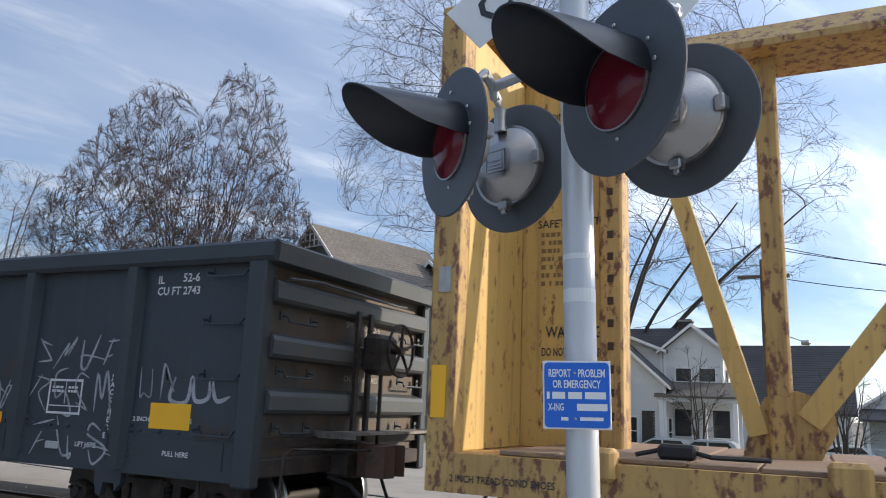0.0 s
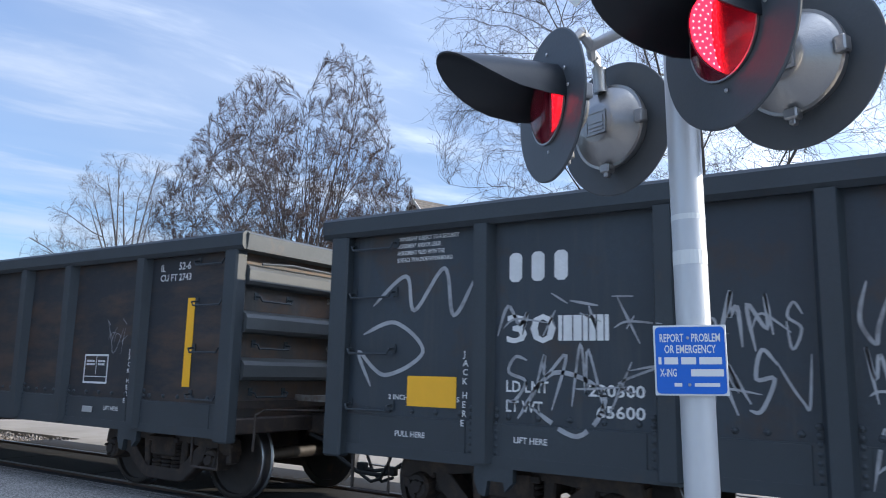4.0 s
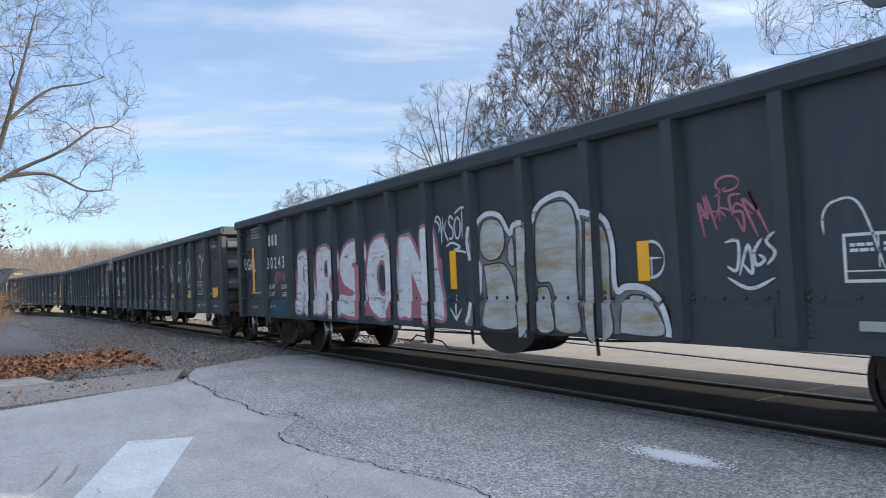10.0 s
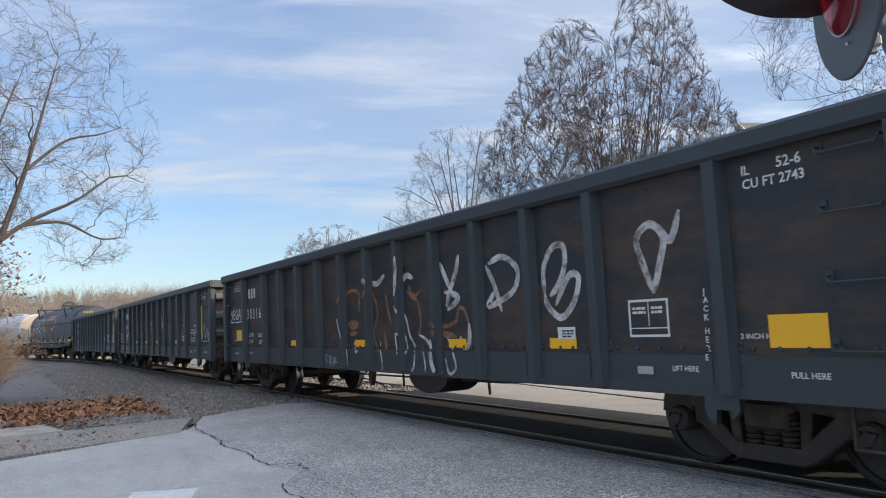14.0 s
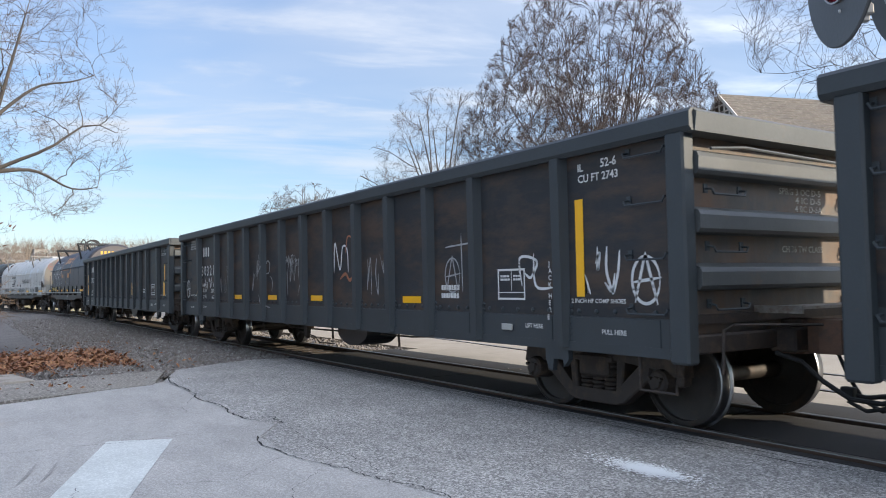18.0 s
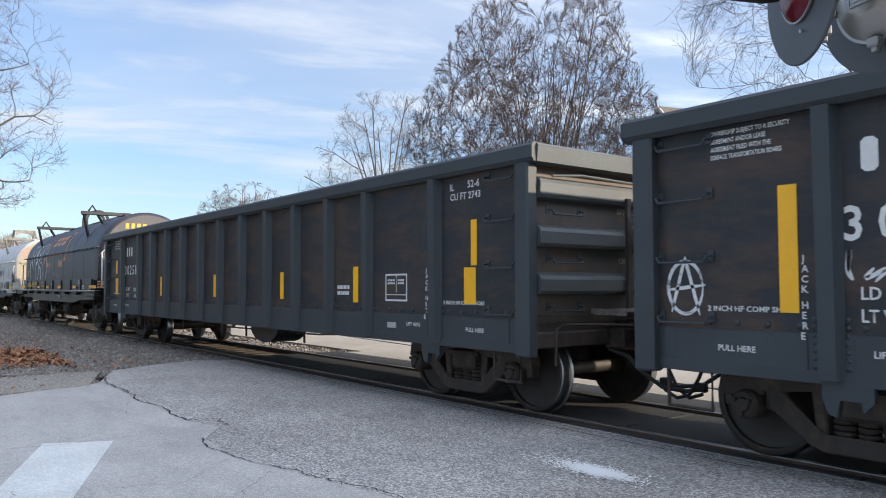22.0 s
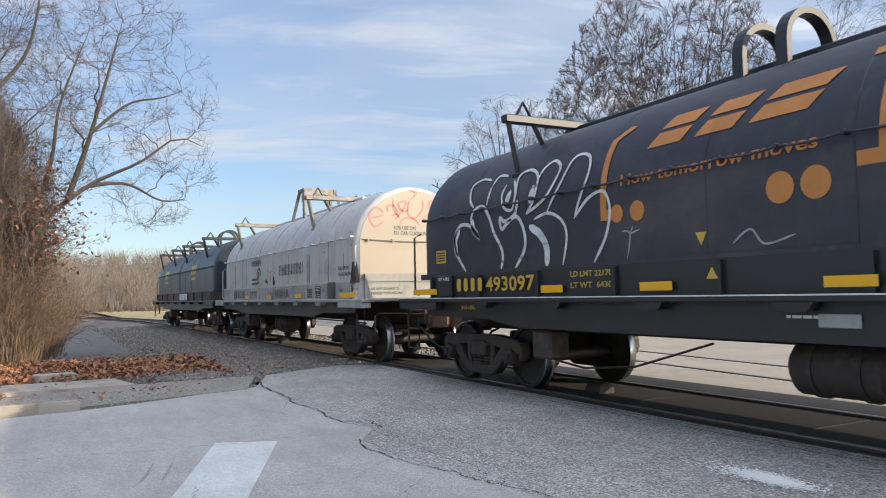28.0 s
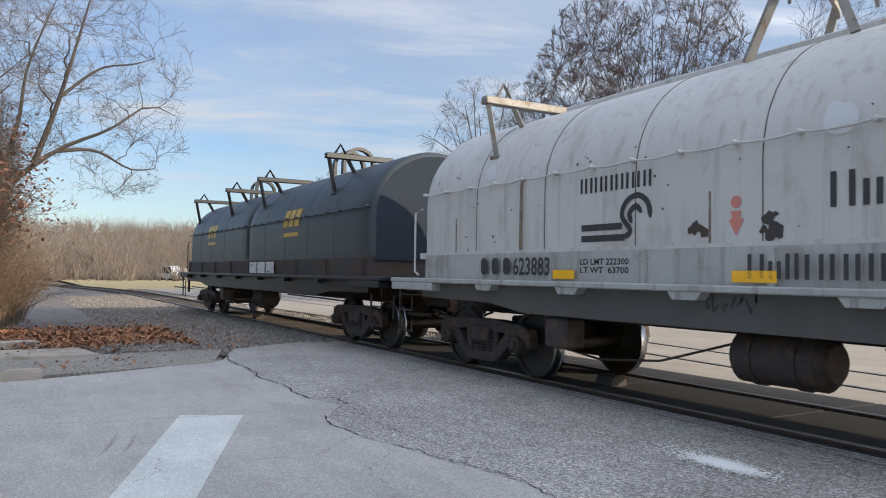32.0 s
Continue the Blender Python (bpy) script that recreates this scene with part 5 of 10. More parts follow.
def painted(car, material, draw, label):
    bm = bmesh.new()
    draw(bm)
    part("graffiti", bm, material, car, label)


def rust(car, seed):
    """A rustier paint on this car's own sheets."""
    for o in car.children:
        if o.name.startswith("side_sheet"):
            o.material_slots[0].link = "OBJECT"
            o.material_slots[0].material = CAR_RUSTY
# stripes, spray paint and wear, car by car
tape(G1, 6.93, 7.42, 1.13, 1.36)
tape(G1, -1.03, -0.56, 1.12, 1.25)
tape(G1, -3.17, -2.71, 1.09, 1.21)
tape(G1, -3.12, -2.68, 0.82, 0.93, 0.07)
tape(G1, 2.28, 2.66, 1.10, 1.20)
tape(G1, 2.16, 2.66, 0.84, 0.97)
tape(G1, 4.38, 4.86, 1.09, 1.20)
tape(G1, 4.38, 4.86, 0.84, 0.95)
words(G1, "RETAINING VALVE", -1.10, 0.86, 0.055, width=0.58)
tape(G1, -7.35, -6.86, 1.15, 1.40)
ribs_sorted = sorted(RIB_X)


def glyphs(bm, x, z, w, h, count, width, seed, layer=0):
    """A row of hasty strokes in the manner of letters, of no legible words."""
    r = random.Random(seed)
    q = w / count
    for i in range(count):
        cx, cz = x + (i + 0.5) * q, z + r.uniform(-0.08, 0.08) * h
        a, b = q * r.uniform(0.26, 0.38), h * r.uniform(0.42, 0.55)
        form = r.randrange(5)
        m = cz + h * 0.5
        if form == 0:
            lines = [[(cx - a, m + b), (cx - a * 0.9, m - b)], [(cx - a, m + b * 0.9), (cx + a, m + b * 0.7), (cx - a * 0.6, m), (cx + a, m - b)]]
        elif form == 1:
            lines = [[(cx - a, m + b), (cx - a * 0.8, m - b * 0.7), (cx, m - b), (cx + a * 0.8, m - b * 0.6), (cx + a, m + b)]]
        elif form == 2:
            lines = [[(cx - a, m - b), (cx - a * 0.6, m + b), (cx, m - b * 0.2), (cx + a * 0.5, m + b), (cx + a, m - b * 1.2)]]
        elif form == 3:
            lines = [[(cx + a, m + b * 0.8), (cx - a * 0.4, m + b), (cx - a, m + b * 0.2), (cx + a * 0.7, m - b * 0.3), (cx + a * 0.4, m - b), (cx - a, m - b * 0.8)]]
        else:
            lines = [[(cx - a, m + b), (cx + a, m + b * 1.1)], [(cx + a * 0.1, m + b), (cx, m - b)], [(cx - a * 0.5, m - b * 0.1), (cx + a * 0.7, m)]]
        # each one tilted, stretched and run on, so that no letter stays
        tilt, run = r.uniform(-0.5, 0.5), r.uniform(-0.6, 0.6)
        for pts in lines:
            pts = [(cx + (px - cx) + (pz - m) * tilt + r.uniform(-0.5, 0.5) * a, m + (pz - m) + (px - cx) * run + r.uniform(-0.45, 0.45) * b) for px, pz in pts]
            spray(bm, smooth_line(pts, 5), width * r.uniform(0.7, 1.25), layer=layer)
        if r.random() < 0.5:
            spray(bm, smooth_line([(cx - a, m - b * 0.4), (cx, m + r.uniform(-0.4, 0.4) * b), (cx + q * 0.9, m - b * r.uniform(-0.3, 0.9))], 5), width * 0.7, layer=layer + 0.3)


def g1_tags(bm):
    for i, (a, b) in enumerate(zip(ribs_sorted, ribs_sorted[1:])):
        for k, (z, tall_by) in enumerate(((1.70, 0.27), (1.26, 0.33), (0.82, 0.30))):
            if i in (5, 10) and k != 1 or i < 2 and k == 2:
                continue
            glyphs(bm, a + 0.13, z, b - a - 0.26, tall_by, (4, 4, 3)[k], 0.024, 40 + i * 3 + k)
    # a ringed head with a flat hat
    for pts in ([(-1.0, 1.84), (-0.75, 1.92), (-0.48, 1.86)], [(-1.02, 1.88), (-0.72, 1.97), (-0.46, 1.90)], [(-0.98, 1.72), (-1.28, 1.70), (-1.18, 1.48), (-0.9, 1.46)], [(-0.48, 1.82), (-0.44, 1.4), (-0.6, 1.05)],
                [(-0.98, 1.45), (-0.72, 1.62), (-0.55, 1.42), (-0.66, 1.24), (-0.9, 1.2)], [(-0.86, 1.58), (-0.78, 1.25), (-0.74, 1.02)], [(-1.3, 0.84), (-1.2, 1.05), (-1.02, 1.14)], [(-1.25, 0.84), (-0.8, 0.88), (-0.52, 0.95)]):
        spray(bm, smooth_line(pts, 6), 0.026, layer=0.5)
    glyphs(bm, 6.7, 1.42, 0.5, 0.28, 2, 0.02, 91)
    spray(bm, smooth_line([(7.2, 1.6), (7.15, 1.4), (7.35, 1.38), (7.4, 1.6), (7.45, 1.4), (7.6, 1.42), (7.62, 1.58), (7.7, 1.4), (7.85, 1.44)], 6), 0.04)


bm = bmesh.new()
box(bm, 4.42, 4.66, -SIDE - 0.008, -SIDE - 0.002, 1.215, 1.275)
plate = part("maker_plate", bm, SIGN_WHITE, G1, "small white maker's plate")
bars(plate, 4.50, 1.222, 0.14, 0.045, 2, INK, -SIDE - 0.006, seed=13)
painted(G1, SPRAY_D, g1_tags, "faint white spray-paint scribbles")


def g1_end(bm):
    for pts in ([(-7.75, 2.0), (-7.4, 2.25), (-7.3, 1.95), (-7.0, 2.3), (-6.9, 1.9), (-6.7, 2.2)], [(-7.85, 1.75), (-7.5, 1.85), (-7.2, 1.6), (-7.6, 1.4), (-7.9, 1.6), (-7.75, 1.3)], [(-6.2, 1.2), (-5.8, 1.0), (-5.6, 1.3), (-6.0, 1.45), (-6.3, 1.1)]):
        spray(bm, smooth_line(pts, 8), 0.035)


painted(G1, SPRAY_D, g1_end, "loose white spray-paint loops")

for x0, x1 in ((2.55, 3.05), (0.45, 0.93), (-0.62, -0.14), (-3.62, -3.2)):
    tape(G2, x0, x1, 1.09, 1.22)
tape(G2, 7.36, 7.48, 1.22, 2.16, 0.0)
tape(G2, -7.34, -7.22, 1.14, 2.13)
rust(G2, 2)
painted(G2, SPRAY_D, lambda bm: (glyphs(bm, 5.95, 1.62, 0.34, 0.30, 3, 0.008, 5), scribble(bm, -2.8, 1.5, 0.4, 0.3, 3, 0.012, 6)), "thin chalky marks")

tape(G3, 7.36, 7.48, 1.24, 2.18)
tape(G3, 0.46, 0.60, 1.22, 1.70)
tape(G3, 3.62, 3.76, 1.26, 1.62)
tape(G3, -7.44, -7.32, 1.22, 2.18)


TALL_LETTERS = (
    (-4.88, 0.98, [(0.0, 0.0), (0.12, 0.6), (0.18, 1.0), (0.8, 1.02), (0.9, 0.6), (1.02, 0.0), (0.68, 0.0), (0.62, 0.33), (0.42, 0.33), (0.36, 0.0)], [(0.42, 0.55), (0.46, 0.82), (0.58, 0.82), (0.6, 0.55)]),
    (-3.90, 1.0, [(0.0, 0.0), (0.02, 0.5), (0.08, 1.0), (0.5, 1.08), (0.9, 0.98), (0.98, 0.72), (0.80, 0.48), (0.92, 0.2), (1.05, -0.02), (0.7, -0.03), (0.5, 0.30), (0.42, 0.30), (0.38, 0.0)], [(0.40, 0.62), (0.42, 0.80), (0.60, 0.82), (0.66, 0.70), (0.58, 0.61)]),
    (-2.92, 1.0, [(0.05, 0.02), (0.0, 0.27), (0.40, 0.25), (0.56, 0.32), (0.16, 0.46), (0.03, 0.75), (0.25, 1.02), (0.65, 1.10), (0.97, 1.04), (1.0, 0.78), (0.62, 0.78), (0.50, 0.72), (0.92, 0.52), (1.03, 0.25), (0.85, 0.0), (0.45, -0.06)], None),
    (-1.90, 1.02, [(0.5, 1.10), (0.16, 0.98), (0.0, 0.55), (0.10, 0.12), (0.45, -0.06), (0.82, 0.06), (1.0, 0.5), (0.88, 0.96)], [(0.5, 0.74), (0.40, 0.66), (0.37, 0.5), (0.42, 0.34), (0.52, 0.28), (0.62, 0.36), (0.65, 0.52), (0.60, 0.68)]),
    (-0.90, 1.08, [(0.0, 0.0), (0.02, 0.5), (0.05, 1.0), (0.20, 1.04), (0.34, 1.0), (0.35, 0.5), (0.34, 0.0), (0.17, -0.02)], None),
    (-0.90, 1.08, [(0.10, 1.0), (0.24, 1.05), (0.38, 1.0), (0.72, 0.5), (1.06, 0.05), (0.92, -0.04), (0.76, -0.02), (0.44, 0.45)], None),
    (-0.90, 1.08, [(0.62, 0.7), (0.62, 1.06), (0.78, 1.11), (0.92, 1.08), (1.02, 0.55), (1.14, 0.0), (0.95, -0.03), (0.80, 0.1), (0.72, 0.4)], None))


def tall(bm, grow, layer, holes=False, shrink=1.0):
    """The tall letters' outlines swollen by grow, or their inner holes."""
    for i, (x, w, outer, inner) in enumerate(TALL_LETTERS):
        pts = inner if holes else outer
        if not pts:
            continue
        pts = [Vector((x + p[0] * w, 0.88 + p[1] * 1.02)) for p in pts]
        n = len(pts)
        area = sum(pts[k].x * pts[(k + 1) % n].y - pts[(k + 1) % n].x * pts[k].y for k in range(n))
        out = []
        for k in range(n):
            d = (pts[(k + 1) % n] - pts[k - 1]).normalized()
            out.append(pts[k] + Vector((d.y, -d.x)) * grow * math.copysign(1, area))
        blot(bm, out, layer + 0.25 * i)


def under(bm, x0, x1):
    """The ground colour behind the letters, panel by panel."""
    cuts = sorted([x0, x1] + [c + e for c in RIB_X for e in (-0.0755, 0.0755) if x0 < c + e < x1])
    for a, b in zip(cuts, cuts[1:]):
        for z0, z1 in ((0.84, 1.064), (1.066, 1.62)):
            blot(bm, [(a, z0), (b, z0), (b, z1), (a, z1)], 6, False)


painted(G3, TEAL, lambda bm: tall(bm, 0.11, 0), "teal spray-paint halo")
painted(G3, SPRAY_P, lambda bm: (under(bm, -4.9, 0.28), tall(bm, 0.055, 7)), "pink spray-paint ground and outline of tall letters")
painted(G3, SPRAY_W, lambda bm: tall(bm, 0.0, 10), "streaky white spray-paint letters")
painted(G3, SPRAY_P, lambda bm: tall(bm, 0.035, 12, True), "pink rims inside the letters")
painted(G3, CAR_POST, lambda bm: tall(bm, -0.03, 14, True), "bare dark holes of the letters")
TAG_LOOPS = [[(0.10, 2.02), (0.16, 2.10), (0.24, 2.02), (0.18, 1.92), (0.12, 1.98), (0.14, 2.12), (0.20, 2.16), (0.27, 2.08), (0.28, 1.80)],
             [(0.32, 2.14), (0.33, 1.82), (0.33, 1.96), (0.42, 2.10), (0.36, 1.97), (0.44, 1.82)],
             [(0.58, 2.08), (0.50, 2.14), (0.47, 2.05), (0.55, 1.97), (0.54, 1.86), (0.45, 1.86)],
             [(0.66, 2.12), (0.59, 2.02), (0.62, 1.86), (0.70, 1.88), (0.72, 2.04), (0.66, 2.12)],
             [(0.60, 2.16), (0.76, 2.22), (0.88, 2.18), (0.93, 2.0)], [(0.77, 2.20), (0.76, 1.84)],
             [(0.38, 1.76), (0.52, 1.80), (0.70, 1.74), (0.56, 1.70), (0.76, 1.68), (0.95, 1.62)]]
# a figure-like piece: one white outline, dark inner lines, washed fills
OUTER = [(0.93, 0.78), (1.05, 0.96), (1.14, 1.42), (1.07, 1.59), (1.03, 1.82), (1.12, 2.01), (1.33, 2.09), (1.56, 2.04), (1.69, 1.88), (1.76, 1.83), (1.82, 1.92), (2.13, 1.93), (2.19, 2.03), (2.35, 2.13), (2.64, 2.17), (2.82, 2.05), (2.89, 1.90), (2.98, 1.95), (3.14, 1.91), (3.26, 1.81), (3.32, 1.59), (3.32, 1.28), (3.36, 1.17), (3.47, 1.21), (3.71, 1.19), (3.89, 1.05), (3.96, 0.86), (3.96, 0.77)]
FILLS = [[(1.13, 1.81), (1.2, 1.98), (1.37, 2.03), (1.56, 1.97), (1.63, 1.83), (1.61, 1.67), (1.48, 1.56), (1.29, 1.55), (1.15, 1.64)],
         [(1.2, 1.49), (1.52, 1.51), (1.66, 1.45), (1.76, 1.29), (1.80, 1.03), (1.79, 0.78), (1.17, 0.78), (1.24, 1.13)],
         [(1.68, 1.69), (1.78, 1.79), (1.79, 1.47), (1.68, 1.52)],
         [(1.84, 1.87), (2.11, 1.86), (2.11, 1.38), (2.12, 0.78), (1.84, 0.78)],
         [(2.19, 1.93), (2.35, 2.07), (2.63, 2.1), (2.78, 2.01), (2.83, 1.81), (2.81, 1.45), (2.82, 1.09), (2.84, 0.78), (2.49, 0.78), (2.46, 1.04), (2.39, 1.26), (2.17, 1.32)],
         [(2.18, 1.22), (2.35, 1.22), (2.41, 1.04), (2.44, 0.78), (2.17, 0.78)],
         [(2.91, 1.88), (3.03, 1.87), (3.00, 1.35), (2.98, 0.78), (2.89, 0.78), (2.88, 1.13)],
         [(3.07, 1.87), (3.21, 1.77), (3.27, 1.55), (3.26, 1.13), (3.29, 0.78), (3.03, 0.78)],
         [(3.38, 0.78), (3.44, 1.09), (3.66, 1.13), (3.83, 1.02), (3.90, 0.78)]]


JAGS = [[(4.56, 1.55), (4.68, 1.55), (4.66, 1.33), (4.57, 1.36)], [(4.68, 1.28), (4.77, 1.52), (4.80, 1.30), (4.71, 1.38)], [(4.90, 1.57), (4.82, 1.46), (4.84, 1.36), (4.91, 1.40), (4.86, 1.44)], [(5.01, 1.61), (4.93, 1.54), (5.0, 1.45), (4.93, 1.36)], [(4.57, 1.27), (4.77, 1.18), (4.99, 1.26)]]
painted(G3, WASH_GREY, lambda bm: blot(bm, [tuple(p) for p in smooth_line(OUTER, 5)], 0, False), "grey spray-paint ground of the figure piece")
painted(G3, WASH, lambda bm: [blot(bm, [Vector(p) for p in smooth_line(f + f[:1], 4)][:-1], 3 + 0.3 * i, False) for i, f in enumerate(FILLS)], "washed white and tan spray-paint fill")
painted(G3, INK, lambda bm: [spray(bm, smooth_line(f + f[:1], 5), 0.016, False, layer=7) for f in FILLS], "thin dark inner lines")
painted(G3, SPRAY_W, lambda bm: spray(bm, smooth_line(OUTER, 6), 0.06, False, layer=9), "white spray-paint outline")
painted(G3, SPRAY_W, lambda bm: ([spray(bm, smooth_line(p, 7), 0.028, flat=-SIDE) for p in TAG_LOOPS], spray(bm, [(0.58, 1.15), (0.58, 0.85)], 0.035), spray(bm, [(0.45, 0.98), (0.58, 0.84), (0.71, 0.98)], 0.035),
                                 [spray(bm, smooth_line(p, 6), 0.028) for p in JAGS], spray(bm, [(3.78 + math.cos(k * math.tau / 20) * 0.15, 1.45 + math.sin(k * math.tau / 20) * 0.16) for k in range(21)], 0.028),
                                 spray(bm, [(3.66, 1.46), (3.9, 1.46)], 0.026), spray(bm, [(3.78, 1.46), (3.78, 1.30)], 0.026), spray(bm, smooth_line([(5.39, 1.55), (5.39, 1.69), (5.47, 1.78), (5.65, 1.75), (5.8, 1.30)], 6), 0.018),
                                 scribble(bm, 7.52, 1.40, 0.5, 0.26, 5, 0.035, 15), scribble(bm, 7.6, 1.17, 0.42, 0.2, 3, 0.05, 16),
                                 spray(bm, [(6.3, 1.75), (6.34, 0.95)], 0.03), spray(bm, [(7.5, 1.15), (7.58, 0.80)], 0.02)), "white spray-paint tags")
painted(G3, SPRAY_P, lambda bm: (glyphs(bm, 4.30, 1.66, 0.62, 0.26, 4, 0.026, 17), spray(bm, [(4.61 + math.cos(k * math.tau / 16) * 0.11, 2.02 + math.sin(k * math.tau / 16) * 0.06) for k in range(17)], 0.02), scribble(bm, -6.2, 1.42, 0.7, 0.2, 5, 0.04, 18)), "faded pink tags")
painted(G3, TEAL, lambda bm: spray(bm, [(-6.25, 0.92), (-5.4, 0.95)], 0.3, taper=False), "teal overspray")

HASTY = [[(-7.72, 1.92), (-7.80, 1.86), (-7.70, 1.80), (-7.74, 1.72), (-7.84, 1.70)], [(-7.50, 1.94), (-7.62, 1.90), (-7.60, 1.74), (-7.48, 1.72)], [(-7.60, 1.83), (-7.50, 1.84)],
         [(-7.28, 1.94), (-7.42, 1.88), (-7.40, 1.74), (-7.28, 1.74), (-7.27, 1.82), (-7.34, 1.82)], [(-7.22, 1.70), (-7.12, 1.95), (-7.06, 1.70)], [(-7.18, 1.80), (-7.04, 1.81)],
         [(-6.98, 1.94), (-7.0, 1.72), (-6.90, 1.72)], [(-6.84, 1.93), (-6.86, 1.71), (-6.74, 1.73)], [(-7.9, 1.66), (-7.5, 1.64), (-6.95, 1.66)]]
tape(G4, 6.98, 7.46, 1.12, 1.37)
for x in (4.35, 2.3, -0.6, -3.6):
    tape(G4, x, x + 0.42, 1.10, 1.21)
tape(G4, -7.37, -6.86, 1.22, 1.46)
rust(G4, 7)


G4_WHITE = [[(-1.11, 1.81), (-1.08, 1.52), (-0.95, 1.23), (-0.87, 0.76)], [(-0.65, 1.18), (-0.54, 1.01), (-0.35, 1.21)], [(0.30, 1.20), (0.39, 0.84), (0.36, 0.76)],
            [(0.98, 1.69), (1.16, 1.5), (1.25, 1.27), (1.4, 1.09), (1.37, 0.84), (1.28, 0.76)], [(1.0, 1.3), (1.06, 1.04), (1.17, 1.05), (1.12, 1.25), (1.0, 1.3)],
            [(1.52, 1.27), (1.74, 1.19), (1.85, 1.04)], [(1.62, 1.1), (1.69, 0.89), (1.68, 0.76)], [(2.25, 1.25), (2.41, 1.04), (2.47, 0.85), (2.31, 0.77), (2.23, 0.96)]]
G4_BROWN = [[(-1.11, 1.81), (-0.8, 1.99), (-0.43, 1.96), (-0.41, 1.64)], [(0.09, 2.0), (-0.09, 1.83), (-0.11, 1.6)], [(0.08, 1.95), (0.26, 1.63), (0.1, 1.28), (0.3, 1.0)], [(0.54, 1.91), (0.6, 1.66), (0.71, 1.42)],
            [(1.27, 1.98), (1.39, 1.79), (1.63, 1.9)], [(1.51, 1.75), (1.59, 1.48), (1.52, 1.27)], [(1.95, 1.45), (2.16, 1.37), (2.49, 1.43), (2.57, 1.59), (2.71, 1.56), (2.8, 1.37)]]
G4_BROAD = [[(-0.15, 2.23), (0.0, 2.11), (0.27, 2.06), (0.53, 2.18)], [(1.07, 2.4), (1.08, 2.19), (1.01, 1.83)], [(1.04, 1.96), (1.2, 2.11), (1.41, 2.06)], [(2.15, 2.21), (2.28, 2.01), (2.39, 1.85)],
            [(2.62, 2.27), (2.54, 2.06), (2.39, 1.84), (2.28, 1.62)], [(2.24, 1.82), (2.58, 1.73), (2.3, 1.58)], [(2.80, 1.40), (2.78, 1.15), (2.64, 1.12), (2.58, 1.24)], [(2.0, 1.21), (2.04, 0.91), (2.14, 0.77)]]
G4_LOOPS = [[(3.21, 2.08), (3.37, 1.85), (3.51, 1.52)], [(3.27, 2.09), (3.56, 2.15), (3.84, 1.99), (3.78, 1.77), (3.51, 1.65), (3.23, 1.6), (3.43, 1.79)],
            [(4.31, 1.67), (4.31, 1.94), (4.46, 2.15), (4.64, 2.16), (4.66, 1.97), (4.55, 1.77), (4.4, 1.65)], [(4.48, 1.55), (4.71, 1.84), (4.86, 1.81), (4.77, 1.57), (4.56, 1.42), (4.36, 1.54), (4.31, 1.67)],
            [(5.85, 1.6), (5.75, 1.85), (5.68, 2.1), (5.85, 2.22), (6.0, 2.08), (5.92, 1.8), (5.85, 1.6)], [(5.95, 2.2), (6.08, 2.05), (6.2, 2.3)]]


def g4_lines():
    """Wavering outlines over the panels: (stroke points, width, brown or white)."""
    out = [(p, 0.042, 0) for p in G4_WHITE] + [(p, 0.055, 1) for p in G4_BROWN] + [(p, 0.085, 0) for p in G4_BROAD] + [(p, 0.075, 0) for p in G4_LOOPS]
    # rusty fill behind the thinner lines
    out += [([(-0.86, 1.46), (-0.44, 1.45)], 0.16, 1), ([(-0.8, 1.3), (-0.5, 1.32)], 0.08, 1), ([(0.46, 1.32), (0.52, 1.04)], 0.10, 1), ([(1.2, 1.9), (1.5, 1.75)], 0.10, 1), ([(2.0, 1.30), (2.5, 1.24)], 0.08, 1)]
    return out


for tint, mat, lab in ((1, SPRAY_B, "rust-brown parts of the spray-paint outlines"), (0, SPRAY_V, "wavering white spray-paint outlines")):
    painted(G4, mat, lambda bm: [spray(bm, smooth_line(p, 7), w, layer=0.06 * i) for i, (p, w, k) in enumerate(g4_lines()) if k == tint], lab)
painted(G4, SPRAY_D, lambda bm: glyphs(bm, -1.86, 0.78, 0.5, 0.16, 3, 0.022, 77), "small pale tag low on the side")
bm = bmesh.new()
box(bm, 4.49, 4.76, -SIDE - 0.008, -SIDE - 0.002, 1.20, 1.32)
plate = part("maker_plate", bm, SIGN_WHITE, G4, "small white maker's plate")
bars(plate, 4.56, 1.215, 0.18, 0.085, 3, INK, -SIDE - 0.006, seed=12)
painted(G4, SPRAY_W, lambda bm: [spray(bm, smooth_line(p, 7), 0.035) for p in HASTY], "hasty white spray-paint tag")
painted(G3, SPRAY_W, lambda bm: [spray(bm, smooth_line([(-7.98 + (x + 7.62) * 1.05, z + 0.03 - (x + 7.62) * 0.08) for x, z in p], 7), 0.042) for p in HASTY[1:7]], "white spray-paint tag")

for x in (3.38, 0.24, -1.86, -3.92):
    tape(G5, x, x + 0.47, 1.15, 1.24)
tape(G5, 6.80, 6.91, 1.25, 2.20)
tape(G5, -6.96, -6.82, 1.2, 2.12)
rust(G5, 9)


def loops(bm, x, z, k=1.0, w=0.03):
    spray(bm, [(x + math.cos(i * math.tau / 24) * 0.16 * k, z + math.sin(i * math.tau / 24) * 0.21 * k) for i in range(25)], w)
    spray(bm, [(x - 0.13 * k, z - 0.2 * k), (x, z + 0.24 * k), (x + 0.13 * k, z - 0.22 * k)], w)
    spray(bm, [(x - 0.17 * k, z - 0.02 * k), (x + 0.18 * k, z + 0.02 * k)], w)


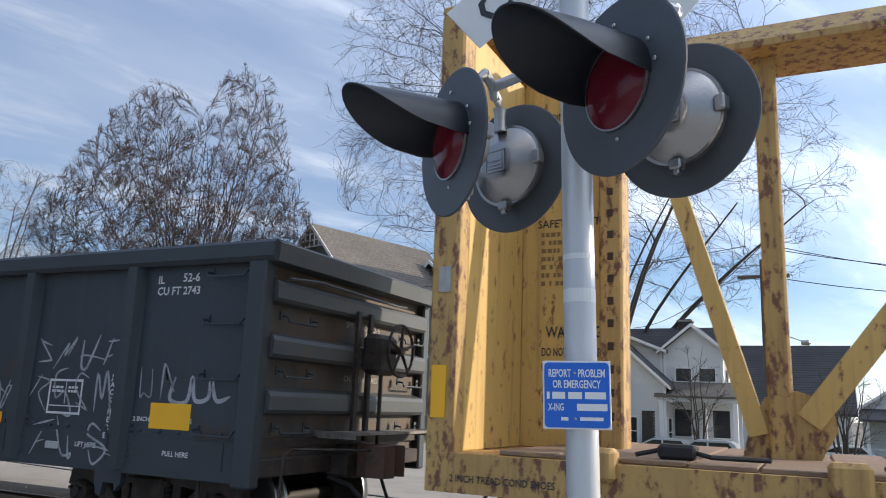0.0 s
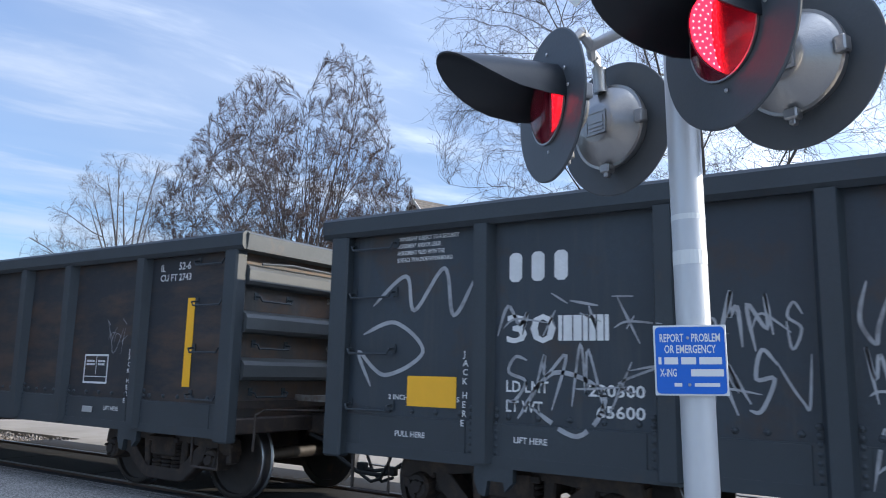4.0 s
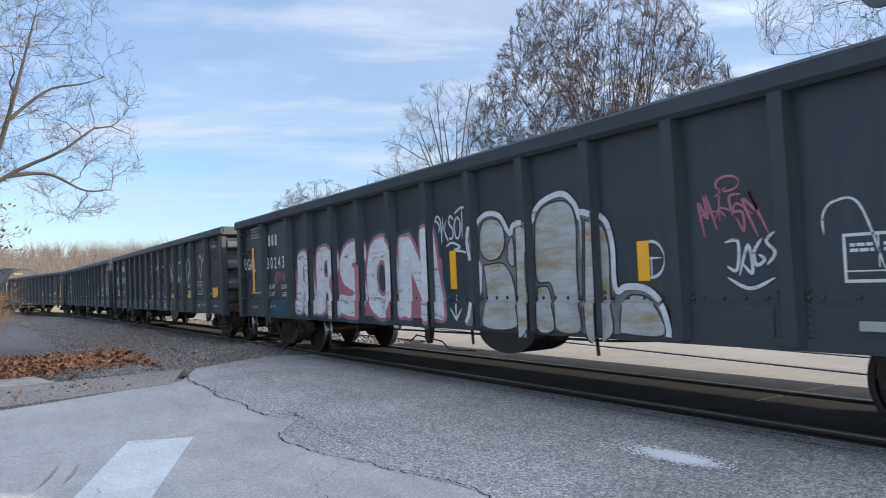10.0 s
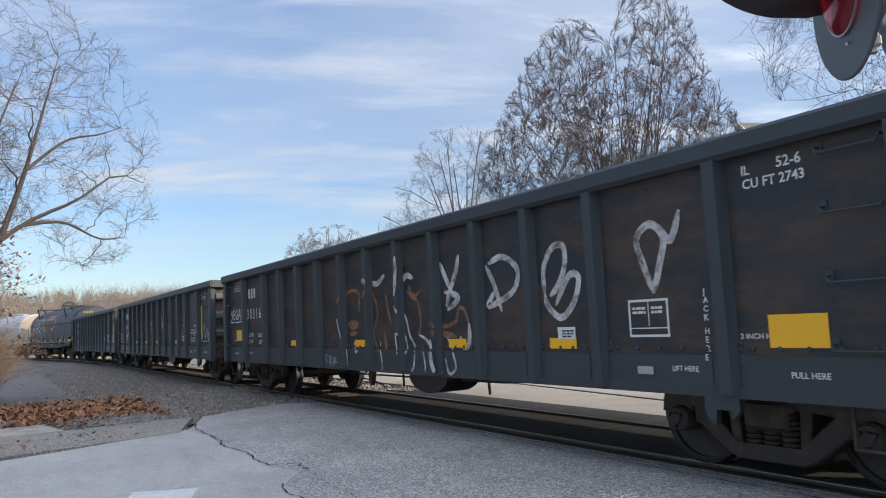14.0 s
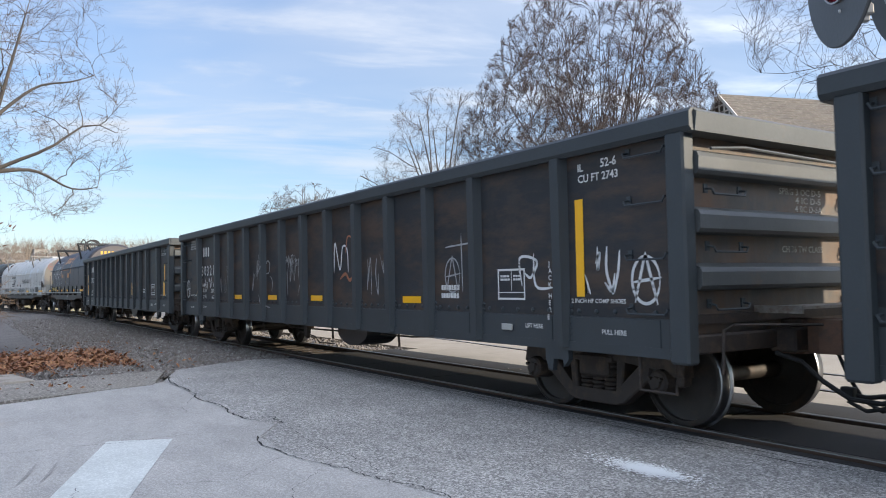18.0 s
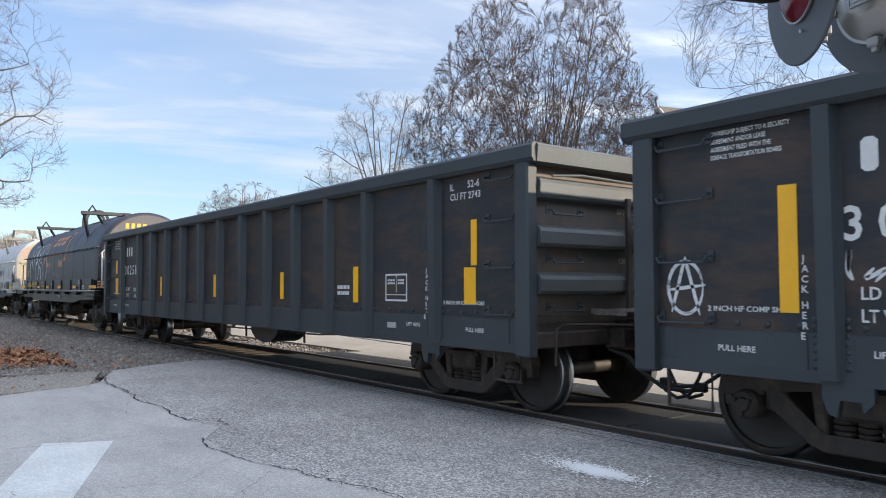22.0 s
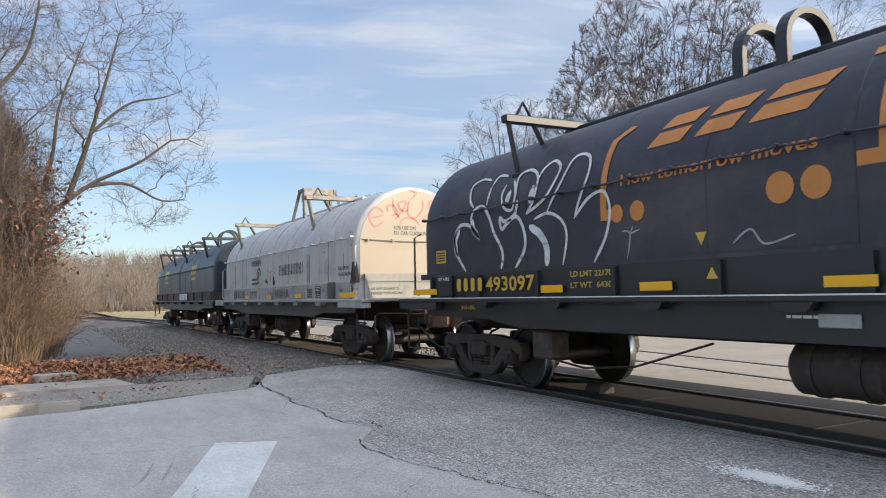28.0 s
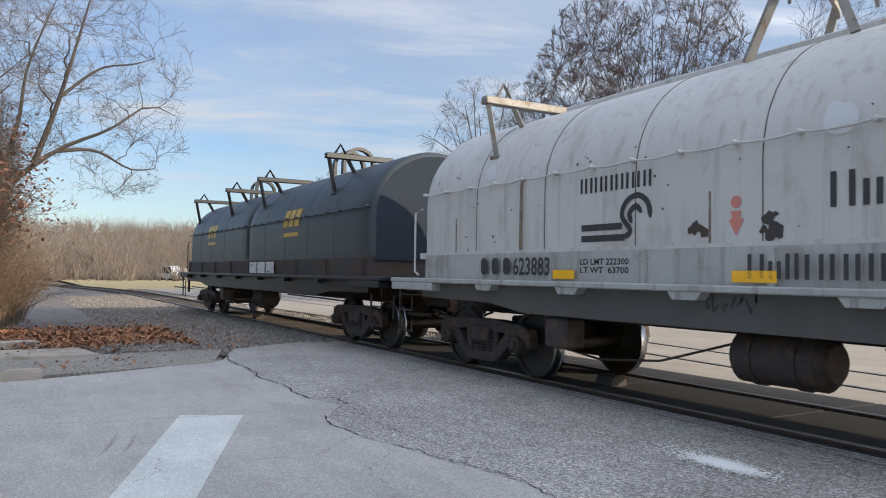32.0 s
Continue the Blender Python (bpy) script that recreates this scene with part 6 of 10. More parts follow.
painted(G5, SPRAY_W, lambda bm: (loops(bm, 7.68, 1.4), loops(bm, -7.75, 1.38), scribble(bm, -6.5, 1.42, 1.05, 0.2, 8, 0.035, 31),
                                 spray(bm, smooth_line([(1.18, 1.6), (1.22, 2.08), (1.4, 1.65), (1.5, 2.0), (1.66, 1.95), (1.7, 1.6)], 8), 0.03), spray(bm, smooth_line([(5.95, 1.36), (5.92, 1.66), (6.2, 1.62), (6.1, 1.45), (6.0, 1.5)], 6), 0.03), spray(bm, smooth_line([(6.15, 1.7), (6.18, 1.36), (6.45, 1.34)], 6), 0.03),
                                 scribble(bm, 6.9, 1.3, 0.5, 0.4, 4, 0.03, 32)), "white spray-paint tags")
painted(G5, SPRAY_D, lambda bm: (scribble(bm, -2.8, 1.3, 0.7, 0.6, 4, 0.02, 33), scribble(bm, -0.9, 1.25, 0.7, 0.6, 4, 0.02, 34), scribble(bm, 2.2, 1.3, 0.7, 0.5, 4, 0.02, 35), scribble(bm, -5.0, 1.3, 0.7, 0.6, 3, 0.02, 37), spray(bm, smooth_line([(-2.08, 2.05), (-2.05, 1.75), (-1.9, 1.9), (-1.77, 1.85), (-1.8, 1.68), (-1.95, 1.66)], 6), 0.028), spray(bm, smooth_line([(-1.75, 1.62), (-1.62, 1.5), (-1.66, 1.3)], 6), 0.02), spray(bm, smooth_line([(-2.1, 1.25), (-1.98, 1.05), (-1.7, 1.0)], 6), 0.03), glyphs(bm, -0.95, 1.78, 0.6, 0.16, 4, 0.018, 78),
                                 spray(bm, [(4.45, 1.85), (5.05, 1.88)], 0.02), spray(bm, [(4.8, 2.0), (4.82, 1.3)], 0.02), loops(bm, 4.6, 1.5, 1.0, 0.02)), "faint scratched tags")
painted(G5, SPRAY_O, lambda bm: (spray(bm, smooth_line([(1.4, 1.5), (1.6, 1.58), (1.75, 1.48), (1.95, 1.6)], 8), 0.05), spray(bm, smooth_line([(1.6, 1.9), (1.68, 2.15), (1.85, 2.1), (1.85, 1.85)], 8), 0.03)), "orange-red spray-paint strokes")

tape(G6, 4.73, 4.86, 1.18, 1.66)
tape(G6, 2.48, 2.60, 1.2, 1.62)
tape(G6, -0.40, -0.28, 1.2, 1.62)
tape(G6, -3.62, -3.5, 1.2, 1.62)
tape(G6, 7.22, 7.32, 1.62, 2.12)
tape(G6, 7.1, 7.3, 1.2, 1.6)
tape(G6, -7.36, -7.22, 1.74, 2.08)
tape(G6, -7.36, -7.12, 1.2, 1.62)
rust(G6, 11)
bars(G6, 4.3, 1.28, 0.35, 0.16, 2, seed=8)
bars(G5, 4.35, 1.22, 0.4, 0.2, 2, seed=9)

# ---------------------------------------------------------------- coil cars
HOOD_W, HOOD_Z0, HOOD_Z1, HOOD_TOP = 1.36, 1.66, 2.38, 3.64


def hood_at(u):
    """The hood's near-side outline by the length u along it from its lower edge: (y, z)."""
    straight = HOOD_Z1 - HOOD_Z0
    if u <= straight:
        return -HOOD_W, HOOD_Z0 + u
    a = (u - straight) / ((HOOD_W + HOOD_TOP - HOOD_Z1) / 2)
    return -HOOD_W * math.cos(a), HOOD_Z1 + (HOOD_TOP - HOOD_Z1) * math.sin(a)


def hood_outline(grow=0.0, base=None):
    pts = [(-HOOD_W - grow, base if base is not None else HOOD_Z0)]
    for i in range(25):
        a = math.pi * i / 24
        pts.append((-(HOOD_W + grow) * math.cos(a), HOOD_Z1 + (HOOD_TOP - HOOD_Z1 + grow) * math.sin(a)))
    pts.append((HOOD_W + grow, base if base is not None else HOOD_Z0))
    return pts


def wrap(me, lift=0.006):
    """Lays a flat mesh (x, -, z above the hood's lower edge) round the hood."""
    for v in me.vertices:
        u = max(v.co.z, 0.0)
        y, z = hood_at(u)
        y2, z2 = hood_at(u + 0.01)
        n = Vector((0, -(z2 - z), y2 - y)).normalized()
        v.co.y, v.co.z = y + n.y * lift, z + n.z * lift
    me.flip_normals()
    return me


def wrapped_poly(car, polys, material, name, lift=0.006, label=""):
    """Flat outlines laid on the hood, cut into strips so that they follow its curve."""
    bm = bmesh.new()
    for pts in polys:
        t = bmesh.new()
        t.faces.new([t.verts.new((p[0], 0, p[1])) for p in pts])
        z0, z1 = min(p[1] for p in pts), max(p[1] for p in pts)
        k = z0 + 0.06
        while k < z1:
            bmesh.ops.bisect_plane(t, geom=list(t.verts) + list(t.edges) + list(t.faces), plane_co=(0, 0, k), plane_no=(0, 0, 1))
            k += 0.06
        join(bm, t)
    part(name, wrap(mesh_of(bm, material, name=name), lift), None, car, label)


def wrapped_stroke(car, lines, width, material, name="graffiti", label="", lift=0.008):
    bm = bmesh.new()
    for pts in lines:
        spray(bm, smooth_line(pts, 8), width, flat=0.0)
    part(name, wrap(mesh_of(bm, material, name=name), lift), None, car, label)


def hood_shell(car, x0, x1, material, end_material, name="hood", seam=None):
    bm = bmesh.new()
    n = max(2, int((x1 - x0) / 0.5))
    prev = None
    rows = [(x0, -0.10), (x0 + 0.04, -0.03), (x0 + 0.14, 0.0)] + [(x0 + 0.14 + (x1 - x0 - 0.28) * i / n, 0.0) for i in range(1, n)] + [(x1 - 0.14, 0.0), (x1 - 0.04, -0.03), (x1, -0.10)]
    for x, g in rows:
        ring = [bm.verts.new((x, y, z)) for y, z in hood_outline(g, HOOD_Z0)]
        if prev:
            for k in range(len(ring) - 1):
                bm.faces.new((prev[k], prev[k + 1], ring[k + 1], ring[k]))
        prev = ring
    hood = part(name, bm, material, car, smooth=50)
    for x, s in ((x0, -1), (x1, 1)):
        bm = bmesh.new()
        prism(bm, hood_outline(-0.10, HOOD_Z0 - 0.06), "x", x - 0.012 if s < 0 else x - 0.02, x + 0.02 if s < 0 else x + 0.012)
        part("hood_end", bm, end_material, hood)
    bm = bmesh.new()
    for s in (-1, 1):
        box(bm, x0 - 0.02, x1 + 0.02, *sorted((s * (HOOD_W - 0.02), s * (HOOD_W + 0.05))), HOOD_Z0 - 0.07, HOOD_Z0 + 0.02)
    part("hood_skirt", bm, material, hood)
    # seams between the hood's sheets
    bm = bmesh.new()
    for i in range(1, int((x1 - x0) / 1.5)):
        x = x0 + i * 1.5
        tube(bm, [(x, y, z) for y, z in hood_outline(0.0)], 0.007, 5)
    part("hood_seam", bm, seam or material, hood)
    # tie rod with its clips along the shoulder, on both sides
    for s in (-1, 1):
        bm = bmesh.new()
        z = HOOD_Z1 + 0.18
        y = s * (HOOD_W + 0.03)
        n = int((x1 - x0) / 0.62)
        step = (x1 - x0 - 0.2) / n
        tube(bm, [(x0 + 0.1 + step * i / 4, y + s * 0.012, z - (0.022 if i % 4 == 2 else 0.016 if i % 2 else 0.0)) for i in range(4 * n + 1)], 0.013, 6)
        for i in range(n + 1):
            t = bmesh.new()
            lathe(t, [(-0.045, 0.0), (-0.04, 0.022), (0.0, 0.03), (0.04, 0.022), (0.045, 0.0)], "y", 8)
            join(bm, t, Matrix.Translation((x0 + 0.1 + step * i, y, z)))
        part("tie_rod", bm, material, hood)
    return hood


def coil_frame(car, half, sill, trough, trucks, low=None, tank=-0.05):
    """The car under the hood: sills with a flange, trough sides, stake ends, trucks and gear."""
    for s in (-1, 1):
        bm = bmesh.new()
        prism(bm, [(-half + 0.7, 1.24), (half - 0.7, 1.24), (half - 0.8, 1.02), (half - 2.6, 1.0), (half - 3.4, 0.90), (-half + 3.4, 0.90), (-half + 2.6, 1.0), (-half + 0.8, 1.02)], "y", *sorted((s * 1.40, s * 1.43)))
        part("side_sill", bm, low or sill, car)
        bm = bmesh.new()
        soft_box(bm, -half, half, *sorted((s * 1.30, s * 1.58)), 1.235, 1.30, 0.012)
        part("side_flange", bm, sill, car)
        bm = bmesh.new()
        box(bm, -half + 0.88, half - 0.88, *sorted((s * 1.36, s * 1.42)), 1.30, HOOD_Z0 - 0.02)
        for i in range(9):
            x = -half + 1.0 + i * (2 * half - 2.0) / 8
            box(bm, x - 0.035, x + 0.035, *sorted((s * 1.42, s * 1.465)), 1.30, HOOD_Z0 - 0.04)
        part("trough_side", bm, trough, car)
        bm = bmesh.new()
        prism(bm, [(-0.2, 1.235), (0.2, 1.235), (0.14, 1.16), (-0.14, 1.16)], "y", *sorted((s * 1.43, s * 1.56)))
        bracket = mesh_of(bm, sill, name="flange_bracket")
        for i in range(8):
            part("flange_bracket", bracket, None, car, at=(-half + 1.0 + i * (2 * half - 2.0) / 7, 0, 0))
        bm = bmesh.new()
        box(bm, *sorted((s * (half - 0.95), s * (half - 0.87))), -1.42, 1.42, 1.28, HOOD_Z0)
        part("trough_end", bm, trough, car)
        bm = bmesh.new()
        for k in range(5):
            box(bm, *sorted((s * (half - 0.4 + k * 0.09), s * (half - 0.34 + k * 0.09))), -1.45, 1.45, 1.27, 1.30)
        # plate added under the slats to keep sun from falling through to the road
        box(bm, *sorted((s * (half - 0.90), s * half)), -1.40, 1.40, 1.245, 1.268)
        part("end_platform", bm, sill, car)
        bm = bmesh.new()
        tube(bm, [(s * (half - 0.15), -1.47, 1.25), (s * (half - 0.15), -1.47, 0.48), (s * (half - 0.55), -1.47, 0.48), (s * (half - 0.55), -1.47, 1.0)], 0.02, 6)
        tube(bm, [(s * (half - 0.15), -1.47, 0.8), (s * (half - 0.55), -1.47, 0.8)], 0.016, 6)
        part("sill_step", bm, GRIME, car)
        bm = bmesh.new()
        soft_box(bm, *sorted((s * (half - 0.25), s * (half + 0.02))), -0.55, 0.55, 1.04, 1.20, 0.02)
        soft_box(bm, *sorted((s * (half - 0.1), s * (half + 0.10))), -0.22, 0.22, 0.76, 1.08, 0.03)
        part("end_sill", bm, COUPLER_RUST, car, "rust-brown draft gear box")
        for q in (-1, 1):
            bm = bmesh.new()
            soft_box(bm, *sorted((s * (half - 1.35), s * (half - 0.05))), *sorted((q * 1.38, q * 1.585)), 1.12, 1.232, 0.015)
            part("corner_bracket", bm, sill, car)
        bm = bmesh.new()
        tube(bm, [(s * (half - 2.9), -0.62, 0.62), (s * (half + 0.05), -0.62, 0.66)], 0.03, 8)
        part("brake_beam_rod", bm, GRIME, car)
    bm = bmesh.new()
    soft_box(bm, -half - 0.05, half + 0.05, -0.3, 0.3, 0.78, 1.22, 0.02)
    part("centre_sill", bm, GRIME, car)
    bm = bmesh.new()
    lathe(bm, [(-0.48, 0.0), (-0.48, 0.16), (-0.40, 0.25), (0.40, 0.25), (0.48, 0.16), (0.48, 0.0)], "x", 20)
    for x in (-0.22, 0.22):
        lathe(bm, [(x - 0.03, 0.25), (x - 0.03, 0.265), (x + 0.03, 0.265), (x + 0.03, 0.25)], "x", 20)
    part("air_tank", bm, GRIME, car, at=(tank, -0.95, 0.66), smooth=40)
    bm = bmesh.new()
    soft_box(bm, -3.1, -2.7, -1.2, -0.9, 0.52, 0.88, 0.03)
    lathe(bm, [(-3.4, 0.0), (-3.4, 0.13), (-3.1, 0.13), (-3.1, 0.0)], "x", 14)
    part("brake_valve", bm, GRIME, car, at=(0, -0.2, 0))
    bm = bmesh.new()
    tube(bm, [(-3.4, -1.0, 0.5), (-2.5, -1.05, 0.42), (-1.6, -1.05, 0.5), (-0.6, -0.9, 0.8)], 0.014, 6)
    tube(bm, [(0.4, -0.5, 0.78), (3.2, -0.5, 0.76), (4.4, -0.5, 0.74)], 0.018, 6)
    part("brake_rigging", bm, GRIME, car)
    add_trucks(car, trucks)
    add_ends(car, half + 0.12)


def lift_frame(car, x, material, arch=True, reach=-0.9):
    """A lifting bracket on the hood's crown: a pair of struts with a cross arm, or an arch."""
    bm = bmesh.new()
    top = HOOD_TOP
    if arch:
        # two flat-bar hoops side by side
        for s in (-1, 1):
            outer = [(-0.40, top - 0.08)] + [(-0.40 * math.cos(math.pi * k / 14), top + 0.20 + 0.38 * math.sin(math.pi * k / 14)) for k in range(15)] + [(0.40, top - 0.08)]
            inner = [(0.33, top - 0.08)] + [(0.33 * math.cos(math.pi * k / 14), top + 0.20 + 0.31 * math.sin(math.pi * k / 14)) for k in range(15)] + [(-0.33, top - 0.08)]
            for a, b in zip(range(16), range(1, 17)):
                t = bmesh.new()
                prism(t, [outer[a], outer[b], inner[16 - b], inner[16 - a]], "x", x + s * 0.27 - 0.07, x + s * 0.27 + 0.07)
                join(bm, t)
    else:
        # a beam across the hood on two legs, with a peaked guide over them
        tube(bm, [(x, -1.18, 2.96), (x, -1.34, 3.76)], 0.045, 4)
        tube(bm, [(x, -0.76, 3.42), (x, -0.96, 3.76)], 0.045, 4)
        soft_box(bm, x - 0.07, x + 0.07, -1.40, 0.10, top + 0.03, top + 0.14, 0.012)
        tube(bm, [(x, -1.22, top + 0.1), (x, -1.08, top + 0.33), (x, -0.93, top + 0.1)], 0.03, 4)
        soft_box(bm, x - 0.10, x + 0.10, -1.23, -1.11, 2.93, 2.99, 0.01)
    part("lifting_bracket", bm, material, car, smooth=40)


def crown_bar(car, x0, x1, material):
    bm = bmesh.new()
    soft_box(bm, x0, x1, -0.16, 0.16, HOOD_TOP - 0.03, HOOD_TOP + 0.09, 0.015)
    part("crown_beam", bm, material, car)


def end_ladder(car, x, s, material):
    bm = bmesh.new()
    tube(bm, [(x, -1.42, 1.35), (x + s * 0.12, -1.42, 1.40), (x + s * 0.12, -1.42, 2.30), (x, -1.36, 2.36)], 0.018, 6)
    part("ladder_rail", bm, material, car)


C1 = thing("coil_car", "black coil car with a dark blue rounded hood and orange lettering", "railway car", "coil cars")
coil_frame(C1, 6.75, BLACK, BLACK, 4.95, tank=0.9)
h = hood_shell(C1, -6.2, 6.25, NAVY, MAUVE_END)
crown_bar(C1, -3.9, 4.2, BLACK)
lift_frame(C1, -0.3, BLACK, True)
lift_frame(C1, -3.62, BLACK, False)
lift_frame(C1, 4.0, BLACK, False)
end_ladder(C1, -6.3, -1, GRIME)
end_ladder(C1, 6.35, 1, GRIME)
bm = bmesh.new()
tube(bm, [(0, math.cos(k * math.tau / 24) * 0.27, math.sin(k * math.tau / 24) * 0.27) for k in range(25)], 0.016, 6, caps=False)
for k in range(5):
    tube(bm, [(0, 0, 0), (0, math.cos(k * 1.2566) * 0.27, math.sin(k * 1.2566) * 0.27)], 0.014, 6)
soft_box(bm, -0.25, -0.05, -0.2, 0.2, -0.25, 0.2, 0.04)
part("brake_wheel", bm, HOUSING, C1, "pale brake wheel with its gear box", at=(6.62, -0.35, 2.05), smooth=40)


def skew(x, u, w, h, lean=0.12):
    return [(x, u), (x + w, u), (x + w + lean, u + h), (x + lean, u + h)]


def disc_poly(x, u, r, n=18):
    return [(x + math.cos(k * math.tau / n) * r, u + math.sin(k * math.tau / n) * r) for k in range(n)]


# the company mark as plain slanted shapes
wrapped_poly(C1, [skew(-1.05, 1.22, 0.46, 0.17), skew(-0.93, 1.44, 0.46, 0.17), skew(-0.40, 1.22, 0.46, 0.17), skew(-0.28, 1.44, 0.46, 0.17), skew(0.25, 1.22, 0.6, 0.17), skew(0.37, 1.44, 0.6, 0.17)], ORANGE, "company_mark", label="orange company mark in plain slanted shapes")
wrapped_poly(C1, [[(-1.72, 0.48), (-1.45, 0.48), (-1.45, 0.60), (-1.62, 0.60), (-1.62, 1.45), (-1.40, 1.62), (-1.50, 1.66), (-1.72, 1.48)]], ORANGE, "corner_bracket")
wrapped_poly(C1, [[(1.32, 0.62), (1.62, 0.62), (1.62, 1.75), (1.30, 1.75), (1.30, 1.65), (1.50, 1.65), (1.50, 0.74), (1.32, 0.74)]], ORANGE, "corner_bracket")
me = lettering("How tomorrow moves", 0.13, ORANGE, 2.38)
me.transform(Matrix.Translation((-1.39, 0, 0.84)))
part("lettering", wrap(me), None, C1)
wrapped_poly(C1, [disc_poly(-1.45, 0.54, 0.10), disc_poly(-1.13, 0.54, 0.11), disc_poly(0.62, 0.55, 0.14), disc_poly(0.96, 0.55, 0.14)], ORANGE, "round_mark")
wrapped_poly(C1, [[(-0.34, 0.24), (-0.20, 0.24), (-0.27, 0.11)]], GOLD, "small_mark")
wrapped_stroke(C1, [[(-4.79, 0.02), (-5.05, 0.28), (-5.12, 0.53), (-4.96, 0.71), (-4.66, 0.69), (-4.34, 0.46)], [(-4.34, 0.46), (-4.56, 0.61), (-4.61, 0.82), (-4.51, 0.93), (-4.29, 0.94), (-4.11, 0.76), (-3.99, 0.53), (-3.82, 0.33), (-3.78, 0.18), (-3.83, 0.02)],
                     [(-3.41, 0.94), (-3.44, 0.77), (-3.57, 0.69), (-3.73, 0.67), (-3.82, 0.73), (-3.83, 0.65), (-3.78, 0.57), (-3.64, 0.64), (-3.44, 0.71), (-3.31, 0.61), (-3.23, 0.41), (-3.27, 0.23), (-3.48, 0.02)]], 0.055, SPRAY_W, label="looping white spray-paint outlines")
wrapped_stroke(C1, [[(-4.57, 0.96), (-4.72, 1.1), (-4.78, 1.35), (-4.52, 1.43), (-4.26, 1.36)], [(-4.21, 0.96), (-4.18, 1.22), (-4.08, 1.4), (-3.82, 1.36)], [(-3.78, 1.21), (-3.83, 1.05), (-3.73, 0.86), (-3.53, 0.82), (-3.5, 1.06), (-3.61, 1.26)],
                     [(-3.47, 1.0), (-3.51, 1.31), (-3.26, 1.36), (-3.03, 1.2), (-3.04, 0.89), (-3.2, 0.71)], [(-3.2, 0.71), (-2.77, 0.9), (-2.58, 1.24), (-2.77, 1.41), (-2.95, 1.33), (-3.02, 1.16)]], 0.045, SPRAY_W, label="looping white spray-paint outlines")
wrapped_stroke(C1, [[(-3.02, 0.63), (-2.72, 0.68), (-2.45, 0.57), (-2.35, 0.36), (-2.44, 0.02)], [(-2.74, 0.69), (-2.5, 1.03), (-2.34, 1.38), (-2.05, 1.33), (-1.98, 1.05), (-2.2, 0.56)], [(-2.2, 0.56), (-1.93, 0.77), (-1.67, 0.82), (-1.56, 0.61), (-1.64, 0.31), (-1.86, 0.02)]], 0.040, SPRAY_W, label="looping white spray-paint outlines")
wrapped_stroke(C1, [[(-3.13, 0.55), (-2.9, 0.43), (-2.76, 0.24), (-2.77, 0.02)], [(-5.06, 0.25), (-5.10, 0.5), (-4.96, 0.66)], [(-4.58, 0.78), (-4.56, 0.64), (-4.42, 0.52)], [(-3.70, 0.90), (-3.62, 1.10)], [(-3.12, 0.85), (-3.08, 1.10)]], 0.11, SPRAY_W, label="white spray-paint fill")
wrapped_stroke(C1, [[(-1.3, 0.04), (-1.25, 0.3), (-1.38, 0.34)], [(-1.25, 0.3), (-1.2, 0.38)], [(-1.25, 0.3), (-1.1, 0.34)], [(0.1, 0.1), (0.3, 0.22), (0.45, 0.08), (0.75, 0.14)]], 0.02, SPRAY_D, label="small pale doodles")
Y1 = -1.42
blocks(C1, -4.90, 1.39, 0.72, 0.19, 4, GOLD, Y1 - 0.046)
words(C1, "493097", -4.08, 1.39, 0.19, GOLD, 1.18, Y1 - 0.046)
words(C1, "LD LMT 221700", -2.23, 1.53, 0.065, GOLD, 0.8, Y1)
words(C1, "LT WT  64300", -2.23, 1.40, 0.065, GOLD, 0.8, Y1)
bm = bmesh.new()
soft_box(bm, -5.54, -5.08, -1.475, -1.42, 1.31, 1.64, 0.012)
pocket = part("lifting_pocket", bm, BLACK, C1, "black lifting pocket")
words(C1, "LIFT HERE", -5.49, 1.56, 0.05, WHITE, 0.36, -1.475)
words(C1, "JACK HERE", -4.85, 1.13, 0.055, GOLD, 0.40, -1.43)
bars(C1, -0.22 + 0.9, 1.10, 0.5, 0.04, 1, WHITE, -1.43)
wrapped_poly(C1, [[(-5.74, 0.18), (-5.42, 0.18), (-5.42, 0.38), (-5.74, 0.38)]], GOLD, "notice_plate", 0.006, "small yellow notice with black lines")
wrapped_poly(C1, [[(-5.71, u), (-5.45, u), (-5.45, u + 0.02), (-5.71, u + 0.02)] for u in (0.21, 0.25, 0.29, 0.33)], INK, "notice_line", 0.009)
bm = bmesh.new()
bm.faces.new([bm.verts.new((x, Y1 - 0.05, z)) for x, z in ((-0.13, 1.45), (0.01, 1.45), (-0.06, 1.56))])
part("small_mark", bm, GOLD, C1)
# the end: hand rail, company mark in plain blocks, number bars and a coat of grime
for pts in ([(6.33, -1.30, 1.40), (6.36, -1.32, 2.40), (6.38, -1.15, 2.55), (6.38, -0.45, 2.55)], [(6.33, 1.30, 1.40), (6.36, 1.32, 2.40), (6.38, 1.15, 2.55)]):
    bm = bmesh.new()
    tube(bm, pts, 0.022, 8)
    part("hand_rail", bm, SIGN_WHITE, C1, "pale bent hand rail", smooth=40)
for y0, z0, w, h, n in ((-0.66, 3.12, 0.66, 0.16, 4), (-0.97, 2.82, 0.80, 0.10, 6)):
    bm = bmesh.new()
    for k in range(n):
        y = y0 + k * w / n
        bm.faces.new([bm.verts.new((6.268, y + dy, z0 + dz)) for dy, dz in ((0, 0), (w / n * 0.62, 0), (w / n * 0.62, h), (0, h))])
    part("company_mark", bm, GOLD, C1)
bars(C1, 5.66 + 0.9, 1.36, 0.85, 0.24, 3, ORANGE, Y1 - 0.05, seed=21)


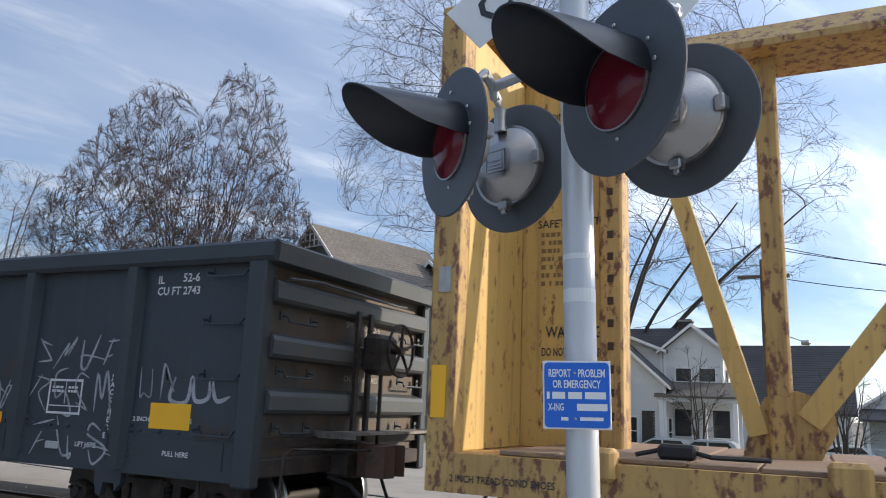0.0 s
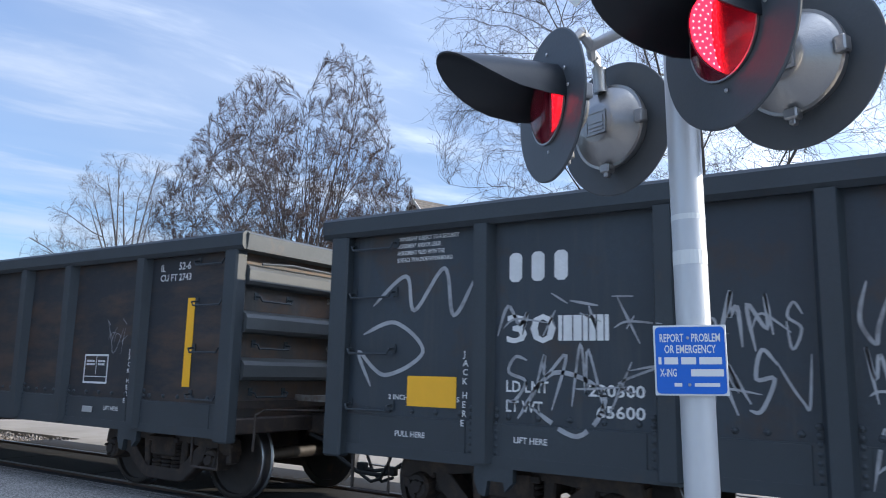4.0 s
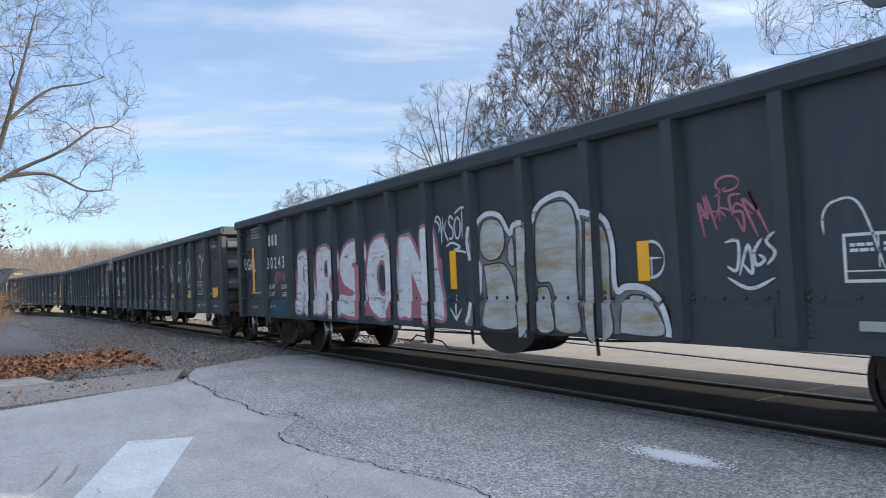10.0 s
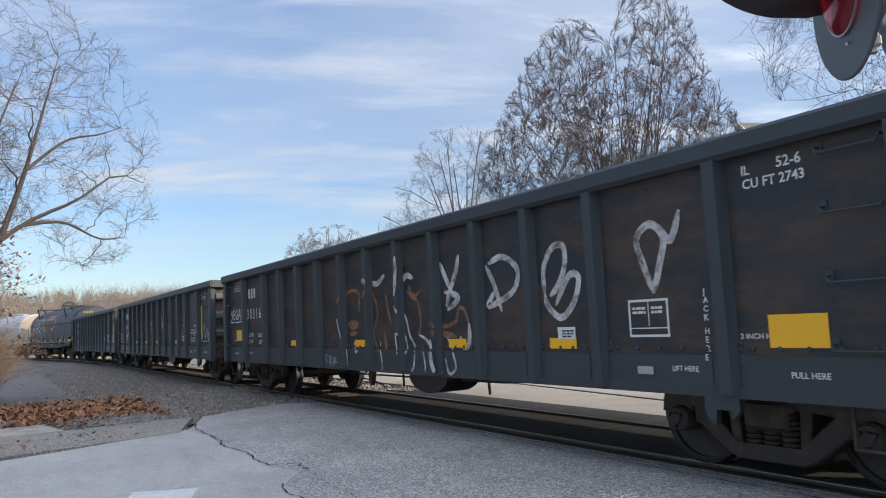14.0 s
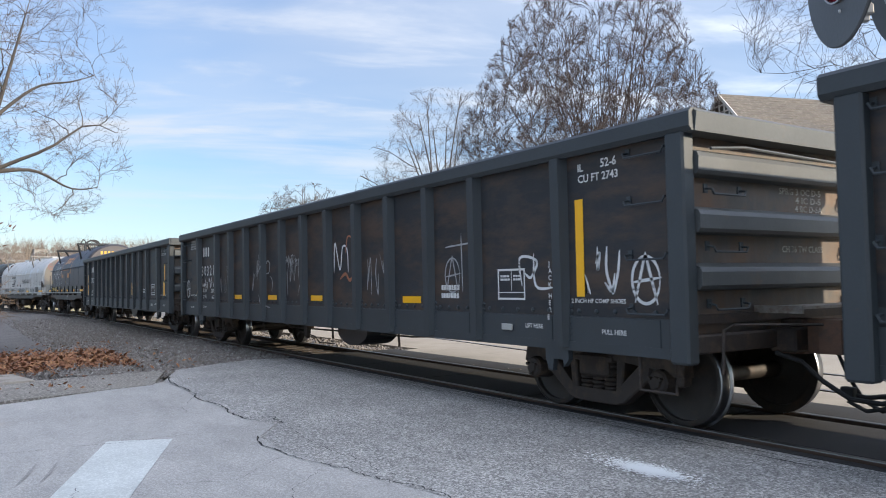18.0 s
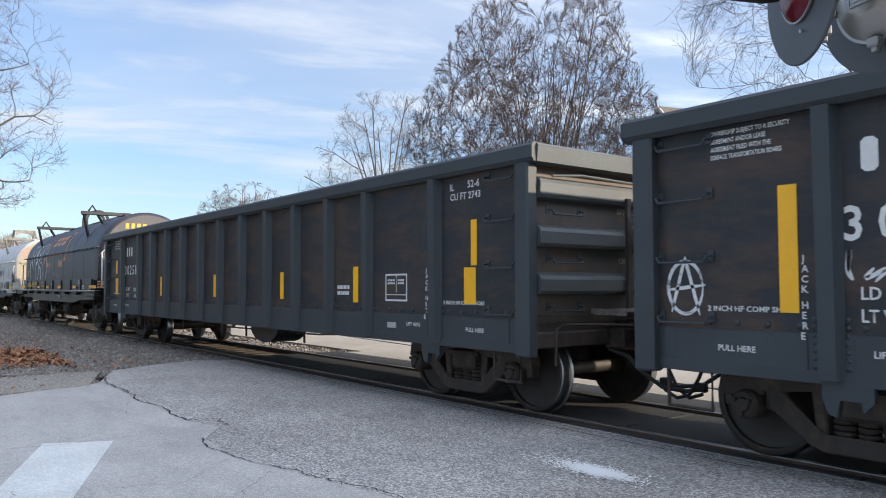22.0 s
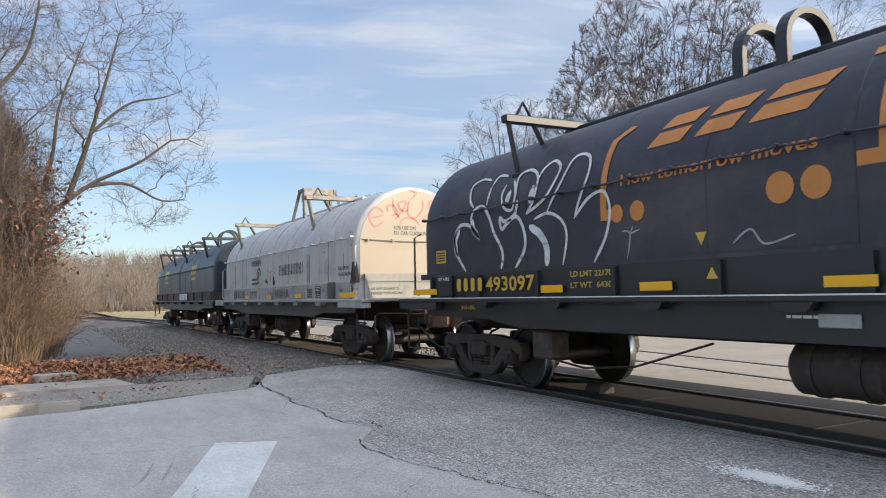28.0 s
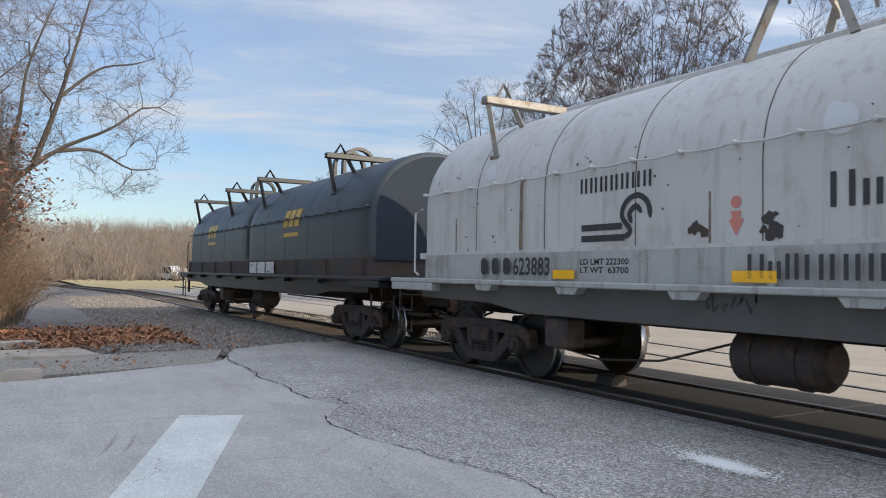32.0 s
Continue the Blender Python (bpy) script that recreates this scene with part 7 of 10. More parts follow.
def flat_tape(car, x0, x1, z0, z1, y, material=None):
    bm = bmesh.new()
    box(bm, x0, x1, y - 0.05, y - 0.044, z0, z1)
    part("reflective_stripe", bm, material or REFLECT, car, "yellow reflective stripe")


for x0, x1 in ((-2.77, -2.33), (-1.02, -0.57), (1.06, 1.5), (3.35, 3.77), (5.52, 6.38), (-6.4, -5.56)):
    flat_tape(C1, x0, x1, 1.35, 1.44, Y1)
outline_box(C1, 3.88, 1.33, 0.40, 0.28, WHITE, 0.015, Y1)
bars(C1, 4.42, 1.34, 0.24, 0.12, 2, WHITE, Y1)
bm = bmesh.new()
box(bm, -6.75, 6.75, -1.587, -1.58, 1.288, 1.301)
part("flange_edge_line", bm, SIGN_WHITE, C1, "pale line along the edge of the flange")
bm = bmesh.new()
soft_box(bm, 0.98, 1.34, -1.45, -1.435, 1.03, 1.14, 0.006)
part("plate", bm, SILL_GREY, C1)

C2 = thing("coil_car", "grimy pale grey coil car with a rounded hood and cream end", "railway car", "coil cars")
coil_frame(C2, 6.85, SILL_GREY, SILL_GREY, 4.95, low=SILL_DARK, tank=-0.22)
hood_shell(C2, -6.15, 5.95, HOOD, HOOD_END, seam=SILL_DARK)
crown_bar(C2, -4.24, 3.4, HOOD)
lift_frame(C2, -4.45, WORN_STEEL, False)
lift_frame(C2, 2.87, WORN_STEEL, False)
bm = bmesh.new()
for y in (-0.45, 0.45):
    for s in (-1, 1):
        tube(bm, [(-0.37 + s * 0.56, y * 1.25, HOOD_TOP - 0.12), (-0.37 + s * 0.20, y, HOOD_TOP + 0.72)], 0.055, 4)
    soft_box(bm, -0.62, -0.12, y - 0.05, y + 0.05, HOOD_TOP + 0.66, HOOD_TOP + 0.76, 0.015)
for x in (-0.57, -0.17):
    # the head plate, arched underneath
    arc = [(0.40 * math.cos(math.pi * k / 8), HOOD_TOP + 0.40 + 0.22 * math.sin(math.pi * k / 8)) for k in range(9)]
    for a, b in zip(arc, arc[1:]):
        t = bmesh.new()
        prism(t, [a, b, (b[0], HOOD_TOP + 0.76), (a[0], HOOD_TOP + 0.76)], "x", x - 0.02, x + 0.02)
        join(bm, t)
part("lifting_bracket", bm, WORN_STEEL, C2)
end_ladder(C2, -6.2, -1, HOOD)
end_ladder(C2, 6.0, 1, HOOD)
bm = bmesh.new()
prism(bm, [(5.92, 1.62), (6.24, 1.62), (6.22, 1.72), (6.10, 2.04), (6.04, 2.04), (5.96, 1.76)], "y", -1.46, -1.38)
prism(bm, [(5.92, 1.62), (6.24, 1.62), (6.22, 1.72), (6.10, 2.04), (6.04, 2.04), (5.96, 1.76)], "y", 1.28, 1.36)
part("stake_bracket", bm, GRIME, C2)
bm = bmesh.new()
box(bm, 5.97, 6.00, -1.16, 1.20, 1.30, 1.64)
box(bm, 5.97, 6.03, -1.18, 1.22, 1.64, 1.80)
box(bm, 5.99, 6.02, -1.18, -1.12, 1.30, 1.64)
box(bm, 5.99, 6.02, 1.16, 1.22, 1.30, 1.64)
part("end_plate", bm, END_GREY, C2, "weathered pale grey end plate with a flanged top")
ob = part("lettering", lettering("DO NOT GROUND TO", 0.05, INK, 0.62), None, C2, at=(6.004, -1.04, 1.47))
ob.rotation_euler = (0, 0, math.pi / 2)
ob = part("lettering", lettering("COUPLER WHEN WELDING", 0.05, INK, 0.70), None, C2, at=(6.004, -1.04, 1.38))
ob.rotation_euler = (0, 0, math.pi / 2)
me = lettering("F51 CAR CLASS ONLY", 0.075, INK, 0.8)
me.transform(Matrix.Translation((4.98, 0, 0.12)))
part("lettering", wrap(me), None, C2)
me = lettering("FOR USE ON", 0.075, INK, 0.62)
me.transform(Matrix.Translation((4.98, 0, 0.25)))
part("lettering", wrap(me), None, C2)
wrapped_poly(C2, [skew(0.46 + x + e * (w - 0.05), 0.27, 0.05, h, 0) for x, w, h in ((0.0, 0.20, 0.28), (0.26, 0.15, 0.20), (0.46, 0.05, 0.28), (0.56, 0.05, 0.28), (0.70, 0.19, 0.27), (0.97, 0.19, 0.27), (1.24, 0.07, 0.27), (1.39, 0.17, 0.27), (1.64, 0.16, 0.27), (1.86, 0.22, 0.27)) for e in (0, 1)[:2 if w > 0.1 else 1]], INK, "company_mark", label="dark product mark in plain blocks")
wrapped_poly(C2, [skew(-2.50 + i * 0.16 + e, 0.62, 0.035, 0.17, 0) for i in range(7) for e in (0, 0.075)], INK, "company_mark", label="dark company mark in plain blocks")
wrapped_poly(C2, [[(-2.48, 0.08), (-1.80, 0.08), (-1.80, 0.15), (-2.48, 0.15)], [(-2.48, 0.20), (-1.84, 0.20), (-1.84, 0.27), (-2.48, 0.27)]], INK, "mark_bar")
wrapped_stroke(C2, [[(-1.82, 0.11), (-1.72, 0.18), (-1.84, 0.34), (-1.78, 0.48), (-1.62, 0.54), (-1.48, 0.46), (-1.44, 0.30)], [(-1.70, 0.26), (-1.73, 0.36), (-1.64, 0.43), (-1.56, 0.36)]], 0.06, INK, "mark_arc", "dark curled mark")
wrapped_stroke(C2, [[(4.26, 0.30), (4.34, 0.34), (4.26, 0.42), (4.17, 0.32), (4.26, 0.20), (4.40, 0.26), (4.40, 0.42), (4.26, 0.50), (4.10, 0.36), (4.16, 0.14), (4.36, 0.10), (4.56, 0.26), (4.66, 0.50)]], 0.014, SPRAY_D, label="thin scribble")
wrapped_poly(C2, [disc_poly(-0.42, 0.38, 0.055), [(-0.48, 0.30), (-0.36, 0.30), (-0.38, 0.24), (-0.34, 0.22), (-0.42, 0.08), (-0.50, 0.22), (-0.46, 0.24)]], SPRAY_R, "red_mark")
r2 = random.Random(4)
def flakes(spots, size):
    """Ragged patches where the paint has come off."""
    out = []
    for x, u in spots:
        q = size * r2.uniform(0.5, 1.4)
        ring = [(x + math.cos(k * math.tau / 9) * q * r2.uniform(0.6, 1.2), max(0.01, u + math.sin(k * math.tau / 9) * q * r2.uniform(0.6, 1.2))) for k in range(9)]
        out.append([tuple(v) for v in smooth_line(ring, 3 if size > 0.1 else 1, True)[:-1]])
    return out


wrapped_poly(C2, flakes([(cx + r2.gauss(0, 0.07), 0.16 + r2.gauss(0, 0.04)) for cx in (-0.88, -0.06) for _ in range(7)], 0.05), RUST_PANEL, "rust_patch", label="dark flaking rust patch")
wrapped_poly(C2, flakes([(r2.uniform(-6, 5.8), r2.uniform(0.05, 1.1) ** 1.3) for _ in range(70)], 0.016), RUST_PANEL, "paint_chips", label="small dark chips in the paint")
# touched-up patches along the rod and below the lifting frame
wrapped_poly(C2, flakes([(2.75, 0.85), (2.85, 1.05), (2.98, 1.25)], 0.26) + flakes([(0.5, 0.98), (1.34, 0.98), (4.48, 1.05), (-4.4, 1.1), (3.6, 1.0)], 0.19), REPAINT, "touched_up_patch", 0.004, "paler touched-up paint")
wrapped_poly(C2, [[(x, 0.01), (x + w, 0.01), (x + w * 0.9, u), (x + w * 0.1, u)] for x, w, u in ((2.84, 0.05, 0.72), (3.0, 0.05, 0.68), (-3.66, 0.07, 0.95), (-0.72, 0.025, 0.5), (1.2, 0.02, 0.4), (5.3, 0.03, 0.6), (-5.2, 0.03, 0.5))], RUST_RUN, "rust_streak", 0.007, "brown rust streak")
blocks(C2, -4.37, 1.37, 0.66, 0.21, 3, INK, Y1 - 0.046)
words(C2, "623883", -3.64, 1.37, 0.21, INK, 0.73, Y1 - 0.046)
words(C2, "LD LMT 222300", -2.43, 1.49, 0.065, INK, 0.75, Y1)
words(C2, "LT WT  63700", -2.43, 1.40, 0.065, INK, 0.75, Y1)
bm = bmesh.new()
for x, w, h in ((0.0, 0.16, 0.21), (0.20, 0.12, 0.15), (0.36, 0.045, 0.21), (0.44, 0.045, 0.21), (0.53, 0.16, 0.20), (0.74, 0.15, 0.20), (0.94, 0.05, 0.20), (1.04, 0.13, 0.20), (1.21, 0.12, 0.20), (1.37, 0.16, 0.20), (1.57, 0.07, 0.03), (1.69, 0.03, 0.20), (1.75, 0.03, 0.20)):
    z = 1.36 + (0.08 if h < 0.05 else 0)
    for e in (0, w - 0.04)[:2 if w > 0.1 else 1]:
        bm.faces.new([bm.verts.new((-0.22 + a, Y1 - 0.05, b)) for a, b in ((x + e, z), (x + e + 0.04, z), (x + e + 0.04, z + h), (x + e, z + h))])
part("company_mark", bm, INK, C2, "dark product mark in plain blocks")
words(C2, "F51", 4.17, 1.44, 0.10, INK, 0.24, Y1)
words(C2, "L-42-0", 5.17, 1.45, 0.065, INK, None, Y1)
words(C2, "2 IN HF COMP SHOES", 5.66, 1.47, 0.045, INK, 0.58, Y1)
bm = bmesh.new()
box(bm, 3.61, 3.99, -1.424, -1.422, 1.33, 1.59)
part("data_panel", bm, INK, C2, "black data panel")
outline_box(C2, 3.63, 1.35, 0.34, 0.22, WHITE, 0.010, Y1 - 0.004)
bars(C2, 3.04, 1.34, 0.36, 0.22, 4, INK, Y1)
bm = bmesh.new()
soft_box(bm, 4.58, 4.95, -1.475, -1.42, 1.31, 1.66, 0.012)
part("lifting_pocket", bm, SILL_DARK, C2, "grimy lifting pocket")
for x0, x1 in ((-2.85, -2.48), (-0.38, 0.06), (2.22, 2.67), (5.35, 6.24)):
    flat_tape(C2, x0, x1, 1.33, 1.43, Y1)
bm = bmesh.new()
scribble(bm, -0.70, 1.08, 0.58, 0.13, 7, 0.018, 71, flat=-1.43)
part("graffiti", bm, INK, C2, "black scrawl along the sill")
# red scrawl and words on the cream end
bm = bmesh.new()
for pts in ([(-0.72, 3.06), (-0.9, 3.16), (-1.05, 2.97), (-0.92, 2.77), (-0.73, 2.88)], [(-1.02, 2.94), (-0.73, 3.0)], [(-0.62, 3.08), (-0.63, 3.2), (-0.47, 3.2), (-0.41, 3.05), (-0.56, 3.01)], [(-0.5, 3.37), (-0.49, 3.14), (-0.35, 2.94)],
            [(-0.48, 2.9), (-0.3, 3.11), (-0.21, 3.3), (-0.38, 3.26), (-0.3, 3.11), (-0.15, 3.12)], [(-0.14, 3.33), (-0.17, 3.07), (-0.02, 2.96), (0.17, 3.15), (0.17, 3.35)], [(-0.13, 3.56), (0.03, 3.49), (-0.1, 3.35)],
            [(-0.39, 2.8), (-0.24, 2.96), (-0.01, 2.93), (0.1, 2.82)], [(0.18, 2.99), (0.35, 3.09), (0.33, 3.31), (0.52, 3.35), (0.60, 3.24)], [(0.25, 2.78), (0.47, 2.9), (0.3, 2.97)], [(0.36, 2.73), (0.63, 2.78), (0.76, 2.95)], [(0.52, 2.95), (0.78, 2.74)]):
    spray(bm, smooth_line(pts, 8), 0.032, flat=0.0)
part("graffiti", mesh_of(bm, SPRAY_R), None, C2, "red spray-paint scrawl", at=(5.95 + 0.016, 0, 0)).rotation_euler = (0, 0, math.pi / 2)
for txt, z, w in (("F51 CAR CLASS ONLY", 2.60, 0.86), ("FOR USE ON", 2.71, 0.50)):
    ob = part("lettering", lettering(txt, 0.08, INK, w), None, C2, at=(5.965, -0.50, z))
    ob.rotation_euler = (0, 0, math.pi / 2)
ob = part("lettering", lettering("623883", 0.11, INK, 0.56), None, C2, at=(6.034, 0.52, 1.67))
ob.rotation_euler = (0, 0, math.pi / 2)
bm = bmesh.new()
bm.faces.new([bm.verts.new((5.966, p[0], p[1])) for p in disc_poly(0.97, 2.73, 0.085, 16)])
part("round_mark", bm, ORANGE, C2)
bm = bmesh.new()
tube(bm, [(5.99, -1.2, 2.51), (6.01, -0.6, 2.48), (6.01, 0.0, 2.47), (6.01, 0.6, 2.48), (5.99, 1.15, 2.51)], 0.012, 6)
for y in (-1.1, -0.55, 0.55, 1.1):
    soft_box(bm, 5.96, 6.03, y - 0.018, y + 0.018, 2.455, 2.515, 0.006)
part("end_rod", bm, HOOD_END, C2)

C3 = thing("coil_car", "dark slate coil car with two rounded hoods and a rusty trough", "railway car", "coil cars")
coil_frame(C3, 8.2, BLACK, YELLOW_RUST, 6.1)
for ob in C3.children:
    if ob.name.startswith("trough_side") or ob.name.startswith("trough_end"):
        ob.data.materials[0] = RUST_PANEL
hood_shell(C3, -7.4, -0.45, SLATE, SLATE_SHADED)
hood_shell(C3, -0.38, 7.35, SLATE, SLATE_SHADED)
for x in (-6.9, -2.7, 0.5, 5.2):
    lift_frame(C3, x, BLACK, False)
lift_frame(C3, 3.4, BLACK, True)
lift_frame(C3, -3.4, BLACK, True)
for x in (-5.0, 2.5):
    wrapped_poly(C3, [skew(x, 0.72, 0.3, 0.4, 0.1), skew(x + 0.38, 0.72, 0.3, 0.4, 0.1), skew(x + 0.76, 0.72, 0.3, 0.4, 0.1), skew(x + 0.05, 0.5, 1.0, 0.09, 0.0)], GOLD, "company_mark", label="gold company mark in plain shapes")
for x in (0.2, 0.9, 1.6):
    bm = bmesh.new()
    box(bm, x, x + 0.6, -1.478, -1.47, 1.32, 1.6)
    part("pale_patch", bm, SPRAY_W, C3, "pale painted patch")
bm = bmesh.new()
box(bm, -8.5, -8.1, -1.2, 1.2, 1.24, 1.30)
tube(bm, [(-8.45, -1.2, 1.25), (-8.45, -1.2, 0.6)], 0.03, 6)
tube(bm, [(-8.35, -1.2, 1.25), (-8.35, -1.2, 0.6)], 0.03, 6)
part("end_step", bm, GRIME, C3)
end_ladder(C3, -7.5, -1, GRIME)

# ---------------------------------------------------------------- the yellow centre-beam flat car
Y = thing("centre_beam_car", "faded yellow centre-beam flat car with rust and black lettering", "railway car")
L = 9.6                                # half its length; local x = -L is its left end
bm = bmesh.new()
soft_box(bm, -L, L, -1.52, 1.52, 0.94, 1.10, 0.02)
part("deck_frame", bm, YELLOW_RUST, Y)
bm = bmesh.new()
soft_box(bm, 0.0, 0.42, -1.45, 1.45, 1.10, 1.135, 0.006)
board = mesh_of(bm, DECK_WOOD, name="deck_board")
for i in range(40):
    part("deck_board", board, None, Y, at=(-L + 0.55 + i * 0.44, 0, random.Random(i).uniform(-0.004, 0.004)))
for s in (-1, 1):
    bm = bmesh.new()
    prism(bm, [(-L, 1.10), (L, 1.10), (L, 0.82), (L - 3.0, 0.82), (L - 3.8, 0.62), (-L + 3.8, 0.62), (-L + 3.0, 0.82), (-L, 0.82)], "y", *sorted((s * 1.50, s * 1.54)))
    part("side_sill", bm, YELLOW_RUST, Y)
bm = bmesh.new()
soft_box(bm, -L, L, -0.25, 0.25, 0.7, 0.94, 0.02)
part("centre_sill", bm, GRIME, Y)
for i in range(12):
    bm = bmesh.new()
    soft_box(bm, -0.12, 0.12, -1.62, -1.42, 0.98, 1.20, 0.03)
    part("stake_pocket", bm, YELLOW_RUST, Y, at=(-L + 1.3 + i * 1.5, 0, 0))
for e in (-1, 1):
    # a thick bulkhead across the end, then the centre panel with its slotted edge post
    bm = bmesh.new()
    soft_box(bm, *sorted((e * (L - 0.03), e * (L - 0.19))), -1.30, 1.45, 1.10, 4.60, 0.01)
    bulk = part("bulkhead", bm, YELLOW, Y, "faded yellow end bulkhead")
    for s in (-1, 1):
        bm = bmesh.new()
        soft_box(bm, *sorted((e * (L + 0.02), e * (L - 0.20))), *sorted((s * 1.53, s * 1.31)), 1.08, 4.66, 0.02)
        part("bulkhead_post", bm, YELLOW_RUST, bulk)
    bm = bmesh.new()
    soft_box(bm, *sorted((e * (L + 0.02), e * (L - 0.30))), -1.53, 1.53, 4.66, 4.74, 0.02)
    part("bulkhead_cap", bm, YELLOW_RUST, bulk)
    bm = bmesh.new()
    soft_box(bm, *sorted((e * (L - 0.19), e * (L - 0.98))), -0.03, 0.03, 1.10, 4.62, 0.01)
    part("centre_panel", bm, YELLOW, Y, "faded yellow panel with stencilled instructions")
    bm = bmesh.new()
    soft_box(bm, *sorted((e * (L - 0.96), e * (L - 1.17))), -0.16, 0.16, 1.10, 4.64, 0.02)
    edge = part("edge_post", bm, YELLOW_RUST, Y)
    bm = bmesh.new()
    soft_box(bm, -0.028, 0.028, -0.166, -0.158, -0.035, 0.035, 0.004)
    slot = mesh_of(bm, RAIL, name="winch_slot")
    for k in range(16):
        part("winch_slot", slot, None, edge, at=(e * (L - 1.065), 0, 1.4 + k * 0.2))
bulkhead_words = [("LOADING AND", 0.35, 4.20, 0.07, 0.445), ("UNLOADING", 0.40, 4.07, 0.07, 0.37), ("INSTRUCTIONS", 0.35, 3.94, 0.07, 0.49), ("SAFETY FIRST", 0.345, 3.13, 0.075, 0.60),
                  ("WARNING", 0.43, 2.09, 0.10, 0.52), ("DO NOT MOVE CAR", 0.395, 1.92, 0.075, 0.56), ("UNLESS TIEDOWN", 0.395, 1.78, 0.075, 0.56), ("ARE SECURED", 0.405, 1.635, 0.075, 0.50), ("IN KEYSLOTS", 0.405, 1.495, 0.075, 0.48)]
for txt, x, z, size, w in bulkhead_words:
    part("lettering", lettering(txt, size, INK, w), None, Y, at=(-L + x, -0.034, z))
for z, rows in ((3.85, 5), (3.04, 7)):
    r = random.Random(int(z * 10))
    bm = bmesh.new()
    for k in range(rows):
        x, end = -L + 0.38, -L + r.uniform(0.72, 0.9)
        while x < end:
            w = r.uniform(0.02, 0.05)
            zz = z - k * 0.078
            bm.faces.new([bm.verts.new((a, -0.034, b)) for a, b in ((x, zz), (x + w, zz), (x + w, zz + 0.042), (x, zz + 0.042))])
            x += w + r.choice((0.012, 0.012, 0.04))
    part("stencilled_line", bm, FAINT_INK, Y)
# centre beam: top chord, posts and diagonals
bm = bmesh.new()
prism(bm, [(-0.36, 4.50), (0.36, 4.50), (0.36, 4.56), (0.12, 4.80), (-0.12, 4.80), (-0.36, 4.56)], "x", -L + 1.1, L - 1.1)
part("top_chord", bm, YELLOW_RUST, Y)
for e in (-1, 1):
    for i, x in enumerate((2.395, 5.2, 8.0)):
        bm = bmesh.new()
        soft_box(bm, -0.09, 0.09, -0.11, 0.11, 1.10, 4.56, 0.02)
        post = part("beam_post", bm, YELLOW_RUST, Y, "rust-streaked yellow post", at=(e * (L - x), 0, 0))
        bm = bmesh.new()
        prism(bm, [(-0.30, 1.11), (-0.24, 1.36), (-0.12, 1.60), (0.12, 1.66), (0.36, 1.58), (0.40, 1.36), (0.26, 1.11)], "y", -0.05, 0.05)
        part("gusset", bm, YELLOW_RUST, post)
        for a, b, w in (((-0.17, 1.30), (-1.08, 4.52), 0.075), ((0.20, 1.42), (2.55, 4.52), 0.10)):
            if i == 2 and b[0] > 0 or i and b[0] < 0:
                continue
            bm = bmesh.new()
            n = Vector((b[0] - a[0], b[1] - a[1])).normalized()
            u = Vector((n.y, -n.x)) * w
            prism(bm, [(-e * (a[0] + u.x), a[1] + u.y), (-e * (b[0] + u.x), b[1] + u.y), (-e * (b[0] - u.x), b[1] - u.y), (-e * (a[0] - u.x), a[1] - u.y)], "y", -0.07, 0.07)
            part("diagonal_brace", bm, YELLOW, Y, at=(e * (L - x), 0, 0))
for x in (-L + 1.5, -L + 3.0):
    bm = bmesh.new()
    tube(bm, [(x, -1.3, 1.16), (x + 0.25, -1.2, 1.22), (x + 0.5, -1.32, 1.17), (x + 0.85, -1.1, 1.16)], 0.018, 6)
    soft_box(bm, x + 0.15, x + 0.4, -1.32, -1.12, 1.14, 1.24, 0.02)
    part("tie_down_strap", bm, TYRE, Y)
bm = bmesh.new()
box(bm, -L + 0.02, -L + 0.14, -1.540, -1.532, 1.35, 1.74)
part("reflective_stripe", bm, REFLECT, Y, "yellow reflective stripe")
bm = bmesh.new()
box(bm, -L + 0.05, -L + 0.15, -1.540, -1.532, 2.30, 2.50)
part("hand_hole", bm, SILL_GREY, Y, "pale cut-out hand hole")
words(Y, "2 INCH TREAD COND SHOES", -L + 0.2, 0.90, 0.05, INK, 0.8, -1.54)
add_trucks(Y, L - 1.9)
add_ends(Y, L)

TRAIN = [(Y, -2.62 + L)] + [(g, -12.42 - i * 17.669) for i, g in enumerate(gondolas)] + [(C1, -116.8), (C2, -132.05), (C3, -147.5)]


def run_at(t):
    """The train's run at t seconds, smooth between the known rows."""
    ts, ss = [r[0] for r in RUN], [r[1] for r in RUN]
    i = min(max(int(np.searchsorted(ts, t)) - 1, 0), len(ts) - 2)

    def slope(k):
        a, b = max(k - 1, 0), min(k + 1, len(ts) - 1)
        return (ss[b] - ss[a]) / (ts[b] - ts[a])
    h = ts[i + 1] - ts[i]
    u = (t - ts[i]) / h
    return ((2 * u ** 3 - 3 * u * u + 1) * ss[i] + (u ** 3 - 2 * u * u + u) * h * slope(i) + (-2 * u ** 3 + 3 * u * u) * ss[i + 1] + (u ** 3 - u * u) * h * slope(i + 1))


def car_pose(x, reach):
    """A car rests with both its trucks on the centre line."""
    a, b = on_track(x - reach)[0], on_track(x + reach)[0]
    d = b - a
    m = (a + b) / 2
    return pose(m.x, m.y, 0, 0, 0, math.degrees(math.atan2(d.y, d.x)))

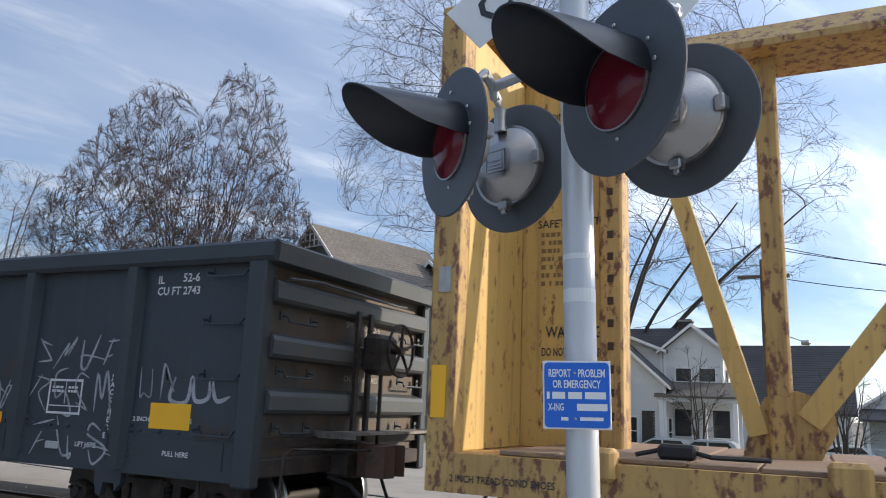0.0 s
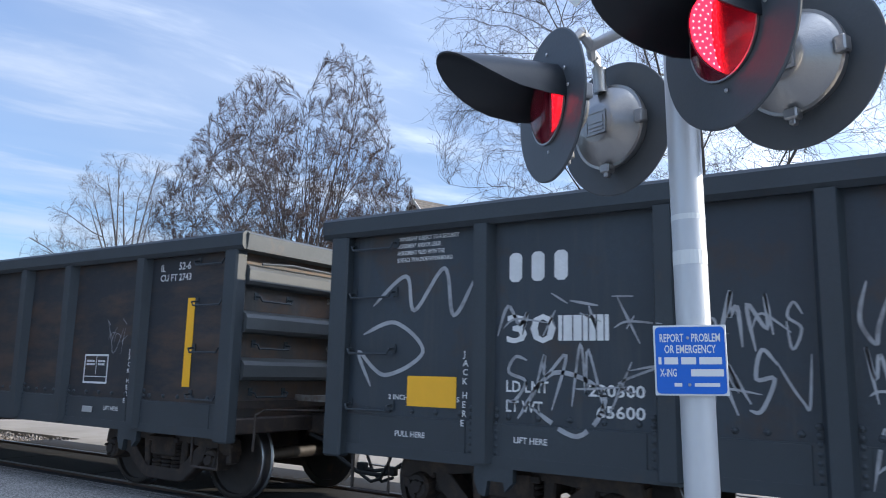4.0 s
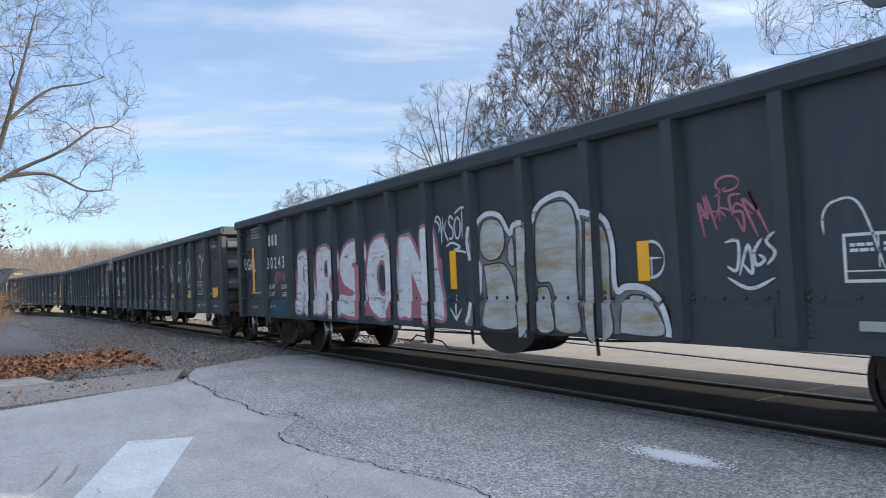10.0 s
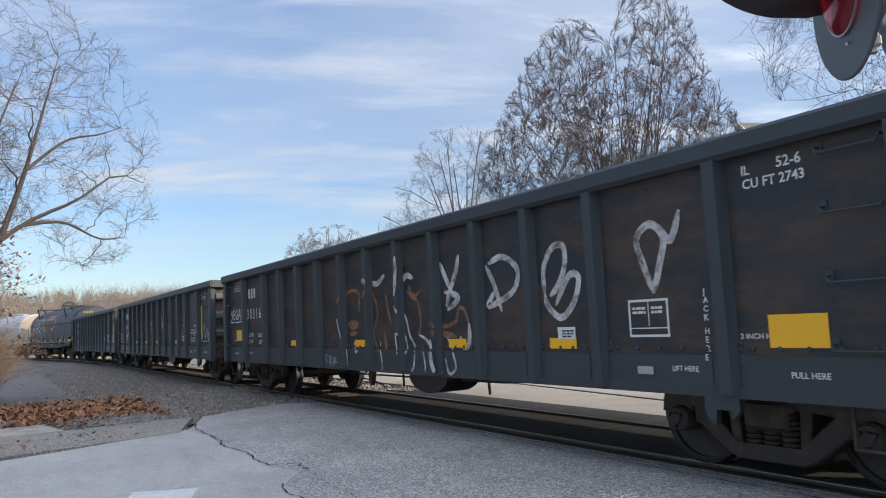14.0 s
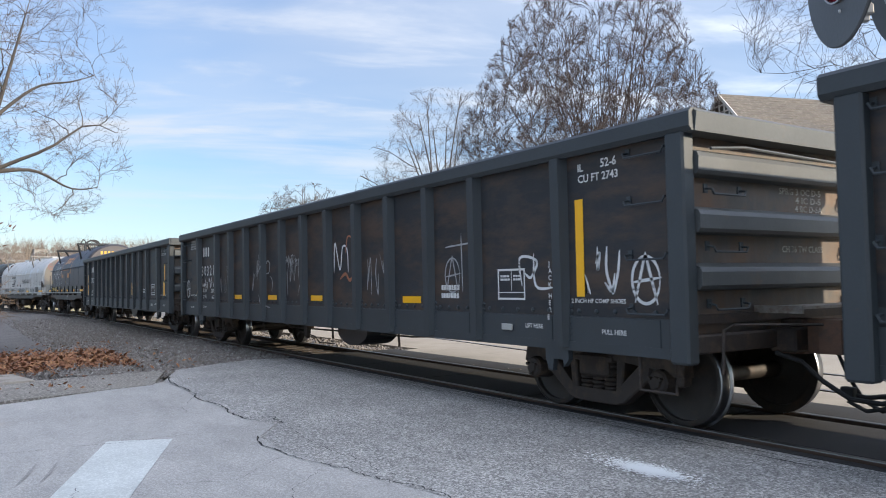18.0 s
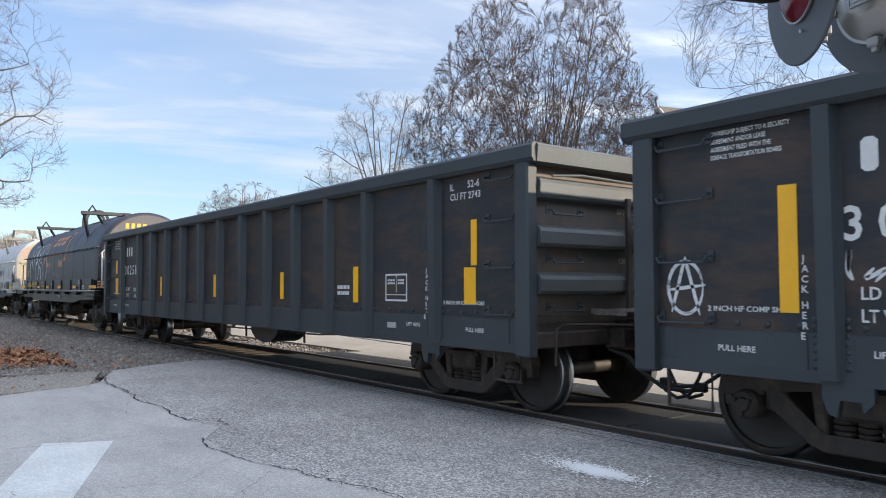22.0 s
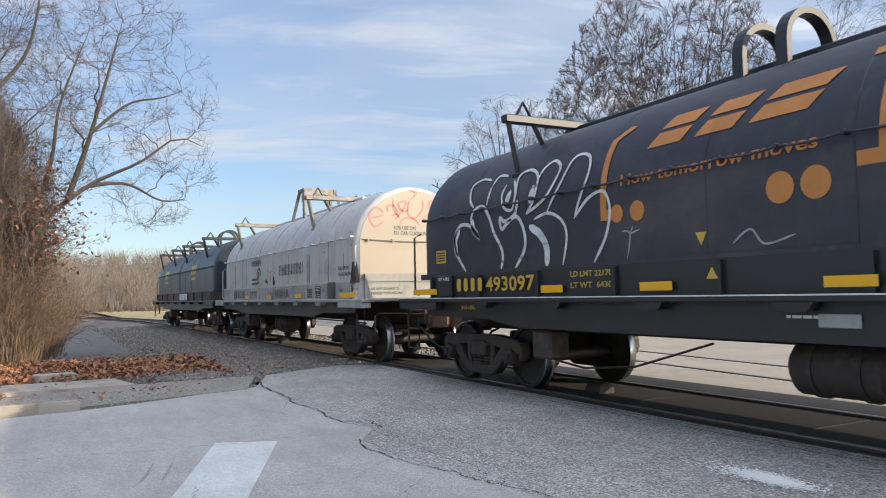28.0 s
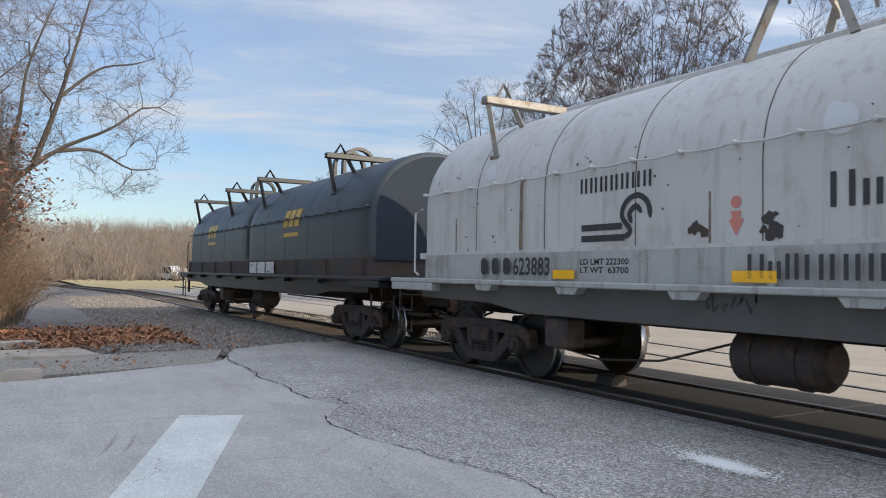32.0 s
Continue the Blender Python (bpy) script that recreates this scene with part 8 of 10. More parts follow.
# ---------------------------------------------------------------- the crossing signal
MAST = Vector((-0.76, 2.70))
signal = thing("crossing_signal", "galvanized crossing signal mast with four red flasher lamps", "crossing signal", at=(MAST.x + 0.053, MAST.y, 0))
signal.rotation_euler = (0, -0.022, 0)          # the mast leans a little
bm = bmesh.new()
tube(bm, [(0, 0, -0.2), (0, 0, 4.2)], 0.0585, 24)
lathe(bm, [(4.2, 0.062), (4.24, 0.05), (4.26, 0.0)], "z", 24)
part("mast", bm, GALV, signal, smooth=40)
bm = bmesh.new()
lathe(bm, [(-0.14, 0.20), (-0.06, 0.20), (-0.02, 0.10), (0.16, 0.085), (0.18, 0.06)], "z", 20)
part("mast_base", bm, GALV, signal, smooth=40)
bm = bmesh.new()
for z, h in ((1.83, 0.05), (1.99, 0.02)):
    lathe(bm, [(z, 0.0592), (z + h, 0.0592)], "z", 24)
part("mast_tag", bm, SIGN_WHITE, signal, "small pale number tag")

ARM = Vector((0.925, -0.38, 0)).normalized()          # along the cross arm
FACE = 145.0                                          # yaw to which the near lamps look
bm = bmesh.new()
tube(bm, [tuple(ARM * -0.46 + Vector((0, 0, 2.83))), tuple(ARM * 0.46 + Vector((0, 0, 2.83)))], 0.024, 10)
soft_box(bm, -0.10, 0.10, -0.10, 0.10, 2.76, 2.90, 0.02)
part("cross_arm", bm, GALV, signal, smooth=40)


def head_parts():
    """One flasher head at the origin that looks along -y: plate, hood, lens, housing with its door and lug."""
    out = {}
    bm = bmesh.new()
    lathe(bm, [(0.0, 0.300), (0.004, 0.305), (0.010, 0.305), (0.013, 0.300)], "y", 56)
    out["background_plate"] = mesh_of(bm, DISC, smooth=30, name="background_plate")
    bm = bmesh.new()
    n, deep = 30, 0.46
    a0 = radians(-6)
    inner, outer = [], []
    for i in range(n + 1):
        a = a0 + (math.pi - 2 * a0) * i / n
        c, s = math.cos(a), math.sin(a)
        reach = 0.06 + (deep - 0.06) * max(0.0, (s + 0.105) / 1.105) ** 0.5
        row = []
        for rad, k in ((0.158, 0.0), (0.165, reach * 0.5), (0.170, reach), (0.176, reach), (0.171, reach * 0.5), (0.164, 0.0)):
            row.append(bm.verts.new((c * rad, -k, s * rad - 0.02 * (k / deep) ** 2)))
        if outer:
            for k in range(5):
                bm.faces.new((outer[k], outer[k + 1], row[k + 1], row[k]))
        else:
            bm.faces.new(row)
        outer = row
    bm.faces.new(outer[::-1])
    out["hood"] = mesh_of(bm, HOOD_BLACK, smooth=45, name="hood")
    bm = bmesh.new()
    lathe(bm, [(-0.004, 0.156), (-0.012, 0.156), (-0.012, 0.146), (-0.004, 0.146)], "y", 40)
    out["lens_rim"] = mesh_of(bm, HOUSING, smooth=40, name="lens_rim")
    bm = bmesh.new()
    lathe(bm, [(-0.012, 0.150), (-0.030, 0.125), (-0.042, 0.09), (-0.050, 0.045), (-0.052, 0.0)], "y", 40)
    out["lens"] = mesh_of(bm, LENS, smooth=60, name="lens")
    bm = bmesh.new()
    for a in (0.1, 0.55, 2.6, 3.05):
        t = bmesh.new()
        lathe(t, [(-0.006, 0.008), (-0.010, 0.006), (-0.011, 0.0)], "y", 8)
        join(bm, t, Matrix.Translation((math.cos(a) * 0.185, 0, math.sin(a) * 0.185)))
    for k in (0, 2):
        t = bmesh.new()
        lathe(t, [(-0.006, 0.008), (-0.010, 0.006), (-0.011, 0.0)], "y", 8)
        join(bm, t, Matrix.Translation((0, 0, 0.215 if k else -0.19)))
    out["bolt_ring"] = mesh_of(bm, STEEL, name="bolt_ring")
    bm = bmesh.new()
    lathe(bm, [(0.013, 0.180), (0.035, 0.182), (0.038, 0.192), (0.058, 0.192), (0.060, 0.150)], "y", 44)
    t = bmesh.new()
    lathe(t, [(0.058, 0.180), (0.080, 0.165), (0.125, 0.096), (0.132, 0.088), (0.134, 0.080), (0.134, 0.0)], "y", 40)
    join(bm, t)
    out["housing"] = mesh_of(bm, HOUSING, smooth=32, name="housing")
    bm = bmesh.new()
    box(bm, -0.055, 0.055, 0.133, 0.138, -0.05, 0.05)
    for x0, x1, z0, z1 in ((-0.055, 0.055, 0.046, 0.052), (-0.055, 0.055, -0.052, -0.046), (-0.055, -0.049, -0.05, 0.05), (0.049, 0.055, -0.05, 0.05), (-0.04, 0.04, 0.0, 0.03), (-0.04, 0.04, -0.02, -0.012), (-0.04, 0.04, -0.036, -0.028)):
        box(bm, x0, x1, 0.137, 0.142, z0, z1)
    out["maker_plate"] = mesh_of(bm, HOUSING, name="maker_plate")
    bm = bmesh.new()
    soft_box(bm, -0.025, 0.025, 0.045, 0.095, -0.215, -0.175, 0.006)
    soft_box(bm, -0.012, 0.012, 0.055, 0.085, -0.235, -0.205, 0.004)
    soft_box(bm, 0.165, 0.205, 0.04, 0.09, -0.03, 0.03, 0.006)
    soft_box(bm, -0.205, -0.165, 0.04, 0.09, -0.03, 0.03, 0.006)
    out["latch_set"] = mesh_of(bm, HOUSING, name="latch_set")
    bm = bmesh.new()
    tube(bm, [(0, 0.10, 0.15), (0, 0.105, 0.235), (0, 0.105, 0.26)], [0.030, 0.028, 0.034], 12)
    tube(bm, [(0, 0.105, 0.25), (0, 0.12, 0.30), (0, 0.15, 0.33)], 0.022, 10)
    out["mounting_neck"] = mesh_of(bm, HOUSING, smooth=40, name="mounting_neck")
    return out


HEAD = head_parts()
# the lamp unit behind the lens: a lit face with its diodes on one side, a dull face on the other; its turning is made
# up, to stand in for switching on and off
bm = bmesh.new()
for ring_no in range(1, 7):
    for k in range(ring_no * 6):
        a = k * math.tau / (ring_no * 6) + ring_no * 0.3
        c = Vector((math.cos(a) * ring_no * 0.021, -0.0085, math.sin(a) * ring_no * 0.021))
        bm.faces.new([bm.verts.new(c + Vector((math.cos(j * math.tau / 6) * 0.0042, 0, math.sin(j * math.tau / 6) * 0.0042))) for j in range(6)])
dots = mesh_of(bm, LED_DOT, name="diode_dots")
bm = bmesh.new()
lathe(bm, [(-0.005, 0.138), (0.005, 0.138), (0.006, 0.0)], "y", 36)
dull = mesh_of(bm, DARK_RED, name="lamp_unit")

LAMPS = {}
for key, at, yaw in (("left", (-1.258, 2.62, 2.50), FACE - 5), ("right", (-0.52, 2.34, 2.50), FACE - 2), ("far_left", (-1.185, 3.16, 2.545), FACE + 197), ("far_right", (-0.38, 2.86, 2.545), FACE + 195)):
    # the plate carries its head; -y of the head turns to the given yaw
    turn = yaw - 180.0
    here = Vector((at[0] - MAST.x, at[1] - MAST.y, at[2]))
    plate = part("background_plate", HEAD["background_plate"], None, signal, "round black plate of a flasher lamp", at=here)
    plate.rotation_euler = (0, 0, radians(turn))
    for name in ("hood", "lens_rim", "lens", "bolt_ring", "housing", "maker_plate", "latch_set", "mounting_neck"):
        ob = part(name, HEAD[name], None, plate)
        if name == "lens":
            ob.visible_shadow = False
    # arm bracket from the cross arm to the neck
    bm = bmesh.new()
    end = ARM * (0.45 if "right" in key else -0.45) + Vector((0, 0, 2.83))
    neck = here + Matrix.Rotation(radians(turn), 3, "Z") @ Vector((0, 0.15, 0.33))
    mid = Vector((neck.x, neck.y, 2.84))
    tube(bm, [tuple(end), tuple(end.lerp(mid, 0.6)), tuple(mid.lerp(neck, 0.4)), tuple(neck)], 0.022, 8)
    part("lamp_bracket", bm, GALV, signal, smooth=40)
    unit = part("lamp_unit", dull, None, plate, "red lamp unit behind its lens")
    unit.location = (0, 0.004, 0)
    LAMPS[key] = unit
# lit faces belong to the turning units
for key in LAMPS:
    u = LAMPS[key]
    bm = bmesh.new()
    lathe(bm, [(-0.004, 0.137), (0.004, 0.137), (0.005, 0.0)], "y", 36)
    t = bmesh.new()
    lathe(t, [(-0.0055, 0.137), (-0.0056, 0.0)], "y", 36)
    for f in t.faces:
        f.material_index = 1
    join(bm, t)
    t = bmesh.new()
    t.from_mesh(dots)
    for f in t.faces:
        f.material_index = 2
    join(bm, t)
    u.data = mesh_of(bm, [DARK_RED, LED, LED_DOT], name="lamp_unit")
FLASHERS = [(LAMPS["left"], [(2.14, 2.70), (3.32, 3.95), (4.62, 5.33), (6.0, 6.6), (7.22, 7.82), (8.6, 8.92)] + [(9.75 + 1.33 * k, 10.28 + 1.33 * k) for k in range(16) if not 7 <= k <= 10]),
            (LAMPS["right"], [(1.4, 2.0), (2.72, 3.3), (4.0, 4.58), (5.36, 5.95), (6.64, 7.16), (7.86, 8.5)] + [(9.08 + 1.33 * k, 9.62 + 1.33 * k) for k in range(17)])]

# crossbuck: two white blades across one another, on the far side of the mast
buck = Vector((-0.03, 0.10, 3.42))
for sgn, txt in ((1, "CROSSING"), (-1, "RAILROAD")):
    bm = bmesh.new()
    soft_box(bm, -0.61, 0.61, -0.004 + 0.007 * sgn, 0.004 + 0.007 * sgn, -0.115, 0.115, 0.002)
    blade = part("crossbuck_blade", bm, SIGN_WHITE, signal, "white crossbuck blade with black letters", at=buck)
    blade.rotation_mode = "QUATERNION"
    blade.rotation_quaternion = (Matrix.Rotation(radians(14), 3, "Z") @ Matrix.Rotation(radians(-40 * sgn), 3, "Y")).to_quaternion()
    me = lettering(txt, 0.125, INK, 1.02)
    part("lettering", me, None, blade, at=(-0.51, -0.0065 + 0.007 * sgn, -0.062))

# blue notice: the telephone line and the inventory line stay plain bars
notice = part("notice_sign", soft_box(bmesh.new(), -0.118, 0.118, -0.0025, 0.0025, -0.118, 0.118, 0.002), SIGN_WHITE, signal, "blue emergency notice with white letters", at=(0.004, -0.075, 1.497))
notice.rotation_euler = (0, 0, radians(17))
bm = bmesh.new()
prism(bm, [(c[0] * 0.112 - math.copysign(0.012, c[0]) * (1 - abs(q[0])), c[1] * 0.112 - math.copysign(0.012, c[1]) * (1 - abs(q[1]))) for c, qs in (((1, 1), ((1, 0.0), (0.7, 0.7), (0.0, 1))), ((-1, 1), ((0.0, 1), (0.7, 0.7), (1, 0.0))), ((-1, -1), ((1, 0.0), (0.7, 0.7), (0.0, 1))), ((1, -1), ((0.0, 1), (0.7, 0.7), (1, 0.0)))) for q in qs], "y", -0.0042, -0.003)
part("blue_face", bm, SIGN_BLUE, notice)
for txt, x, z, size, w in (("REPORT", -0.097, 0.062, 0.027, 0.078), ("PROBLEM", 0.006, 0.062, 0.027, 0.092), ("OR EMERGENCY", -0.083, 0.024, 0.027, 0.166), ("X-ING", -0.100, -0.054, 0.025, 0.054)):
    part("lettering", lettering(txt, size, SIGN_WHITE, w), None, notice, at=(x, -0.0048, z))
bm = bmesh.new()
for x0, x1, z0, z1 in ((-0.104, -0.094, -0.014, 0.010), (-0.085, -0.040, -0.014, 0.010), (-0.030, 0.018, -0.014, 0.010), (0.028, 0.100, -0.014, 0.010), (0.0, 0.104, -0.054, -0.030), (-0.055, -0.03, -0.088, -0.076), (0.01, 0.09, -0.088, -0.076)):
    bm.faces.new([bm.verts.new((x, -0.0048, z)) for x, z in ((x0, z0), (x1, z0), (x1, z1), (x0, z1))])
part("plain_line", bm, SIGN_WHITE, notice)
bm = bmesh.new()
for z in (0.075, -0.082):
    t = bmesh.new()
    lathe(t, [(-0.004, 0.006), (-0.008, 0.004), (-0.009, 0.0)], "y", 8)
    join(bm, t, Matrix.Translation((-0.006, 0, z)))
part("sign_bolt", bm, STEEL, notice)

# ---------------------------------------------------------------- trees


class Wood:
    """Gathers tapering bars and turns them into one mesh."""

    def __init__(self):
        self.rows = []

    def add(self, a, b, ra, rb):
        self.rows.append((a.x, a.y, a.z, b.x, b.y, b.z, ra, rb))

    def mesh(self, material, n, name):
        r = np.array(self.rows)
        A, B, ra, rb = r[:, :3], r[:, 3:6], r[:, 6], r[:, 7]
        d = B - A
        d /= np.linalg.norm(d, axis=1)[:, None] + 1e-9
        ref = np.where(np.abs(d[:, 2:3]) < 0.9, np.array([[0, 0, 1.0]]), np.array([[1.0, 0, 0]]))
        s = np.cross(d, ref)
        s /= np.linalg.norm(s, axis=1)[:, None] + 1e-9
        u = np.cross(d, s)
        ang = np.arange(n) * math.tau / n
        off = s[:, None] * np.cos(ang)[None, :, None] + u[:, None] * np.sin(ang)[None, :, None]
        V = np.concatenate([A[:, None] + off * ra[:, None, None], B[:, None] + off * rb[:, None, None]], 1)
        k = np.arange(n)
        f = np.stack([k, (k + 1) % n, n + (k + 1) % n, n + k], 1)
        F = (f[None] + 2 * n * np.arange(len(r))[:, None, None]).reshape(-1, 4)
        me = bpy.data.meshes.new(name)
        me.vertices.add(len(V) * 2 * n)
        me.vertices.foreach_set("co", V.reshape(-1))
        me.loops.add(F.size)
        me.loops.foreach_set("vertex_index", F.reshape(-1).astype(np.int32))
        me.polygons.add(len(F))
        me.polygons.foreach_set("loop_start", np.arange(0, F.size, 4, dtype=np.int32))
        me.update()
        me.shade_smooth()
        me.materials.append(material)
        return me


def away(d, angle, r):
    """A direction at the angle from d, on a random side."""
    s, u = ring_frame(d)
    a = r.uniform(0, math.tau)
    return (d * math.cos(angle) + (s * math.cos(a) + u * math.sin(a)) * math.sin(angle)).normalized()


def grow(name, label, at, ovals, count, fork, seed, barks, stems=1, straight=0.6, least=0.006, power=0.5, twigs=2, twig=(0.25, 0.7), rise=0.25, group="trees", lean=(0, 0), stub=0.15, up=0.0, settle=14, crook=0.28, taper=0.0, limbs=0.03):
    """A tree that reaches out to tips spread through the ovals (centre, half sizes, share), each tip joined to the limb that suits it best."""
    r = np.random.RandomState(seed)
    share = np.array([o[2] for o in ovals], float)
    pick = r.choice(len(ovals), count, p=share / share.sum())
    u = r.normal(0, 1, (count, 3))
    u /= np.linalg.norm(u, axis=1)[:, None]
    u *= r.random_sample((count, 1)) ** 0.26
    tips = np.array([o[0] for o in ovals])[pick] + u * np.array([o[1] for o in ovals])[pick]
    rise_k = np.clip((tips[:, 2:] - ovals[0][0][2]) / ovals[0][1][2], 0, 1)
    tips[:, :2] = ovals[0][0][:2] + (tips[:, :2] - ovals[0][0][:2]) * (1 - taper * rise_k)
    tips = tips[tips[:, 2] > fork * 0.8]
    reach = np.linalg.norm(tips - (lean[0], lean[1], fork), axis=1)
    # a few far tips first, for long straight limbs, then from the middle outwards
    first = (r.random_sample(len(tips)) < limbs) & (reach > np.median(reach))
    tips = np.concatenate([tips[first], tips[~first][np.argsort(reach[~first])]])
    room = len(tips) * 40 + 4000
    P, D, parent, open_ = np.zeros((room, 3)), np.zeros((room, 3)), np.full(room, -1), np.zeros(room, bool)
    n = 0
    for k in range(stems):
        a, q = r.uniform(0, math.tau), math.sqrt((k + 0.5) / stems) if stems > 1 else 0.0
        foot = np.array((math.cos(a) * q * 0.9, math.sin(a) * q * 0.9, -0.15))
        top = np.array((math.cos(a) * q * fork * 0.42 + lean[0], math.sin(a) * q * fork * 0.42 + lean[1], fork))
        m = max(4, int(fork / 0.4))
        for i in range(m + 1):
            P[n] = foot + (top - foot) * i / m + r.normal(0, stub * 0.25, 3) * (0 < i < m)
            d = top - foot
            D[n], parent[n], open_[n] = d / np.linalg.norm(d), (n - 1 if i else -1), i > m * 0.72
            n += 1
    for tip in tips:
        V = tip - P[:n]
        dist = np.linalg.norm(V, axis=1) + 1e-6
        cost = dist * (1 + straight + up - straight * (V * D[:n]).sum(1) / dist - up * V[:, 2] / dist) + np.where(open_[:n], 0, 1e3)
        j = int(np.argmin(cost))
        gap = dist[j]
        m = max(2, int(gap / 0.42))
        p0, p1 = P[j], P[j] + (D[j] * 0.5 + V[j] / gap * 0.5) * gap * 0.42 + r.normal(0, 0.03 * gap, 3)
        prev = j
        for i in range(1, m + 1):
            t = i / m
            q = p0 * (1 - t) ** 2 + p1 * 2 * t * (1 - t) + tip * t * t + r.normal(0, 0.022, 3) * (i < m)
            d = q - P[prev]
            P[n], D[n], parent[n], open_[n] = q, d / (np.linalg.norm(d) + 1e-6), prev, True
            prev = n
            n += 1
    load = np.zeros(n)
    leaf = np.ones(n, bool)
    leaf[parent[:n][parent[:n] >= 0]] = False
    load[leaf] = 1
    for i in range(n - 1, 0, -1):
        if parent[i] >= 0:
            load[parent[i]] += load[i]
    # straighten the limbs: each joint settles between its parent and its main child
    main = np.full(n, -1)
    for i in range(n - 1, 0, -1):
        p = parent[i]
        if p >= 0 and (main[p] < 0 or load[i] >= load[main[p]]):
            main[p] = i
    k = np.nonzero((main >= 0) & (parent[:n] >= 0))[0]
    for _ in range(settle):
        P[k] = 0.4 * P[k] + 0.3 * (P[parent[k]] + P[main[k]])
    k = np.nonzero(parent[:n] >= 0)[0]
    d = P[k] - P[parent[k]]
    D[k] = d / (np.linalg.norm(d, axis=1)[:, None] + 1e-6)
    rad = least * load ** power
    k = np.nonzero(parent[:n] >= 0)[0]
    pa = parent[k]
    rows = np.concatenate([P[pa], P[k], np.minimum(rad[pa], rad[k] * 1.25)[:, None], rad[k][:, None]], 1)
    thick = rad[k] > least * 5
    fine = np.repeat(np.nonzero((load < 4.5) & (parent[:n] >= 0))[0], twigs)
    d = D[fine] + r.normal(0, 0.38, (len(fine), 3)) + np.array((0, 0, rise))
    d /= np.linalg.norm(d, axis=1)[:, None]
    ln = r.uniform(twig[0], twig[1], (len(fine), 1)) * 0.5
    e = d + r.normal(0, crook, d.shape) + np.array((0, 0, rise * 0.5))
    e /= np.linalg.norm(e, axis=1)[:, None]
    A, B = P[fine], P[fine] + d * ln
    one = np.full((len(fine), 1), least)
    more = np.concatenate([np.concatenate([A, B, one * 0.9, one * 0.75], 1), np.concatenate([B, B + e * ln, one * 0.75, one * 0.5], 1)])
    ob = thing(name, label, "tree", group, at=at)
    w = Wood()
    w.rows = rows[thick]
    part("trunk", w.mesh(barks[0], 6, "trunk"), None, ob)
    w = Wood()
    w.rows = np.concatenate([rows[~thick], more])
    part("crown", w.mesh(barks[1], 3, "crown"), None, ob, "bare twigs")
    return ob


